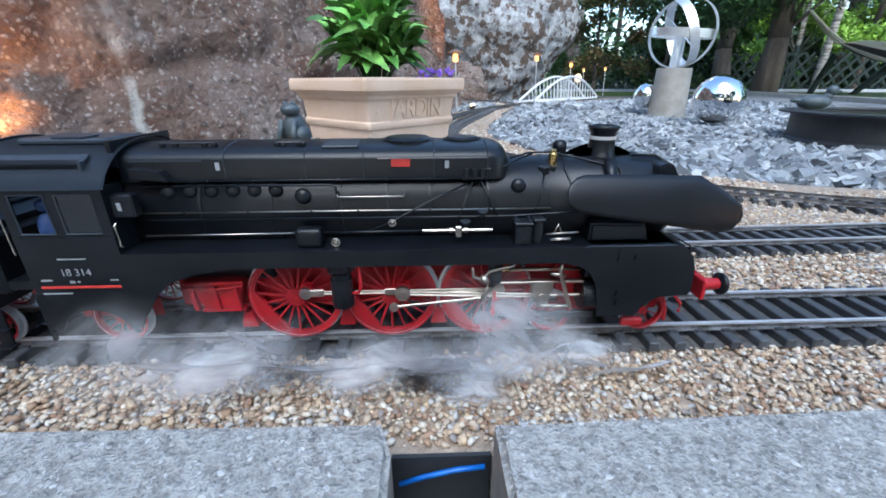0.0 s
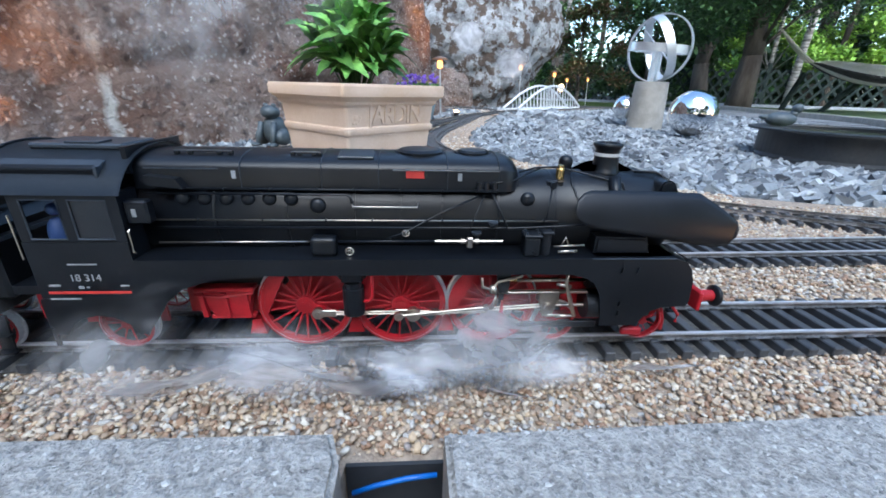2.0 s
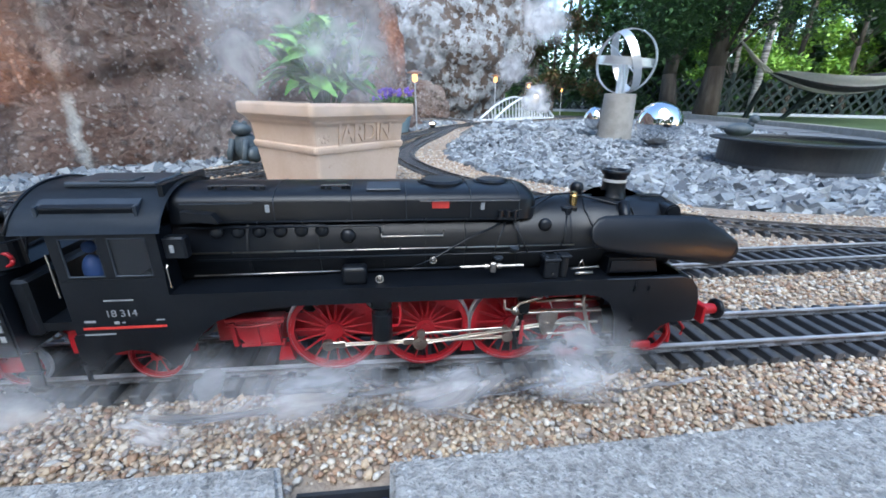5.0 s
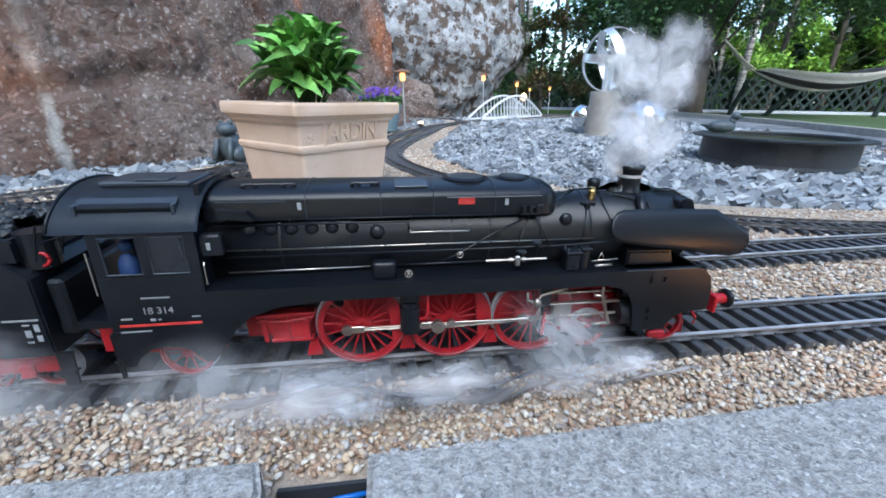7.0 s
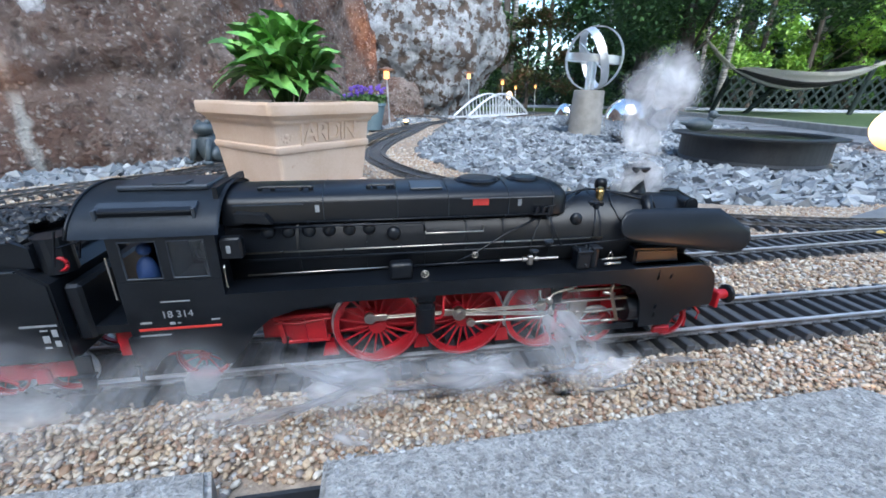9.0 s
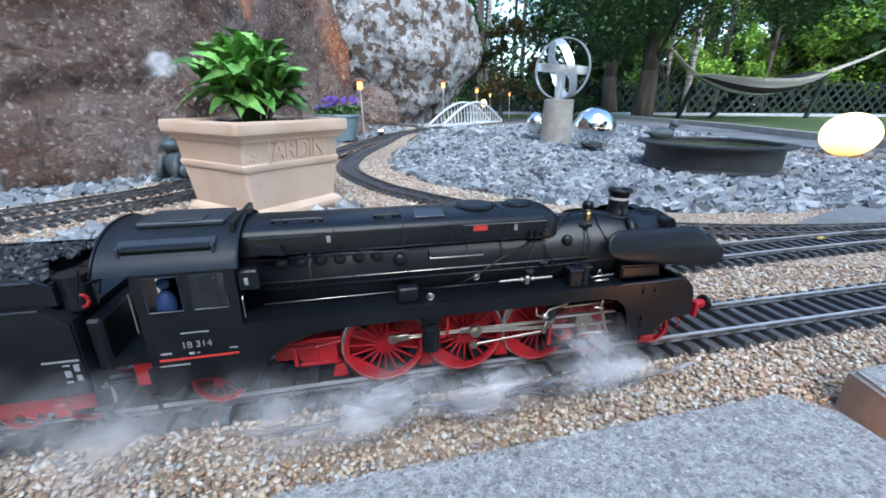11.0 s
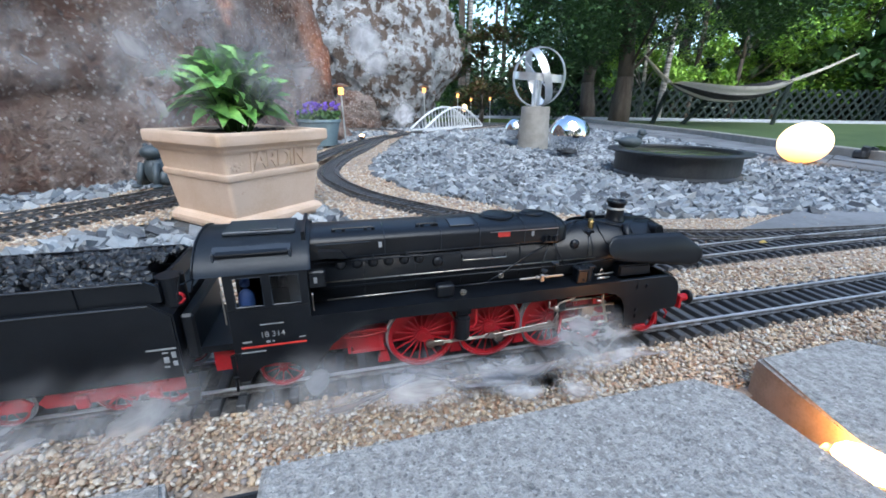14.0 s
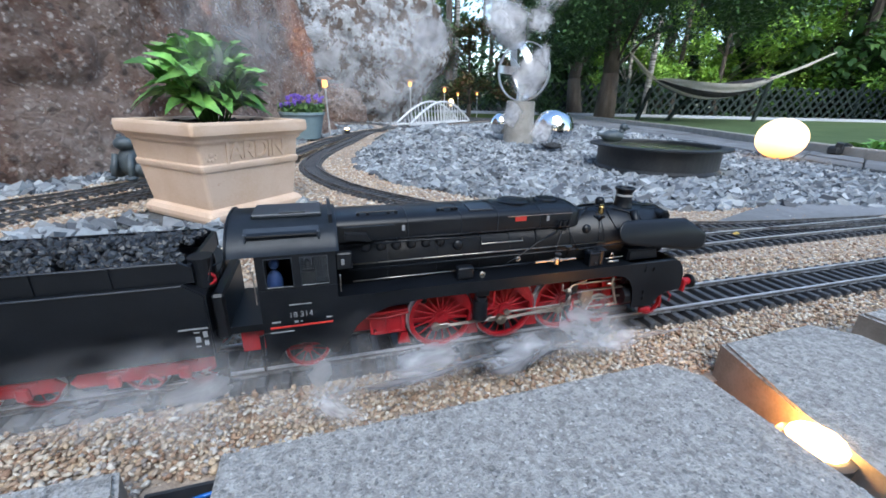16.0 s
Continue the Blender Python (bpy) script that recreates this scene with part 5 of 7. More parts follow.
lid(0.0315, 0.016)
lid(0.0685, 0.0115)
for x0, x1 in ((-0.123, -0.090), (-0.051, -0.034)):
    def _grab(bm):
        pipe(bm, [(x0, -0.016, 0.1515), (x1, -0.016, 0.1515)], 0.0008, 6)
        for x in (x0, x0 + (x1 - x0) * 0.25, x1 - (x1 - x0) * 0.2, x1):
            box(bm, (x, -0.016, 0.1505), (0.003, 0.003, 0.0026), 0.0004)
    add("roof_step", _grab, M_BLACK, casing)
add("hatch", lambda bm: (box(bm, (-0.0105, -0.013, 0.1500), (0.023, 0.016, 0.0016), 0.0004, Euler((radians(7), 0, 0)).to_matrix())), M_ROOF, casing)
add("plate", lambda bm: box(bm, (0.0280, -0.0279, 0.1402), (0.0118, 0.0006, 0.0052), 0.0002), M_REDMARK, casing, "small red plate")
for x in (-0.0855, 0.0572):
    add("tag", lambda bm: box(bm, (x, -0.0279, 0.1388), (0.0028, 0.0006, 0.0050), 0.0002), M_TAG, casing, "small white tag")
add("casing_bracket", lambda bm: prism(bm, [(-0.136, 0.139), (-0.118, 0.137), (-0.114, 0.131), (-0.136, 0.133)], -0.0345, -0.0275), M_BLACK, casing)

# chimney, valves and fittings
chimney = add("chimney", lambda bm: lathe(bm, [(0.0118, 0.1365), (0.0098, 0.1395), (0.0088, 0.144), (0.0086, 0.1545), (0.0100, 0.1565), (0.0106, 0.1580), (0.0102, 0.1592), (0.0078, 0.1592), (0.0074, 0.150)], 36, at=(0.1665, 0, 0)), smooth=True)
add("chimney_band", lambda bm: lathe(bm, [(0.0085, 0.1500), (0.00895, 0.1502), (0.00895, 0.1522), (0.0085, 0.1524)], 36, at=(0.1665, 0, 0)), M_CHIMBAND, chimney, "pale metal ring")
add("steam_dome", lambda bm: (lathe(bm, [(0.0052, 0.137), (0.0046, 0.142), (0.0050, 0.1435), (0.0050, 0.1465), (0.0035, 0.149), (0.0005, 0.1496)], 20, at=(0.1375, 0.002, 0))), smooth=True)
add("safety_valve", lambda bm: lathe(bm, [(0.0030, 0.132), (0.0030, 0.1425), (0.0024, 0.1432), (0.0024, 0.145), (0.0008, 0.1455)], 16, at=(0.1290, -0.013, 0)), M_BRASS, label="turned brass safety valve", smooth=False)
add("valve_box", lambda bm: (box(bm, (0.1225, -0.017, 0.1325), (0.008, 0.005, 0.005), 0.0006), tube(bm, (0.1225, -0.0195, 0.1325), (0.1225, -0.0225, 0.1325), 0.0022, 10), tube(bm, (0.128, -0.018, 0.129), (0.128, -0.018, 0.1345), 0.0024, 10)))
add("exhaust_pipe", lambda bm: tube(bm, (0.1655, -0.0285, 0.120), (0.1655, -0.0195, 0.1385), 0.0038, 14), smooth=True)
add("preheater", lambda bm: (tube(bm, (0.2015, -0.026, 0.1315), (0.2015, 0.026, 0.1315), 0.0062, 24), tube(bm, (0.2015, -0.0275, 0.1315), (0.2015, -0.026, 0.1315), 0.0052, 24)), smooth=False)
for pts, r in (([(0.10, -0.012, 0.1395), (0.112, -0.010, 0.1425), (0.128, -0.006, 0.1425), (0.150, -0.012, 0.1385), (0.172, -0.020, 0.134), (0.176, -0.0295, 0.118)], 0.0007),
               ([(0.137, -0.012, 0.140), (0.1355, -0.020, 0.134), (0.139, -0.027, 0.124), (0.146, -0.031, 0.117)], 0.0007),
               ([(0.185, -0.008, 0.140), (0.200, -0.010, 0.1405), (0.210, -0.016, 0.1345), (0.214, -0.022, 0.1255)], 0.0009),
               ([(0.1215, -0.022, 0.130), (0.1185, -0.029, 0.120), (0.1165, -0.0325, 0.112)], 0.0006),
               ([(0.076, -0.030, 0.135), (0.094, -0.024, 0.136), (0.104, -0.017, 0.1395), (0.117, -0.006, 0.1415)], 0.0007)):
    add("pipe", lambda bm: pipe(bm, pts, r, 6), M_BLACK, smooth=True)
bm = B(); ball(bm, (0, 0, 0), 0.0045, 3, (1, 0.7, 1)); ME_PLUG = finish(bm, "washout_plug", M_BLACK, True)
for i in range(6):
    o = new("washout_plug", ME_PLUG); o.parent = boiler; o.matrix_basis = pose(-0.1191 + 0.01342 * i, -0.0282, 0.1235)
for x, z, k in ((-0.0351, 0.1195, 1.15), (0.1039, 0.124, 1.1)):
    o = new("washout_plug", ME_PLUG); o.parent = boiler; o.matrix_basis = pose(x, -0.0288 if k > 1.12 else -0.0265, z) @ Matrix.Scale(k, 4)

# pipes and handrails along the boiler
for pts, r, m in (([(-0.132, -0.0305, 0.1305), (0.072, -0.0305, 0.1302)], 0.00055, M_BLACK), ([(-0.140, -0.0315, 0.1275), (-0.016, -0.0310, 0.1272), (-0.0135, -0.0312, 0.1255), (-0.013, -0.0315, 0.1215)], 0.00075, M_BLACK),
                  ([(-0.140, -0.0325, 0.1105), (0.125, -0.0325, 0.1105)], 0.0006, M_STEEL), ([(-0.136, -0.0335, 0.1058), (0.096, -0.0335, 0.1058), (0.135, -0.036, 0.1085), (0.150, -0.037, 0.110)], 0.0008, M_BLACK),
                  ([(-0.132, -0.040, 0.0980), (-0.040, -0.040, 0.0985)], 0.0006, M_STEEL), ([(-0.022, -0.040, 0.0985), (0.041, -0.040, 0.0988)], 0.0008, M_BLACK),
                  ([(0.0699, -0.0305, 0.127), (0.045, -0.0335, 0.116), (0.0219, -0.038, 0.1045), (0.0079, -0.039, 0.099)], 0.0007, M_BLACK),
                  ([(0.0735, -0.0305, 0.128), (0.066, -0.035, 0.110), (0.063, -0.037, 0.101)], 0.0005, M_BLACK), ([(0.0785, -0.0305, 0.129), (0.0845, -0.034, 0.117), (0.0895, -0.036, 0.107)], 0.0007, M_BLACK),
                  ([(-0.013, -0.0300, 0.1235), (-0.0125, -0.0325, 0.1195), (0.0295, -0.0325, 0.1195), (0.030, -0.0300, 0.1225)], 0.0006, M_STEEL)):
    add("handrail" if m is M_STEEL else "pipe", lambda bm: pipe(bm, pts, r, 6), m, smooth=True)
bm = B(); tube(bm, (0, 0, 0), (0, -0.0022, 0), 0.0008, 6); ball(bm, (0, -0.0024, 0), 0.0009, 1); ME_STUD = finish(bm, "rail_stud", M_BLACK, True)
for x in (-0.118, -0.092, -0.064, -0.035, -0.012, 0.018, 0.046, 0.068):
    o = new("rail_stud", ME_STUD); o.parent = boiler; o.matrix_basis = pose(x, -0.0285, 0.1302)
for x in (-0.11, -0.07, -0.03, 0.0, 0.046, 0.084, 0.115):
    o = new("rail_stud", ME_STUD); o.parent = boiler; o.matrix_basis = pose(x, -0.0302, 0.1105)
add("injector", lambda bm: (tube(bm, (0.041, -0.040, 0.0988), (0.086, -0.040, 0.0988), 0.0011, 10), box(bm, (0.0640, -0.040, 0.098), (0.0045, 0.004, 0.0075), 0.0008), tube(bm, (0.058, -0.040, 0.0988), (0.0605, -0.040, 0.0988), 0.002, 10), tube(bm, (0.0675, -0.040, 0.0988), (0.070, -0.040, 0.0988), 0.002, 10)), M_STEEL, smooth=False)
add("valve_row", lambda bm: (box(bm, (0.0745, -0.0300, 0.1305), (0.015, 0.004, 0.0012)), [tube(bm, (x, -0.0305, 0.131), (x, -0.0305, 0.1362), 0.0015, 8) for x in (0.0695, 0.0745, 0.0795)]))


def handwheel(at, r):
    def f(bm):
        n = 14
        pipe(bm, [(at[0] + r * math.cos(6.2832 * k / n), at[1], at[2] + r * math.sin(6.2832 * k / n)) for k in range(n + 1)], r * 0.18, 5)
        for k in range(3):
            a = k * 1.047
            pipe(bm, [(at[0] - r * math.cos(a), at[1], at[2] - r * math.sin(a)), (at[0] + r * math.cos(a), at[1], at[2] + r * math.sin(a))], r * 0.12, 4)
        tube(bm, (at[0], at[1], at[2]), (at[0], at[1] + 0.006, at[2]), r * 0.2, 6)
    add("handwheel", f, M_STEEL, smooth=True)


handwheel((0.0219, -0.0405, 0.1045), 0.0022)
handwheel((-0.0145, -0.0420, 0.0925), 0.0026)
for x, z in ((0.0799, 0.1095), (0.0689, 0.1025)):
    add("oil_cup", lambda bm: lathe(bm, [(0.0012, z - 0.0025), (0.0034, z), (0.0034, z + 0.0012), (0.001, z + 0.0012)], 14, at=(x, -0.0350, 0)), M_ROOF)
add("reservoir", lambda bm: box(bm, (-0.031, -0.0385, 0.0955), (0.0165, 0.010, 0.0125), 0.003, seg=3), smooth=True)


def _pump(bm):
    box(bm, (0.1055, -0.0395, 0.0960), (0.0110, 0.0100, 0.0130), 0.0010)
    box(bm, (0.1055, -0.0395, 0.1035), (0.0125, 0.0115, 0.0022), 0.0006)
    tube(bm, (0.1155, -0.0395, 0.0895), (0.1155, -0.0395, 0.1050), 0.0036, 14)
    box(bm, (0.1155, -0.0395, 0.1055), (0.008, 0.009, 0.002), 0.0005)
    ball(bm, (0.1065, -0.0452, 0.0935), 0.0012, 1)
pump = add("feed_pump", _pump)
for k in range(4):
    add("pump_bolt", lambda bm: tube(bm, (0.1015 + 0.0055 * (k % 2) * 1.5, -0.0425 + 0.006 * (k // 2), 0.1045), (0.1015 + 0.0055 * (k % 2) * 1.5, -0.0425 + 0.006 * (k // 2), 0.1062), 0.0011, 6), M_ROOF, pump)
add("valve_spindle", lambda bm: (pipe(bm, [(0.121, -0.041, 0.0955), (0.142, -0.041, 0.0965)], 0.0007, 6), pipe(bm, [(0.124, -0.042, 0.092), (0.137, -0.042, 0.0925)], 0.0012, 8), pipe(bm, [(0.126, -0.041, 0.096), (0.1285, -0.041, 0.102), (0.131, -0.041, 0.0965)], 0.0005, 5)), M_STEEL, smooth=True)
add("steam_chest", lambda bm: prism(bm, [(0.150, 0.0895), (0.150, 0.1020), (0.186, 0.1010), (0.190, 0.0895)], -0.0405, 0.0405, 0.0015), smooth=False)

# running board and skirt
add("running_board", lambda bm: box(bm, (0.003, 0, 0.0886), (0.296, 0.0935, 0.0012)))
SKIRT = [(-0.205, 0.0365), (-0.197, 0.0365), (-0.193, 0.0430), (-0.186, 0.0485), (-0.176, 0.0505), (-0.166, 0.0490), (-0.158, 0.0440), (-0.153, 0.0365), (-0.148, 0.0365), (-0.139, 0.048), (-0.131, 0.060), (-0.120, 0.0690), (-0.100, 0.0755), (-0.075, 0.0780), (0.132, 0.0780), (0.143, 0.0755), (0.1505, 0.0705), (0.1555, 0.062), (0.1580, 0.050), (0.1590, 0.0375),
         (0.186, 0.0375), (0.189, 0.0430), (0.194, 0.0480), (0.201, 0.0515), (0.2200, 0.0530), (0.2215, 0.0560), (0.2205, 0.0720), (0.2175, 0.0810), (0.2120, 0.0870), (0.205, 0.0892), (-0.145, 0.0892), (-0.145, 0.1010), (-0.205, 0.1010)]
for s in (-1, 1):
    add("side_skirt", lambda bm: prism(bm, SKIRT, s * 0.0485, s * 0.0468), smooth=False)


def _nose(bm):
    prof = [(0.150, 0.0898), (0.205, 0.0898), (0.2128, 0.0876), (0.2185, 0.0815), (0.2218, 0.0722), (0.2228, 0.056), (0.2222, 0.053)]
    ys = [(-0.0478, 0.0045), (-0.0470, 0.0018), (-0.0450, 0.0006), (-0.042, 0.0), (0.042, 0.0), (0.045, 0.0006), (0.0470, 0.0018), (0.0478, 0.0045)]
    rows = [[bm.verts.new((x - back * (1 if i > 1 else 0.1), y, z - (0.0012 if abs(y) > 0.0465 else 0))) for i, (x, z) in enumerate(prof)] for y, back in ys]
    for a, b in zip(rows, rows[1:]):
        for i in range(len(prof) - 1):
            bm.faces.new((a[i], a[i + 1], b[i + 1], b[i]))
    bmesh.ops.solidify(bm, geom=bm.faces[:], thickness=0.0008)
apron = add("front_apron", _nose, smooth=True)
bm = B(); tube(bm, (0, 0, 0), (0, -0.0012, 0), 0.0011, 8); box(bm, (0, -0.0008, 0.0018), (0.0012, 0.0012, 0.003)); ME_LATCH = finish(bm, "latch", M_BLACK, False)
for x, z in ((0.168, 0.0795), (0.179, 0.0798), (0.1705, 0.054), (0.1710, 0.0465)):
    o = new("latch", ME_LATCH); o.parent = apron; o.matrix_basis = pose(x, -0.0486, z)
add("apron_seam", lambda bm: pipe(bm, [(0.168, -0.0482, 0.0895), (0.168, -0.0488, 0.083)], 0.0004, 4), parent=apron)
add("apron_edge", lambda bm: pipe(bm, [(0.146, -0.0486, 0.0893), (0.204, -0.0486, 0.0893)], 0.0006, 5), M_ROOF, apron)
add("front_cable", lambda bm: pipe(bm, [(0.2165, -0.030, 0.0865), (0.2235, -0.034, 0.083), (0.2255, -0.036, 0.073), (0.2245, -0.036, 0.060), (0.2235, -0.035, 0.0545)], 0.0006, 6), smooth=True)


# smoke deflectors
def _deflector(side):
    def f(bm):
        top = [(0.1310, 0.1220), (0.1330, 0.1275), (0.1375, 0.1315), (0.1430, 0.1330), (0.160, 0.1332), (0.190, 0.1328), (0.2169, 0.1320), (0.2330, 0.1215), (0.2420, 0.1150), (0.2445, 0.1085)]
        low = [(0.1310, 0.1205), (0.1325, 0.1165), (0.1365, 0.1130), (0.1430, 0.1105), (0.160, 0.1075), (0.190, 0.1030), (0.2169, 0.0985), (0.2330, 0.0960), (0.2405, 0.0978), (0.2440, 0.1040)]
        rows = []
        for (x0, z0), (x1, z1) in zip(top, low):
            row = []
            for k in range(9):
                t = k / 8
                z = z0 + (z1 - z0) * t
                y = 0.0462 - 0.0085 * max(0.0, (z - 0.112) / 0.021) ** 2 - 0.0022 * max(0.0, (0.106 - z) / 0.01) ** 2
                row.append(bm.verts.new((x0 + (x1 - x0) * t, side * y, z)))
            rows.append(row)
        back = [[bm.verts.new(v.co - Vector((0, side * 0.0010, 0))) for v in row] for row in rows]
        for a, b, c, d in zip(rows, rows[1:], back, back[1:]):
            for k in range(8):
                bm.faces.new((a[k], a[k + 1], b[k + 1], b[k]))
                bm.faces.new((c[k], d[k], d[k + 1], c[k + 1]))
            bm.faces.new((a[0], b[0], d[0], c[0]))
            bm.faces.new((a[8], c[8], d[8], b[8]))
        for row, bk in ((rows[0], back[0]), (rows[-1], back[-1])):
            for k in range(8):
                bm.faces.new((row[k], row[k + 1], bk[k + 1], bk[k]))
    return f


for s in (-1, 1):
    d_ = add("smoke_deflector", _deflector(s), smooth=True)
    for x in (0.155, 0.198):
        add("strut", lambda bm: tube(bm, (x, s * 0.027, 0.121), (x, s * 0.042, 0.1205), 0.0012, 8), parent=d_)


# buffers and front beam
add("buffer_beam", lambda bm: box(bm, (0.2385, 0, 0.0500), (0.0030, 0.078, 0.0150), 0.0008), M_RED, label="red buffer beam")
for s in (-1, 1):
    bf = add("buffer", lambda bm: (box(bm, (0.2400, s * 0.0273, 0.0495), (0.006, 0.013, 0.0150), 0.0012), tube(bm, (0.2400, s * 0.0273, 0.0495), (0.2555, s * 0.0273, 0.0495), 0.0050, 20, 0.0042)), M_RED, label="red sprung buffer")
    add("buffer_head", lambda bm: lathe(bm, [(0.002, 0.2550), (0.0080, 0.2565), (0.0084, 0.2577), (0.0078, 0.2593), (0.003, 0.2601)], 28, "X", (0, s * 0.0273, 0.0495)), M_BLACK, bf, "black buffer head", smooth=True)
add("coupling_hook", lambda bm: (pipe(bm, [(0.234, 0, 0.0495), (0.243, 0, 0.0495), (0.2455, 0, 0.046), (0.243, 0, 0.043)], 0.0015, 8), pipe(bm, [(0.238, -0.010, 0.043), (0.239, -0.011, 0.034), (0.238, -0.010, 0.026)], 0.0012, 6), box(bm, (0.238, -0.010, 0.0265), (0.007, 0.005, 0.003), 0.001)))
add("rail_guard", lambda bm: pipe(bm, [(0.224, -0.030, 0.042), (0.2285, -0.0325, 0.036), (0.228, -0.032, 0.0295)], 0.0012, 6), M_RED)
add("lamp_bracket", lambda bm: pipe(bm, [(0.2315, -0.030, 0.057), (0.2325, -0.030, 0.062), (0.2355, -0.030, 0.061)], 0.0009, 6), M_RED)

# main frame
add("main_frame", lambda bm: (prism(bm, [(-0.135, 0.036), (0.222, 0.036), (0.222, 0.056), (0.16, 0.066), (-0.135, 0.066)], -0.0185, -0.0165), prism(bm, [(-0.135, 0.036), (0.222, 0.036), (0.222, 0.056), (0.16, 0.066), (-0.135, 0.066)], 0.0165, 0.0185)), M_RED)
for x in (-0.0155, 0.0512, -0.086):
    add("brake_hanger", lambda bm: prism(bm, [(x - 0.006, 0.022), (x + 0.006, 0.022), (x + 0.003, 0.034), (x - 0.003, 0.034)], -0.028, -0.022), M_RED)


def _firebox(bm):
    box(bm, (-0.103, -0.0275, 0.0600), (0.040, 0.012, 0.0035), 0.0008)
    prism(bm, [(-0.122, 0.0585), (-0.085, 0.0585), (-0.089, 0.040), (-0.112, 0.040)], -0.032, -0.024, 0.0006)
    for x in (-0.118, -0.103, -0.089):
        prism(bm, [(x - 0.0015, 0.0585), (x + 0.0015, 0.0585), (x + 0.0025, 0.040), (x - 0.0005, 0.040)], -0.0345, -0.031)
    box(bm, (-0.1, -0.0285, 0.0385), (0.030, 0.006, 0.003), 0.0005)
    pipe(bm, [(-0.122, -0.034, 0.057), (-0.104, -0.035, 0.056), (-0.083, -0.034, 0.0585)], 0.0009, 6)
ash = add("ashpan", _firebox, M_RED, label="red ashpan and frame stays")
add("firebox_shade", lambda bm: box(bm, (-0.100, 0, 0.068), (0.075, 0.050, 0.018), 0.002))

# cylinders and slide bars behind the skirt's opening
add("cylinder", lambda bm: (tube(bm, (0.1500, -0.036, 0.0490), (0.196, -0.036, 0.0490), 0.0105, 28), tube(bm, (0.1500, -0.036, 0.0690), (0.196, -0.036, 0.0690), 0.0068, 24)), M_BLACK, smooth=False)
add("cylinder", lambda bm: tube(bm, (0.150, 0.036, 0.049), (0.196, 0.036, 0.049), 0.0105, 24), M_BLACK, smooth=False)
add("slide_bar", lambda bm: (box(bm, (0.1185, -0.0385, 0.0600), (0.064, 0.0040, 0.0016), 0.0003)), M_STEEL)
add("slide_bar", lambda bm: (box(bm, (0.1200, -0.0310, 0.0660), (0.050, 0.0036, 0.0018), 0.0003)), M_BRASS, label="bronze-coloured guide bar")
add("motion_bracket", lambda bm: (prism(bm, [(0.0835, 0.0785), (0.0945, 0.0785), (0.0930, 0.060), (0.0870, 0.058)], -0.0405, -0.0375), prism(bm, [(0.0865, 0.036), (0.0900, 0.036), (0.0920, 0.060), (0.0880, 0.060)], -0.035, -0.031)), M_BLACK)
add("bracket_stay", lambda bm: prism(bm, [(0.0870, 0.0350), (0.0900, 0.0350), (0.0900, 0.0540), (0.0885, 0.0545)], -0.0420, -0.0400), M_RED)
add("guard_plate", lambda bm: box(bm, (0.1230, -0.0405, 0.0345), (0.074, 0.0020, 0.0050), 0.0004), M_BLACK)
add("cylinder_frame", lambda bm: (prism(bm, [(0.139, 0.036), (0.158, 0.036), (0.158, 0.0765), (0.134, 0.0765)], -0.0245, -0.0225), pipe(bm, [(0.136, -0.027, 0.074), (0.146, -0.027, 0.0665), (0.153, -0.027, 0.069)], 0.0018, 6), pipe(bm, [(0.142, -0.027, 0.076), (0.149, -0.027, 0.070)], 0.0016, 6)), M_RED)
add("expansion_link", lambda bm: (pipe(bm, [(0.0800, -0.0425, 0.0665), (0.0838, -0.0425, 0.0625), (0.0842, -0.0425, 0.0560), (0.0810, -0.0425, 0.0490)], 0.0017, 8), pipe(bm, [(0.0735, -0.0425, 0.0730), (0.0742, -0.0425, 0.0660), (0.0810, -0.0425, 0.0640), (0.0850, -0.0425, 0.0700), (0.1010, -0.0425, 0.0740), (0.1012, -0.0425, 0.0768)], 0.0011, 6), tube(bm, (0.0818, -0.044, 0.0640), (0.0818, -0.041, 0.0640), 0.0028, 12)), M_STEEL, label="bright valve gear link", smooth=True)
add("combination_lever", lambda bm: (pipe(bm, [(0.1325, -0.0440, 0.0775), (0.1325, -0.0440, 0.0690), (0.1375, -0.0440, 0.0540), (0.1415, -0.0440, 0.0430)], 0.0015, 8), pipe(bm, [(0.1260, -0.0440, 0.0685), (0.1360, -0.0440, 0.0665)], 0.0013, 6), pipe(bm, [(0.1415, -0.044, 0.0435), (0.1280, -0.044, 0.0430)], 0.0011, 6)), M_STEEL, label="bright valve gear lever", smooth=True)
add("valve_rod", lambda bm: pipe(bm, [(0.0990, -0.0385, 0.0690), (0.1480, -0.0385, 0.0690)], 0.0011, 8), M_STEEL, smooth=True)
add("sand_pipe", lambda bm: pipe(bm, [(-0.0010, -0.0425, 0.0790), (-0.0010, -0.0425, 0.0600), (-0.0030, -0.0420, 0.0560), (-0.0080, -0.0415, 0.0555)], 0.0011, 8), M_RED, smooth=True)
add("air_pump", lambda bm: (tube(bm, (-0.0140, -0.0400, 0.0460), (-0.0140, -0.0400, 0.0660), 0.0072, 20), tube(bm, (-0.0140, -0.0400, 0.0660), (-0.0140, -0.0400, 0.0700), 0.0060, 20), box(bm, (-0.0140, -0.0400, 0.0745), (0.014, 0.011, 0.007), 0.001)), M_BLACK, smooth=False)


# ---- wheels ----
SPOKES = {}


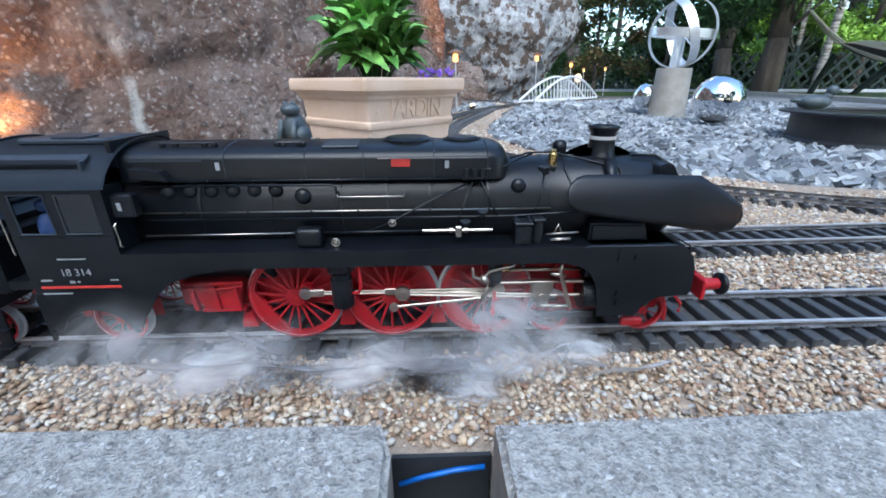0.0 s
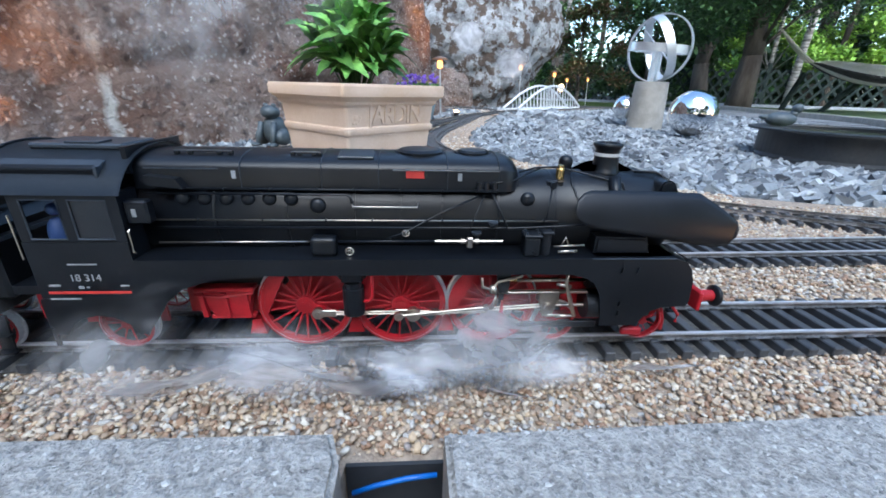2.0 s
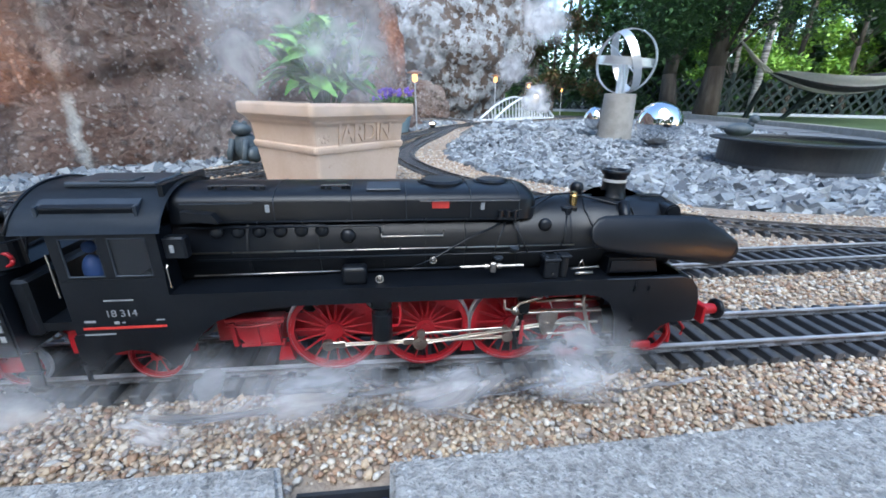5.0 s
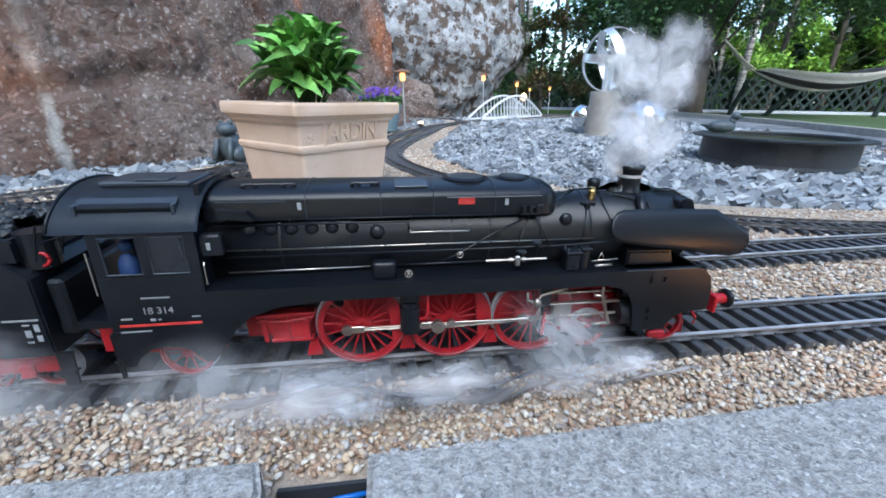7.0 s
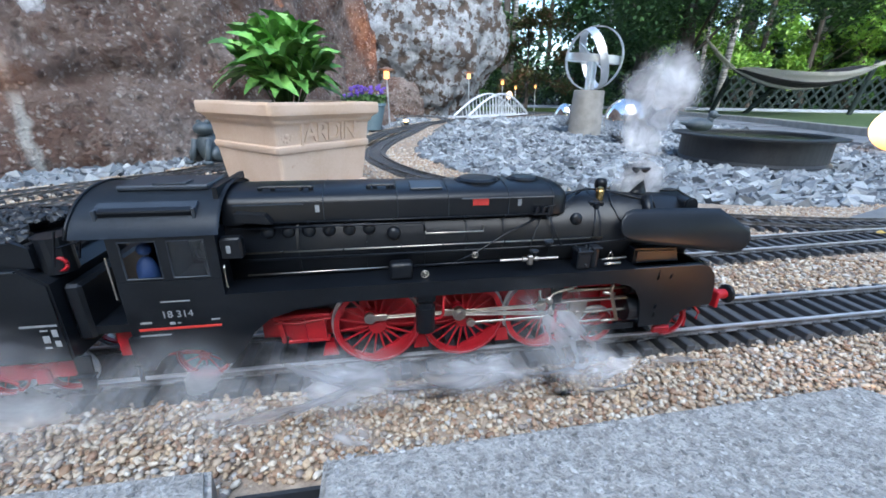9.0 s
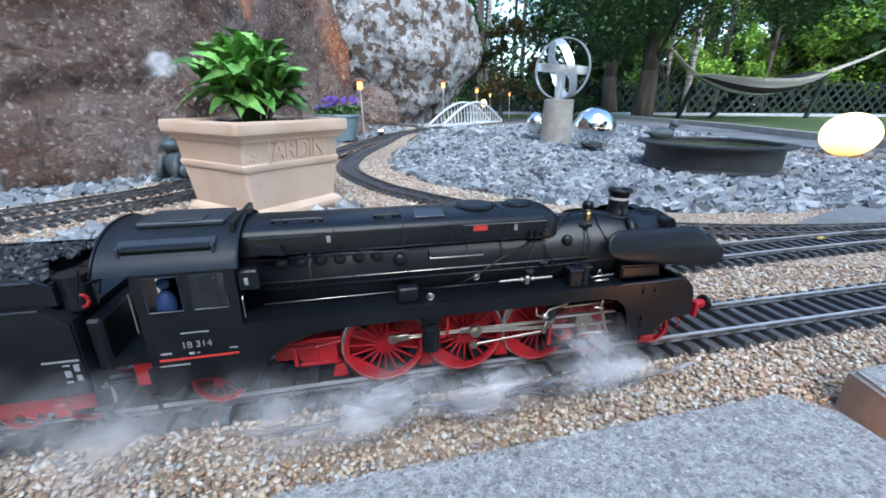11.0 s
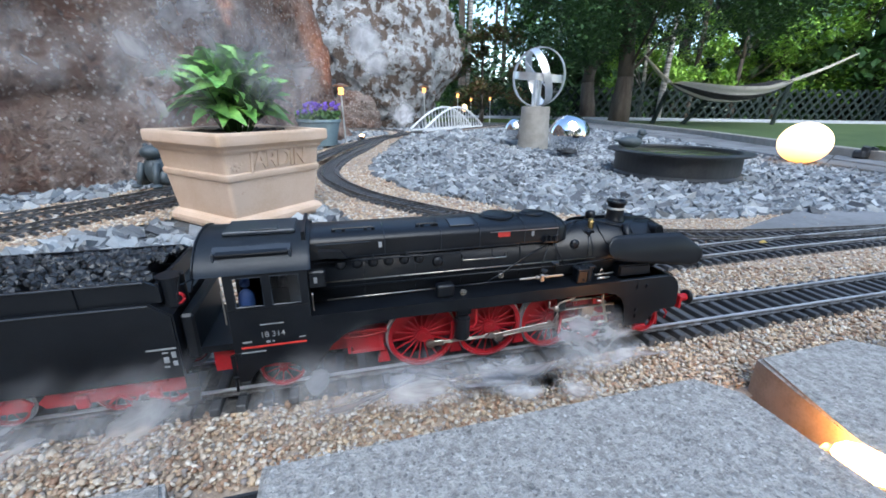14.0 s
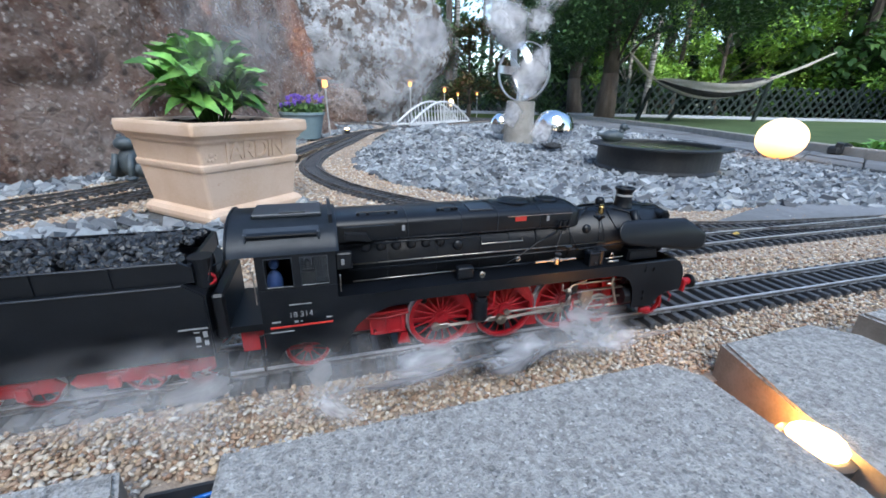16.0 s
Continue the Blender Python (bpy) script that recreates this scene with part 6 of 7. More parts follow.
def spoked(name, r, spokes, width, crank=0.0, weight=None):
    """The red centre of a wheel, axis along y, outer face at -width."""
    bm = B()
    seg = 48
    rim = [(r * 0.865, -width), (r * 0.955, -width), (r * 0.955, 0.0), (r * 0.865, 0.0)]
    rows = [[bm.verts.new((a * math.cos(6.28319 * k / seg), h, a * math.sin(6.28319 * k / seg))) for a, h in rim] for k in range(seg)]
    for i in range(seg):
        for k in range(4):
            bm.faces.new((rows[i][k], rows[i][(k + 1) % 4], rows[(i + 1) % seg][(k + 1) % 4], rows[(i + 1) % seg][k]))
    tube(bm, (0, 0.0006, 0), (0, -width - 0.0008, 0), r * 0.20, 20)
    tube(bm, (0, 0.0, 0), (0, -width - 0.0018, 0), r * 0.10, 14)
    if crank:
        tube(bm, (crank, 0, 0), (crank, -width - 0.0012, 0), r * 0.15, 16)
        box(bm, (crank / 2, -width * 0.6, 0), (crank, width, r * 0.26))
    if weight:
        a0, a1 = weight
        pts = [(r * 0.88 * math.cos(a0 + (a1 - a0) * k / 10), r * 0.88 * math.sin(a0 + (a1 - a0) * k / 10)) for k in range(11)]
        prism(bm, pts, -width + 0.0004, -0.0005)
    me = finish(bm, name, M_RED)
    bs = B()
    tube(bs, (r * 0.15, -width * 0.5, 0), (r * 0.89, -width * 0.55, 0), r * 0.034, 5, r * 0.024)
    SPOKES[me.name] = (finish(bs, "spoke", M_RED), spokes)
    return me


def tyre_mesh(r, width):
    bm = B()
    seg = 56
    prof = [(r * 0.95, -width - 0.0004), (r * 0.99, -width - 0.0004), (r, -width + 0.0004), (r, 0.0), (r + 0.0016, 0.0004), (r + 0.0016, 0.0014), (r * 0.95, 0.0014)]
    rows = [[bm.verts.new((a * math.cos(6.28319 * k / seg), h, a * math.sin(6.28319 * k / seg))) for a, h in prof] for k in range(seg)]
    for i in range(seg):
        for k in range(len(prof)):
            f = bm.faces.new((rows[i][k], rows[i][(k + 1) % len(prof)], rows[(i + 1) % seg][(k + 1) % len(prof)], rows[(i + 1) % seg][k]))
            f.material_index = 1 if k == 0 else 0
    me = finish(bm, "tyre", M_RAIL)
    me.materials.append(M_RED)
    return me


R_DRIVE, R_FRONT, R_TRAIL, CRANK, THETA = 0.0328, 0.0156, 0.0187, 0.0103, 24.0
DRIVE_X = (-0.0495, 0.0175, 0.0845)
ROLLING = []


def wheel(name, x, r, me, tyre, side):
    o = new(name, me)
    o.parent = engine
    sm, count = SPOKES[me.name]
    for k in range(count):
        sp = new("spoke", sm)
        sp.parent = o
        sp.matrix_basis = pose(0, 0, 0, 0, 360 * (k + 0.5) / count, 0)
    t = new("tyre", tyre)
    t.parent = o
    tagged(t, "bright steel tread")
    turn = pose(0, 0, 0) if side < 0 else pose(0, 0, 0, 0, 0, 180)
    ROLLING.append((o, x, side, r, turn))


_dc = spoked("driving_wheel", R_DRIVE, 19, 0.0042, CRANK, (2.4, 3.9))
_dt = tyre_mesh(R_DRIVE, 0.0042)
_fc, _ft = spoked("bogie_wheel", R_FRONT, 9, 0.0036), tyre_mesh(R_FRONT, 0.0036)
_rc, _rt = spoked("trailing_wheel", R_TRAIL, 11, 0.0036), tyre_mesh(R_TRAIL, 0.0036)
for s in (-1, 1):
    for x in DRIVE_X:
        wheel("driving_wheel", x, R_DRIVE, _dc, _dt, s)
    for x in (0.2030, 0.1330):
        wheel("bogie_wheel", x, R_FRONT, _fc, _ft, s)
    wheel("trailing_wheel", -0.1740, R_TRAIL, _rc, _rt, s)
    for x in (-0.262, -0.300, -0.372, -0.412, -0.452):
        wheel("tender_wheel", x, R_FRONT, _fc, _ft, s)
add("axle", lambda bm: [tube(bm, (x, -0.022, 0.014 + r), (x, 0.022, 0.014 + r), 0.003, 8) for x, r in [(q, R_DRIVE) for q in DRIVE_X] + [(0.203, R_FRONT), (0.133, R_FRONT), (-0.174, R_TRAIL)]], M_RED)
add("bogie_frame", lambda bm: (prism(bm, [(0.120, 0.027), (0.216, 0.027), (0.219, 0.034), (0.118, 0.034)], -0.0215, -0.0195), pipe(bm, [(0.217, -0.027, 0.040), (0.221, -0.027, 0.028), (0.222, -0.026, 0.019)], 0.0016, 6), box(bm, (0.1925, -0.034, 0.0235), (0.016, 0.004, 0.006), 0.001)), M_RED)

# rods: each starts at its pin
coupling_rod = add("coupling_rod", lambda bm: (box(bm, (0.067, 0, 0.0010), (0.132, 0.0016, 0.0009), 0.0002), box(bm, (0.067, 0, -0.0010), (0.132, 0.0016, 0.0009), 0.0002), box(bm, (0.067, 0.0004, 0), (0.132, 0.0006, 0.0022)), [tube(bm, (x, -0.0014, 0), (x, 0.0014, 0), 0.0043, 18) for x in (0, 0.067, 0.134)], [tube(bm, (x, -0.0022, 0), (x, 0.0, 0), 0.0022, 6) for x in (0, 0.067, 0.134)], [box(bm, (x, 0, 0), (0.010, 0.0022, 0.0052), 0.0004) for x in (0.0075, 0.0595)]), M_STEEL, label="bright steel coupling rod", smooth=False)
ROD_L = 0.0965
main_rod = add("connecting_rod", lambda bm: (box(bm, (ROD_L / 2, 0, 0.0011), (ROD_L, 0.0016, 0.0010), 0.0002), box(bm, (ROD_L / 2, 0, -0.0011), (ROD_L, 0.0016, 0.0010), 0.0002), box(bm, (ROD_L / 2, 0.0004, 0), (ROD_L, 0.0006, 0.0024)), tube(bm, (0, -0.0016, 0), (0, 0.0016, 0), 0.0052, 18), tube(bm, (0, -0.0030, 0), (0, 0, 0), 0.0030, 6), tube(bm, (ROD_L, -0.0014, 0), (ROD_L, 0.0014, 0), 0.0032, 14)), M_STEEL, label="bright steel connecting rod", smooth=False)
crosshead = add("crosshead", lambda bm: (box(bm, (0, 0, 0.0075), (0.0150, 0.0060, 0.0085), 0.0008), prism(bm, [(-0.0065, 0.004), (0.0065, 0.004), (0.0035, -0.008), (-0.003, -0.008)], -0.0025, 0.0025), tube(bm, (0, -0.004, 0), (0, 0.004, 0), 0.0026, 12), tube(bm, (0.004, 0, 0), (0.052, 0, 0), 0.0013, 10), box(bm, (0.010, -0.0035, -0.0065), (0.020, 0.0014, 0.0018), 0.0003)), M_STEEL, label="bright crosshead with piston rod", smooth=False)
eccentric_rod = add("eccentric_rod", lambda bm: (box(bm, (0.031, 0, 0), (0.062, 0.0012, 0.0020), 0.0003), tube(bm, (0, -0.0012, 0), (0, 0.0012, 0), 0.0032, 12), tube(bm, (0.062, -0.0012, 0), (0.062, 0.0012, 0), 0.0022, 12)), M_STEEL, label="thin bright eccentric rod", smooth=False)

# ---- cab ----


def _cabwall(s):
    def f(bm):
        y0, y1 = s * 0.0480, s * 0.0468
        # the far wall is made solid, to keep the cab dark inside
        if s > 0:
            prism(bm, [(-0.205, 0.1010), (-0.145, 0.1010), (-0.145, 0.1315), (-0.205, 0.1315)], y0, y1)
            return
        for x0, x1, z0, z1 in ((-0.205, -0.145, 0.1010, 0.1030), (-0.205, -0.1985, 0.1030, 0.1270), (-0.1785, -0.1722, 0.1030, 0.1270), (-0.1515, -0.145, 0.1030, 0.1270), (-0.205, -0.145, 0.1270, 0.1315)):
            prism(bm, [(x0, z0), (x1, z0), (x1, z1), (x0, z1)], y0, y1)
    return f


for s in (-1, 1):
    w_ = add("cab_wall", _cabwall(s), parent=engine)
    add("window_frame", lambda bm: [pipe(bm, [(x0, s * 0.0482, 0.1030), (x1, s * 0.0482, 0.1030), (x1, s * 0.0482, 0.1270), (x0, s * 0.0482, 0.1270), (x0, s * 0.0482, 0.1030)], 0.0006, 4) for x0, x1 in ((-0.1985, -0.1785), (-0.1722, -0.1515))], M_ROOF, w_)
    g_ = add("window_pane", lambda bm: box(bm, (-0.16185, s * 0.0474, 0.1150), (0.0205, 0.0005, 0.0240)), M_GLASS, w_, "clear cab window pane")
    g_.visible_shadow = False
    add("cab_handrail", lambda bm: pipe(bm, [(-0.1425, s * 0.0475, 0.094), (-0.1425, s * 0.0490, 0.095), (-0.1425, s * 0.0490, 0.108), (-0.1425, s * 0.0475, 0.109)], 0.0006, 5), M_STEEL, w_)
for s in (-1, 1):
    add("entry_handrail", lambda bm: pipe(bm, [(-0.207, s * 0.0485, 0.090), (-0.207, s * 0.0485, 0.118)], 0.0006, 5), M_STEEL)
add("cab_front", lambda bm: (prism(bm, [(-0.148, 0.060), (-0.145, 0.060), (-0.145, 0.131), (-0.148, 0.131)], -0.0468, -0.030), prism(bm, [(-0.148, 0.060), (-0.145, 0.060), (-0.145, 0.131), (-0.148, 0.131)], 0.030, 0.0468), box(bm, (-0.1465, 0, 0.147), (0.003, 0.06, 0.016))))
# panel added to block the bright view out of the open rear
add("rear_view_blind", lambda bm: prism(bm, [(-0.2045, 0.060), (-0.2015, 0.060), (-0.2015, 0.1300), (-0.2045, 0.1300)], -0.014, 0.0465))
add("backhead", lambda bm: (tube(bm, (-0.162, 0, BZ), (-0.146, 0, BZ), 0.030, 30), box(bm, (-0.172, 0, 0.072), (0.062, 0.090, 0.006)), box(bm, (-0.168, -0.012, 0.108), (0.006, 0.012, 0.010), 0.002)))
add("cab_lookout", lambda bm: box(bm, (-0.1385, -0.0405, 0.1185), (0.0135, 0.008, 0.0145), 0.0012))
add("tag", lambda bm: box(bm, (-0.1395, -0.0449, 0.1185), (0.0026, 0.0006, 0.0050), 0.0002), M_TAG, label="small white tag")


def _roof(bm):
    arc = []
    for k in range(21):
        u = -1 + 2 * k / 20
        y = 0.0494 * u
        z = 0.1300 + 0.0240 * (1 - abs(u) ** 2.3) ** 0.78
        arc.append((y, z))
    rows = [[bm.verts.new((x, y, z)) for y, z in arc] for x in (-0.2245, -0.2225, -0.1440, -0.1420)]
    for a, b in zip(rows, rows[1:]):
        for i in range(20):
            bm.faces.new((a[i], a[i + 1], b[i + 1], b[i]))
    bmesh.ops.solidify(bm, geom=bm.faces[:], thickness=0.0012)
roof = add("cab_roof", _roof, M_ROOF, label="curved cab roof, its grey lightened for sky sheen", smooth=True)


def _rooflip(bm):
    pts = []
    for k in range(21):
        u = -1 + 2 * k / 20
        pts.append((-0.2242, 0.0494 * u, 0.1306 + 0.0240 * (1 - abs(u) ** 2.3) ** 0.78))
    pipe(bm, pts, 0.0010, 6)
add("roof_lip", _rooflip, M_BLACK, roof, smooth=True)
add("roof_vent", lambda bm: (box(bm, (-0.1835, -0.0385, 0.1415), (0.052, 0.0050, 0.0075), 0.0008, Euler((radians(24), 0, 0)).to_matrix())), M_BLACK, roof)
add("vent_frame", lambda bm: (box(bm, (-0.1835, -0.0368, 0.1458), (0.056, 0.0075, 0.0012), 0.0003, Euler((radians(30), 0, 0)).to_matrix()), box(bm, (-0.2105, -0.0397, 0.1408), (0.002, 0.006, 0.009), 0.0004), box(bm, (-0.1565, -0.0397, 0.1408), (0.002, 0.006, 0.009), 0.0004)), M_ROOF, roof)
add("roof_hatch", lambda bm: (box(bm, (-0.180, -0.003, 0.1535), (0.054, 0.036, 0.0036), 0.001), box(bm, (-0.176, -0.014, 0.1560), (0.020, 0.013, 0.0012), 0.0003)), M_ROOF, roof)

# markings on the cab side
MARK_Y = -0.0488


def marks(name, spots, material=M_WHITE, label="", parent=None):
    def f(bm):
        for x, z, w, h in spots:
            box(bm, (x, MARK_Y, z), (w, 0.0004, h))
    add(name, f, material, parent, label)


marks("marking", [(-0.1750, 0.0868, 0.0170, 0.0008)], label="thin white lettering line")
tx = bpy.data.curves.new("running_number", "FONT")
tx.body, tx.size, tx.extrude, tx.align_x = "18 314", 0.0068, 0.0001, "CENTER"
tx.materials.append(M_WHITE)
t_ob = new("running_number", tx)
t_ob.parent = engine
t_ob.matrix_basis = pose(-0.1755, MARK_Y, 0.0755, 90, 0, 0)
tagged(t_ob, "white painted running number")
marks("marking", [(-0.1795, 0.0712, 0.0030, 0.0018), (-0.1755, 0.0712, 0.0018, 0.0010), (-0.1948, 0.0725, 0.0066, 0.0013), (-0.1910, 0.0632, 0.0180, 0.0010), (-0.1535, 0.0722, 0.0050, 0.0009)], label="small white lettering lines")
marks("marking", [(-0.1752, 0.0676, 0.0490, 0.0016)], M_REDMARK, "red line on the cab side")
add("cab_step", lambda bm: (box(bm, (-0.2045, -0.0455, 0.0405), (0.010, 0.006, 0.0012)), prism(bm, [(-0.2095, 0.026), (-0.2075, 0.026), (-0.2060, 0.060), (-0.2095, 0.060)], -0.046, -0.044), box(bm, (-0.203, -0.0490, 0.0625), (0.0050, 0.0008, 0.0022))), M_BLACK)
add("trailing_frame", lambda bm: (prism(bm, [(-0.206, 0.030), (-0.150, 0.030), (-0.150, 0.044), (-0.206, 0.044)], -0.022, -0.020), prism(bm, [(-0.226, 0.038), (-0.207, 0.038), (-0.207, 0.058), (-0.226, 0.058)], -0.030, -0.028)), M_RED)


def _figure(bm):
    ball(bm, (-0.1935, -0.034, 0.1015), 0.0075, 3, (0.85, 0.75, 1.5))
    ball(bm, (-0.1930, -0.034, 0.1175), 0.0042, 2)
add("driver_figure", _figure, M_FIGURE, label="small blue toy figure in the cab", smooth=True)

# ---- tender ----
add("tender_tank", lambda bm: prism(bm, [(-0.490, 0.0480), (-0.2420, 0.0480), (-0.2420, 0.1020), (-0.2550, 0.1120), (-0.490, 0.1120)], -0.0478, 0.0478, 0.0012), smooth=False)


def _bunker(s):
    return lambda bm: prism(bm, [(-0.482, 0.1120), (-0.2480, 0.1120), (-0.2480, 0.1240), (-0.2560, 0.1285), (-0.482, 0.1285)], s * 0.0440, s * 0.0415)


for s in (-1, 1):
    add("bunker_side", _bunker(s))
add("bunker_front", lambda bm: box(bm, (-0.2500, 0, 0.1190), (0.003, 0.084, 0.014)))
for x in (-0.300, -0.345, -0.390, -0.435):
    add("tender_rib", lambda bm: box(bm, (x, -0.0446, 0.120), (0.002, 0.0014, 0.0155)))
add("tender_beading", lambda bm: (pipe(bm, [(-0.489, -0.0482, 0.1115), (-0.256, -0.0482, 0.1115)], 0.0008, 6), pipe(bm, [(-0.482, -0.0446, 0.1285), (-0.257, -0.0446, 0.1285)], 0.0008, 6)), M_ROOF)
add("filler_tank", lambda bm: tube(bm, (-0.2445, -0.030, 0.105), (-0.2445, -0.030, 0.128), 0.0095, 20))
add("tender_front", lambda bm: box(bm, (-0.236, 0, 0.078), (0.010, 0.080, 0.040), 0.002))
add("fall_plate", lambda bm: box(bm, (-0.228, 0, 0.064), (0.044, 0.076, 0.006)))
add("ladder", lambda bm: (pipe(bm, [(-0.2385, -0.043, 0.112), (-0.2325, -0.043, 0.134)], 0.0007, 5), pipe(bm, [(-0.2325, -0.030, 0.112), (-0.2265, -0.030, 0.134)], 0.0007, 5), pipe(bm, [(-0.2355, -0.043, 0.123), (-0.2295, -0.030, 0.123)], 0.0006, 5)), smooth=False)
add("brake_wheel", lambda bm: (pipe(bm, [(-0.2395 + 0.0042 * math.cos(k * 0.524), -0.0370, 0.1112 + 0.0042 * math.sin(k * 0.524)) for k in range(13)], 0.0012, 6), pipe(bm, [(-0.2485, -0.036, 0.1105), (-0.2395, -0.0370, 0.1112)], 0.0011, 6)), M_RED, label="small red handwheel", smooth=True)
marks("marking", [(-0.2540, 0.0755, 0.0200, 0.0013), (-0.2520, 0.0722, 0.0040, 0.0010), (-0.2465, 0.0700, 0.0030, 0.0050), (-0.2520, 0.0660, 0.0035, 0.0050), (-0.2465, 0.0625, 0.0030, 0.0042), (-0.2525, 0.0600, 0.0036, 0.0012)], label="white tender data lettering drawn as bars")
add("cab_steps", lambda bm: (prism(bm, [(-0.2440, 0.022), (-0.2360, 0.022), (-0.2340, 0.050), (-0.2440, 0.050)], -0.0465, -0.0450), box(bm, (-0.2395, -0.0475, 0.0235), (0.012, 0.006, 0.0012)), box(bm, (-0.2395, -0.0475, 0.036), (0.012, 0.006, 0.0012))), M_BLACK)


def _bogie(x0, x1):
    def f(bm):
        prism(bm, [(x0, 0.0305), (x1, 0.0305), (x1 + 0.004, 0.036), (x1 - 0.004, 0.0445), (x0 + 0.004, 0.0445), (x0 - 0.004, 0.036)], -0.0385, -0.0365, 0.0005)
        n = max(2, round((x1 - x0) / 0.04))
        for k in range(n):
            x = x0 + (x1 - x0) * (k + 0.5) / n
            box(bm, (x, -0.0395, 0.0330), (0.009, 0.004, 0.011), 0.0012)
            box(bm, (x, -0.0398, 0.0425), (0.022, 0.0032, 0.0030), 0.0008)
        for k in range(n - 1):
            x = x0 + (x1 - x0) * (k + 1) / n
            pipe(bm, [(x - 0.008, -0.0392, 0.028), (x, -0.0392, 0.0345), (x + 0.008, -0.0392, 0.028)], 0.0012, 5)
    return f


add("tender_frame", _bogie(-0.342, -0.245), M_RED, label="red tender bogie frame")
add("tender_frame", _bogie(-0.487, -0.352), M_RED, label="red tender bogie frame")
r2 = np.random.default_rng(33)
nC = 1500
bvC, bfC = shape_of(1)
pc = np.stack([r2.uniform(-0.478, -0.256, nC), r2.uniform(-0.040, 0.040, nC), np.zeros(nC)], 1)
pc[:, 2] = 0.1235 + 0.006 * np.cos(pc[:, 1] / 0.028) + 0.0015 * r2.random(nC)
szC = np.stack([r2.uniform(0.0018, 0.0042, nC)] * 3, 1) * r2.uniform(0.6, 1.2, (nC, 3))
coal = scatter("coal_load", pc, (bvC, bfC), szC, M_COAL, 0.2, 1.5, False)
coal.parent = engine
tagged(coal, "heaped black coal")


# ---- steam ----
def steam_material(name, strength, scale, warp, lo, hi, core=0.0):
    """White vapour: thins out softly from each piece's middle, its outline drawn out and broken up by noise."""
    m = bpy.data.materials.new(name)
    m.use_nodes = True
    N, L = m.node_tree.nodes, m.node_tree.links
    N.remove(N["Principled BSDF"])
    out = N["Material Output"]
    tc = N.new("ShaderNodeTexCoord")
    inf = N.new("ShaderNodeObjectInfo")
    off = N.new("ShaderNodeVectorMath"); off.operation = "MULTIPLY_ADD"
    L.new(inf.outputs["Random"], off.inputs[0])
    off.inputs[1].default_value = (37, 23, 51)
    L.new(tc.outputs["Object"], off.inputs[2])

    def cloud(sc, detail, rough, bend):
        n = N.new("ShaderNodeTexNoise")
        for k, v in (("Scale", sc), ("Detail", detail), ("Roughness", rough), ("Distortion", bend)):
            n.inputs[k].default_value = v
        L.new(off.outputs[0], n.inputs["Vector"])
        return n

    # the distance from the middle, warped
    cen = N.new("ShaderNodeVectorMath"); cen.operation = "SUBTRACT"
    L.new(cloud(scale, 6, 0.6, 0.3).outputs["Color"], cen.inputs[0]); cen.inputs[1].default_value = (0.5, 0.5, 0.5)
    wv = N.new("ShaderNodeVectorMath"); wv.operation = "MULTIPLY_ADD"
    L.new(cen.outputs[0], wv.inputs[0]); wv.inputs[1].default_value = (warp, 0, warp)
    L.new(tc.outputs["Object"], wv.inputs[2])
    flat = N.new("ShaderNodeVectorMath"); flat.operation = "MULTIPLY"
    L.new(wv.outputs[0], flat.inputs[0]); flat.inputs[1].default_value = (1, 0, 1)
    ln = N.new("ShaderNodeVectorMath"); ln.operation = "LENGTH"
    L.new(flat.outputs[0], ln.inputs[0])
    fall = N.new("ShaderNodeMapRange"); fall.interpolation_type = "SMOOTHSTEP"
    for i, v in enumerate((core, 0.70, 1.0, 0.0)):
        fall.inputs[i + 1].default_value = v
    L.new(ln.outputs["Value"], fall.inputs[0])
    # nothing is left at the sheet's own edge
    l2 = N.new("ShaderNodeVectorMath"); l2.operation = "LENGTH"
    L.new(tc.outputs["Object"], l2.inputs[0])
    rim = N.new("ShaderNodeMapRange"); rim.interpolation_type = "SMOOTHSTEP"
    for i, v in enumerate((0.68, 0.94, 1.0, 0.0)):
        rim.inputs[i + 1].default_value = v
    L.new(l2.outputs["Value"], rim.inputs[0])
    rg = N.new("ShaderNodeMapRange")
    for i, v in enumerate((0.32, 0.66, lo, hi)):
        rg.inputs[i + 1].default_value = v
    L.new(cloud(scale * 1.6, 7, 0.55, 0.8).outputs[0], rg.inputs[0])
    prev = None
    for src in (fall.outputs[0], rim.outputs[0], rg.outputs[0]):
        if prev is None:
            prev = src
            continue
        mu = N.new("ShaderNodeMath"); mu.operation = "MULTIPLY"
        L.new(prev, mu.inputs[0]); L.new(src, mu.inputs[1])
        prev = mu.outputs[0]
    st = N.new("ShaderNodeMath"); st.operation = "MULTIPLY"; st.use_clamp = True
    L.new(prev, st.inputs[0]); st.inputs[1].default_value = strength
    df, tl, tr = N.new("ShaderNodeBsdfDiffuse"), N.new("ShaderNodeBsdfTranslucent"), N.new("ShaderNodeBsdfTransparent")
    df.inputs[0].default_value = tl.inputs[0].default_value = (0.74, 0.75, 0.78, 1)
    ad = N.new("ShaderNodeMixShader"); ad.inputs[0].default_value = 0.35
    L.new(df.outputs[0], ad.inputs[1]); L.new(tl.outputs[0], ad.inputs[2])
    mx = N.new("ShaderNodeMixShader")
    L.new(st.outputs[0], mx.inputs[0]); L.new(tr.outputs[0], mx.inputs[1]); L.new(ad.outputs[0], mx.inputs[2])
    L.new(mx.outputs[0], out.inputs[0])
    return m


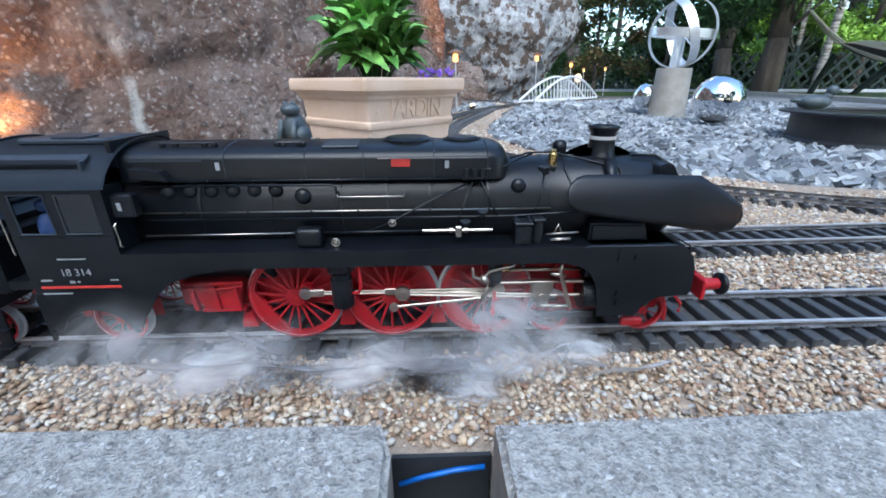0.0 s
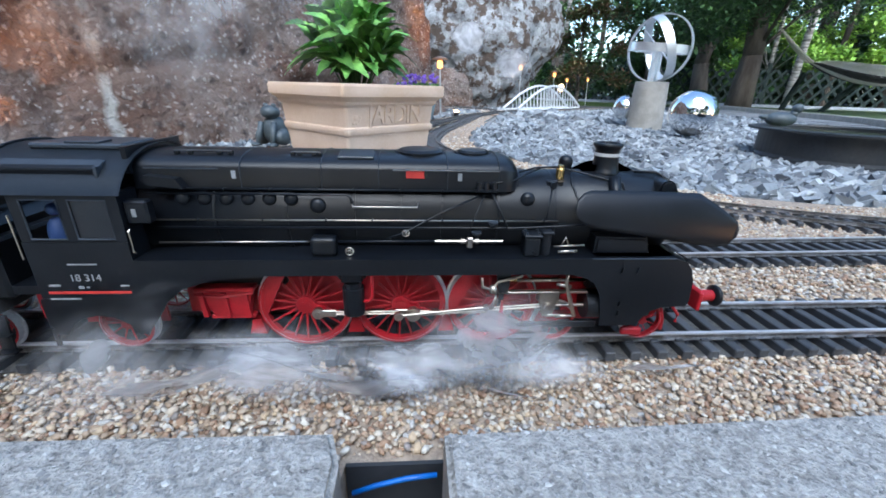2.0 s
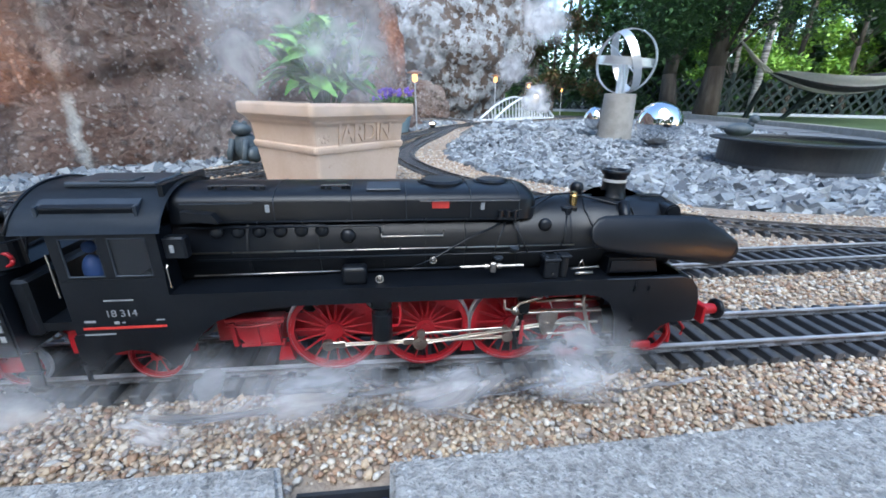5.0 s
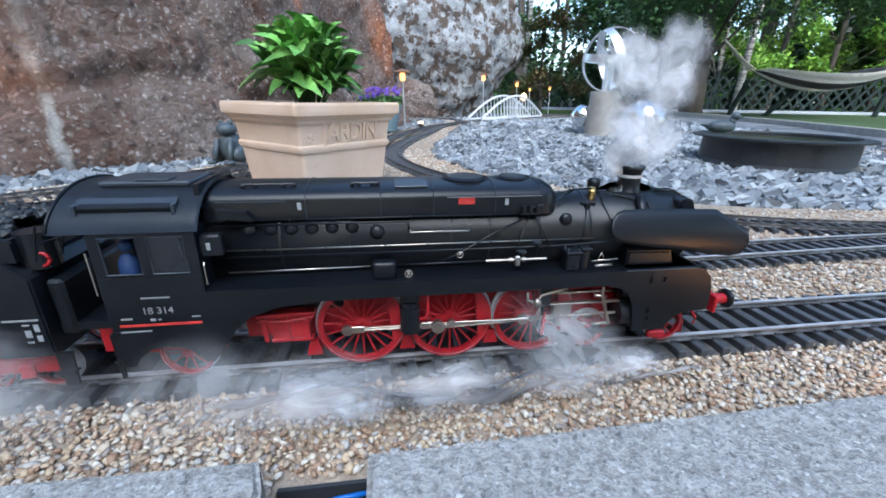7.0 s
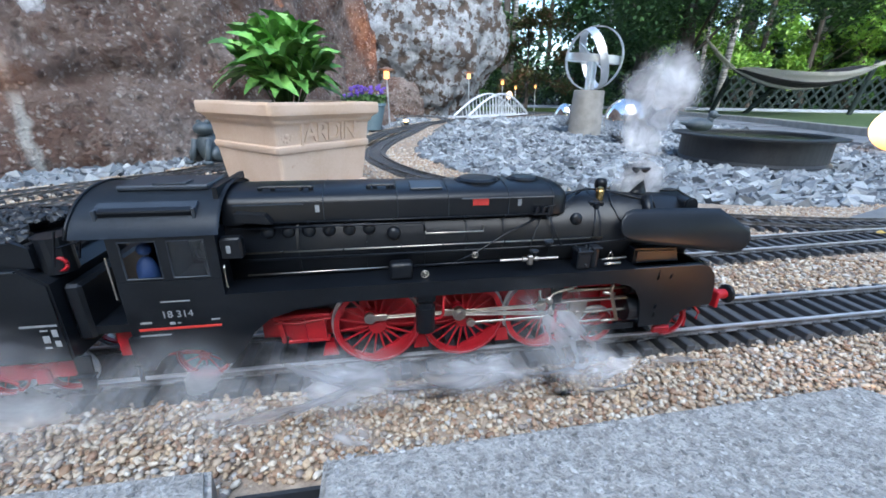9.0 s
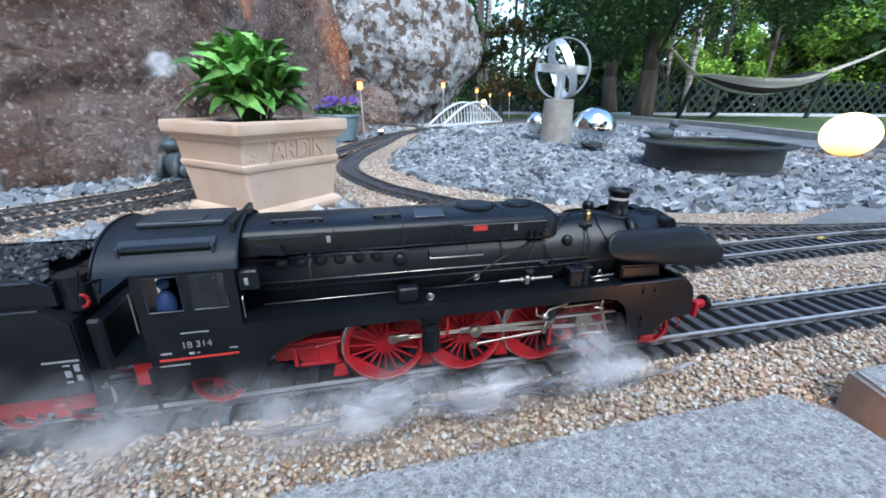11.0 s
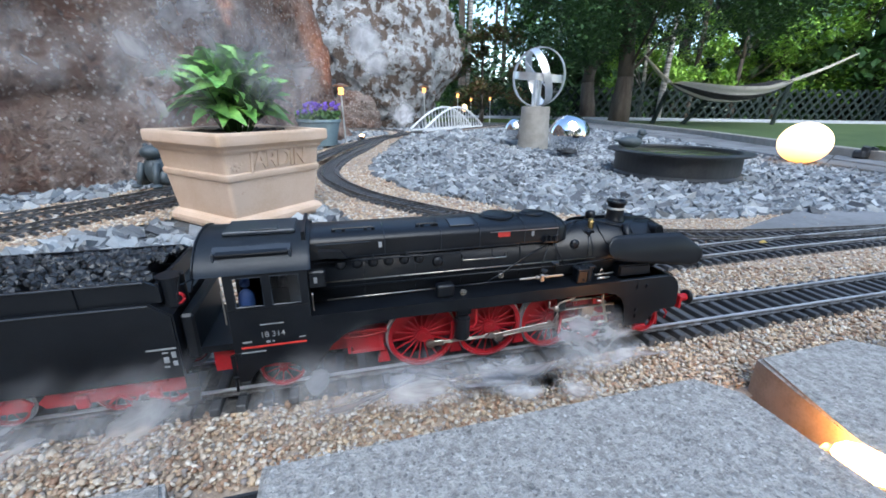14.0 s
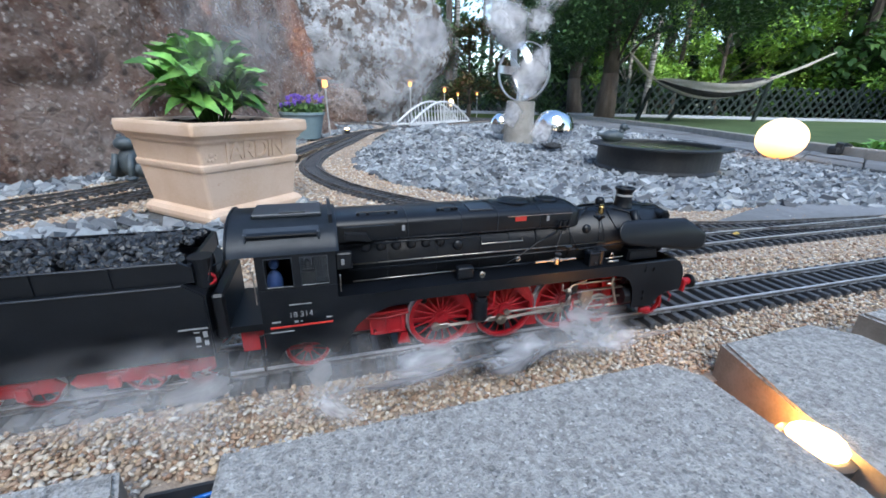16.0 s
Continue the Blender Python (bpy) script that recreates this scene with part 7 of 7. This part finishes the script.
M_PUFF = steam_material("dense_vapour", 1.0, 1.9, 0.75, 0.45, 1.0, 0.25)
M_DRAIN = steam_material("drain_vapour", 0.80, 1.5, 0.8, 0.22, 1.0, 0.05)
M_WISP = steam_material("thin_vapour", 0.54, 1.4, 0.9, 0.15, 1.0)
M_VEIL = steam_material("veil_vapour", 0.55, 1.6, 1.1, 0.0, 1.0)


def billow(material, seed):
    """A bulging, crumpled sheet of vapour of radius 1, turned towards -y."""
    bm = B()
    n, rings = 28, 9
    mid = bm.verts.new((0, -0.14, 0))
    rows = []
    for i in range(1, rings + 1):
        r = i / rings
        rows.append([bm.verts.new((r * math.cos(6.28319 * k / n), -0.14 * (1 - r * r) + 0.10 * noise.noise(Vector((r * math.cos(6.28319 * k / n) * 2, seed, r * math.sin(6.28319 * k / n) * 2))), r * math.sin(6.28319 * k / n))) for k in range(n)])
    for k in range(n):
        bm.faces.new((mid, rows[0][k], rows[0][(k + 1) % n]))
    for a, b in zip(rows, rows[1:]):
        for k in range(n):
            bm.faces.new((a[k], b[k], b[(k + 1) % n], a[(k + 1) % n]))
    return finish(bm, "puff", material, True)


PUFFS = {m.name: [billow(m, 3.1 * k + 1) for k in range(3)] for m in (M_PUFF, M_DRAIN, M_WISP, M_VEIL)}
VAPOUR = []


def puff(cloud, material, size, rows, k, shape=(1, 1, 1)):
    o = new("puff", PUFFS[material.name][k % 3])
    o.parent = cloud
    o.scale = tuple(size * q for q in shape)
    VAPOUR.append((o, rows))


def build_steam():
    rnd = random.Random(17)
    # bursts from the chimney: a narrow stem that opens into a billowing head, then shreds and drifts back
    for b, t0 in enumerate((0.70, 3.80, 6.74, 8.80, 12.22, 14.70)):
        times = [i * 0.2 for i in range(81) if not t0 - 0.1 < i * 0.2 < t0 + 2.3] + [t0 - 0.05 + i * 0.09 for i in range(26) if t0 - 0.05 + i * 0.09 < 16]
        times = sorted(round(t, 3) for t in times)
        cloud = empty("steam_cloud")
        tagged(cloud, "white steam burst rising from the locomotive's chimney", "steam", group="chimney steam bursts")
        for k in range(13):
            delay = 0.034 * k
            high = 1 - k / 12
            top = 0.026 + 0.098 * high ** 0.8 + rnd.uniform(-0.008, 0.008)
            side, depth = ((-1) ** k * 0.027 - 0.004) * min(1.0, high * 1.7) * rnd.uniform(0.3, 1.0), 0.003 * k - 0.016 + rnd.uniform(-0.004, 0.004)
            spin, drift = rnd.uniform(-180, 180), rnd.uniform(0.26, 0.42)
            rows = []
            for t in times:
                u = t - t0 - delay
                x0 = travelled(min(t, t0 + delay)) + 0.1665
                if u <= 0:
                    p = (travelled(t) + 0.1665, 0.004, 0.108)
                else:
                    rise = top * (1 - math.exp(-u / 0.24))
                    slow = max(0.0, u - 0.35)
                    p = (x0 + side * (1 - math.exp(-u / 0.2)) * (1 + 2.0 * slow) - 0.05 * slow - drift * 0.34 * slow ** 3, depth + 0.10 * slow, 0.152 + rise + (0.03 + 0.05 * (k % 3)) * slow * (1 + slow) + 0.012 * math.sin(3 * u + k))
                rows.append((t, pose(*p, -12, spin + 14 * max(0, u), 0)))
            puff(cloud, M_PUFF, 0.036 + 0.004 * rnd.random() if k < 9 else 0.024, rows, k)
        # thin veils that sink back out of the risen burst and drift towards the rock
        for k in range(6):
            dx, dz, dy = -0.02 - 0.035 * k + rnd.uniform(-0.015, 0.015), rnd.uniform(0.22, 0.31), rnd.uniform(0.03, 0.12)
            spin, go = rnd.uniform(-180, 180), rnd.uniform(0.16, 0.36)
            x0 = travelled(t0) + 0.1665
            rows = []
            for t in times:
                u = t - t0 - 0.15 - 0.05 * k
                w = min(1.0, max(0.0, u / 0.4))
                w = w * w * (3 - 2 * w)
                late = max(0.0, u - 0.4)
                leave = min(1.0, max(0.0, (u - 1.5) / 0.7)) ** 2
                rows.append((t, pose(x0 + dx - go * min(late, 3.0), dy + 0.10 * min(late, 3.0), 0.80 + (dz - 0.80) * w + 0.01 * late + 0.65 * leave, -12, spin + 12 * max(0.0, u), 0)))
            puff(cloud, M_VEIL, rnd.uniform(0.075, 0.115), rows, k)
    # vapour from the cylinder drains, drifting back along the track
    cloud = empty("steam_cloud")
    tagged(cloud, "low white steam drifting along the track from the cylinders", "steam")
    for k in range(25):
        t0 = -3.6 + 0.79 * k
        lane, up = rnd.uniform(-0.022, 0.010), rnd.uniform(-0.004, 0.012)
        speed = rnd.uniform(0.06, 0.13)
        life = rnd.uniform(1.8, 3.0)
        spin = rnd.choice([0, 180]) + rnd.uniform(-12, 12)
        rows = []
        for i in range(81):
            t = i * 0.2
            u = t - t0
            if u <= 0:
                p = (travelled(t) + 0.160, 0.0, 0.105)
            else:
                e, side_e = 1 - math.exp(-u / 0.12), 1 - math.exp(-max(0.0, u - 0.10) / 0.22)
                p = (travelled(max(0.0, t0)) + 0.172 - speed * max(0.0, u - 0.3) - 0.006 * e, (-0.074 + lane) * side_e, 0.105 - (0.093 - 0.6 * up) * e + 0.003 * u + 0.004 * math.sin(2.2 * u + k) - 0.10 * min(1.0, max(0.0, (u - life) / 1.4)))
            rows.append((t, pose(*p, -38, spin + 9 * max(0.0, u), 0)))
        puff(cloud, M_DRAIN, rnd.uniform(0.029, 0.032), rows, k, (1.45, 1, 0.58))
    # the plume that hugs the rail under the cylinders, brightest at its front end
    cloud = empty("steam_cloud")
    tagged(cloud, "bright low plume of steam beside the cylinders", "steam")
    for k in range(8):
        x = 0.188 - 0.043 * k + rnd.uniform(-0.006, 0.006)
        y, z, size = -0.060 - 0.003 * k + rnd.uniform(-0.003, 0.003), 0.012 + 0.0034 * k, 0.037 + 0.0040 * k
        spin, ph = rnd.choice([0, 180]) + rnd.uniform(-8, 8), rnd.uniform(0, 6.28)
        rows = [(i * 0.2, pose(travelled(i * 0.2) + x + 0.012 * math.sin(1.9 * i * 0.2 + ph), y + 0.004 * math.sin(1.7 * i * 0.2 + ph), z + 0.002 * math.sin(2.6 * i * 0.2 + ph), -42, spin + 9 * math.sin(1.1 * i * 0.2 + ph), 0)) for i in range(81)]
        puff(cloud, M_PUFF if k == 0 else M_DRAIN, size, rows, k, (1.5, 1, 0.50 + 0.02 * k))
    # thin haze that hangs along the engine and the tender
    cloud = empty("steam_cloud")
    tagged(cloud, "thin haze of steam hanging beside the locomotive", "steam")
    for k in range(8):
        x = 0.10 - 0.084 * k + rnd.uniform(-0.015, 0.015)
        y, z, size = -0.066 - 0.022 * rnd.random(), 0.026 + 0.018 * rnd.random(), rnd.uniform(0.066, 0.078)
        spin, ph = rnd.choice([0, 180]) + rnd.uniform(-20, 20), rnd.uniform(0, 6.28)
        rows = [(i * 0.25, pose(travelled(i * 0.25) + x + 0.022 * math.sin(0.9 * i * 0.25 + ph), y, z + 0.006 * math.sin(1.3 * i * 0.25 + ph), -30, spin + 18 * math.sin(0.5 * i * 0.25 + ph), 0)) for i in range(65)]
        puff(cloud, M_WISP, size, rows, k, (1.35, 1, 0.8))


build_steam()


# ---- motion ----
def motions():
    times = [k * 0.5 for k in range(33)]
    walk(engine, [(t, pose(travelled(t), 0, 0)) for t in times])
    for o, x, side, r, turn in ROLLING:
        rows = []
        for t in times:
            a = math.degrees(travelled(t) / r)
            start = -THETA if side < 0 else -THETA + 90
            rows.append((t, pose(x, side * 0.0262, 0.014 + r, 0, start + a, 0) @ turn))
        walk(o, rows)
    couple, drive, cross, ecc = [], [], [], []
    for t in times:
        a = radians(THETA) - travelled(t) / R_DRIVE
        px, pz = CRANK * math.cos(a), 0.0468 + CRANK * math.sin(a)
        couple.append((t, pose(DRIVE_X[0] + px, -0.0345, pz)))
        bx = DRIVE_X[1] + px
        dz = 0.0485 - pz
        dx = math.sqrt(ROD_L ** 2 - dz * dz)
        drive.append((t, pose(bx, -0.0375, pz, 0, -math.degrees(math.atan2(dz, dx)), 0)))
        cross.append((t, pose(bx + dx, -0.0375, 0.0485)))
        ex, ez = DRIVE_X[1] + 0.004 * math.cos(a - 1.4), 0.0468 + 0.004 * math.sin(a - 1.4)
        ecc.append((t, pose(ex, -0.0415, ez, 0, -math.degrees(math.atan2(0.0495 - ez, 0.0810 - ex)), 0)))
    walk(coupling_rod, couple)
    walk(main_rod, drive)
    walk(crosshead, cross)
    walk(eccentric_rod, ecc)
    for o, rows in VAPOUR:
        walk(o, rows)


motions()
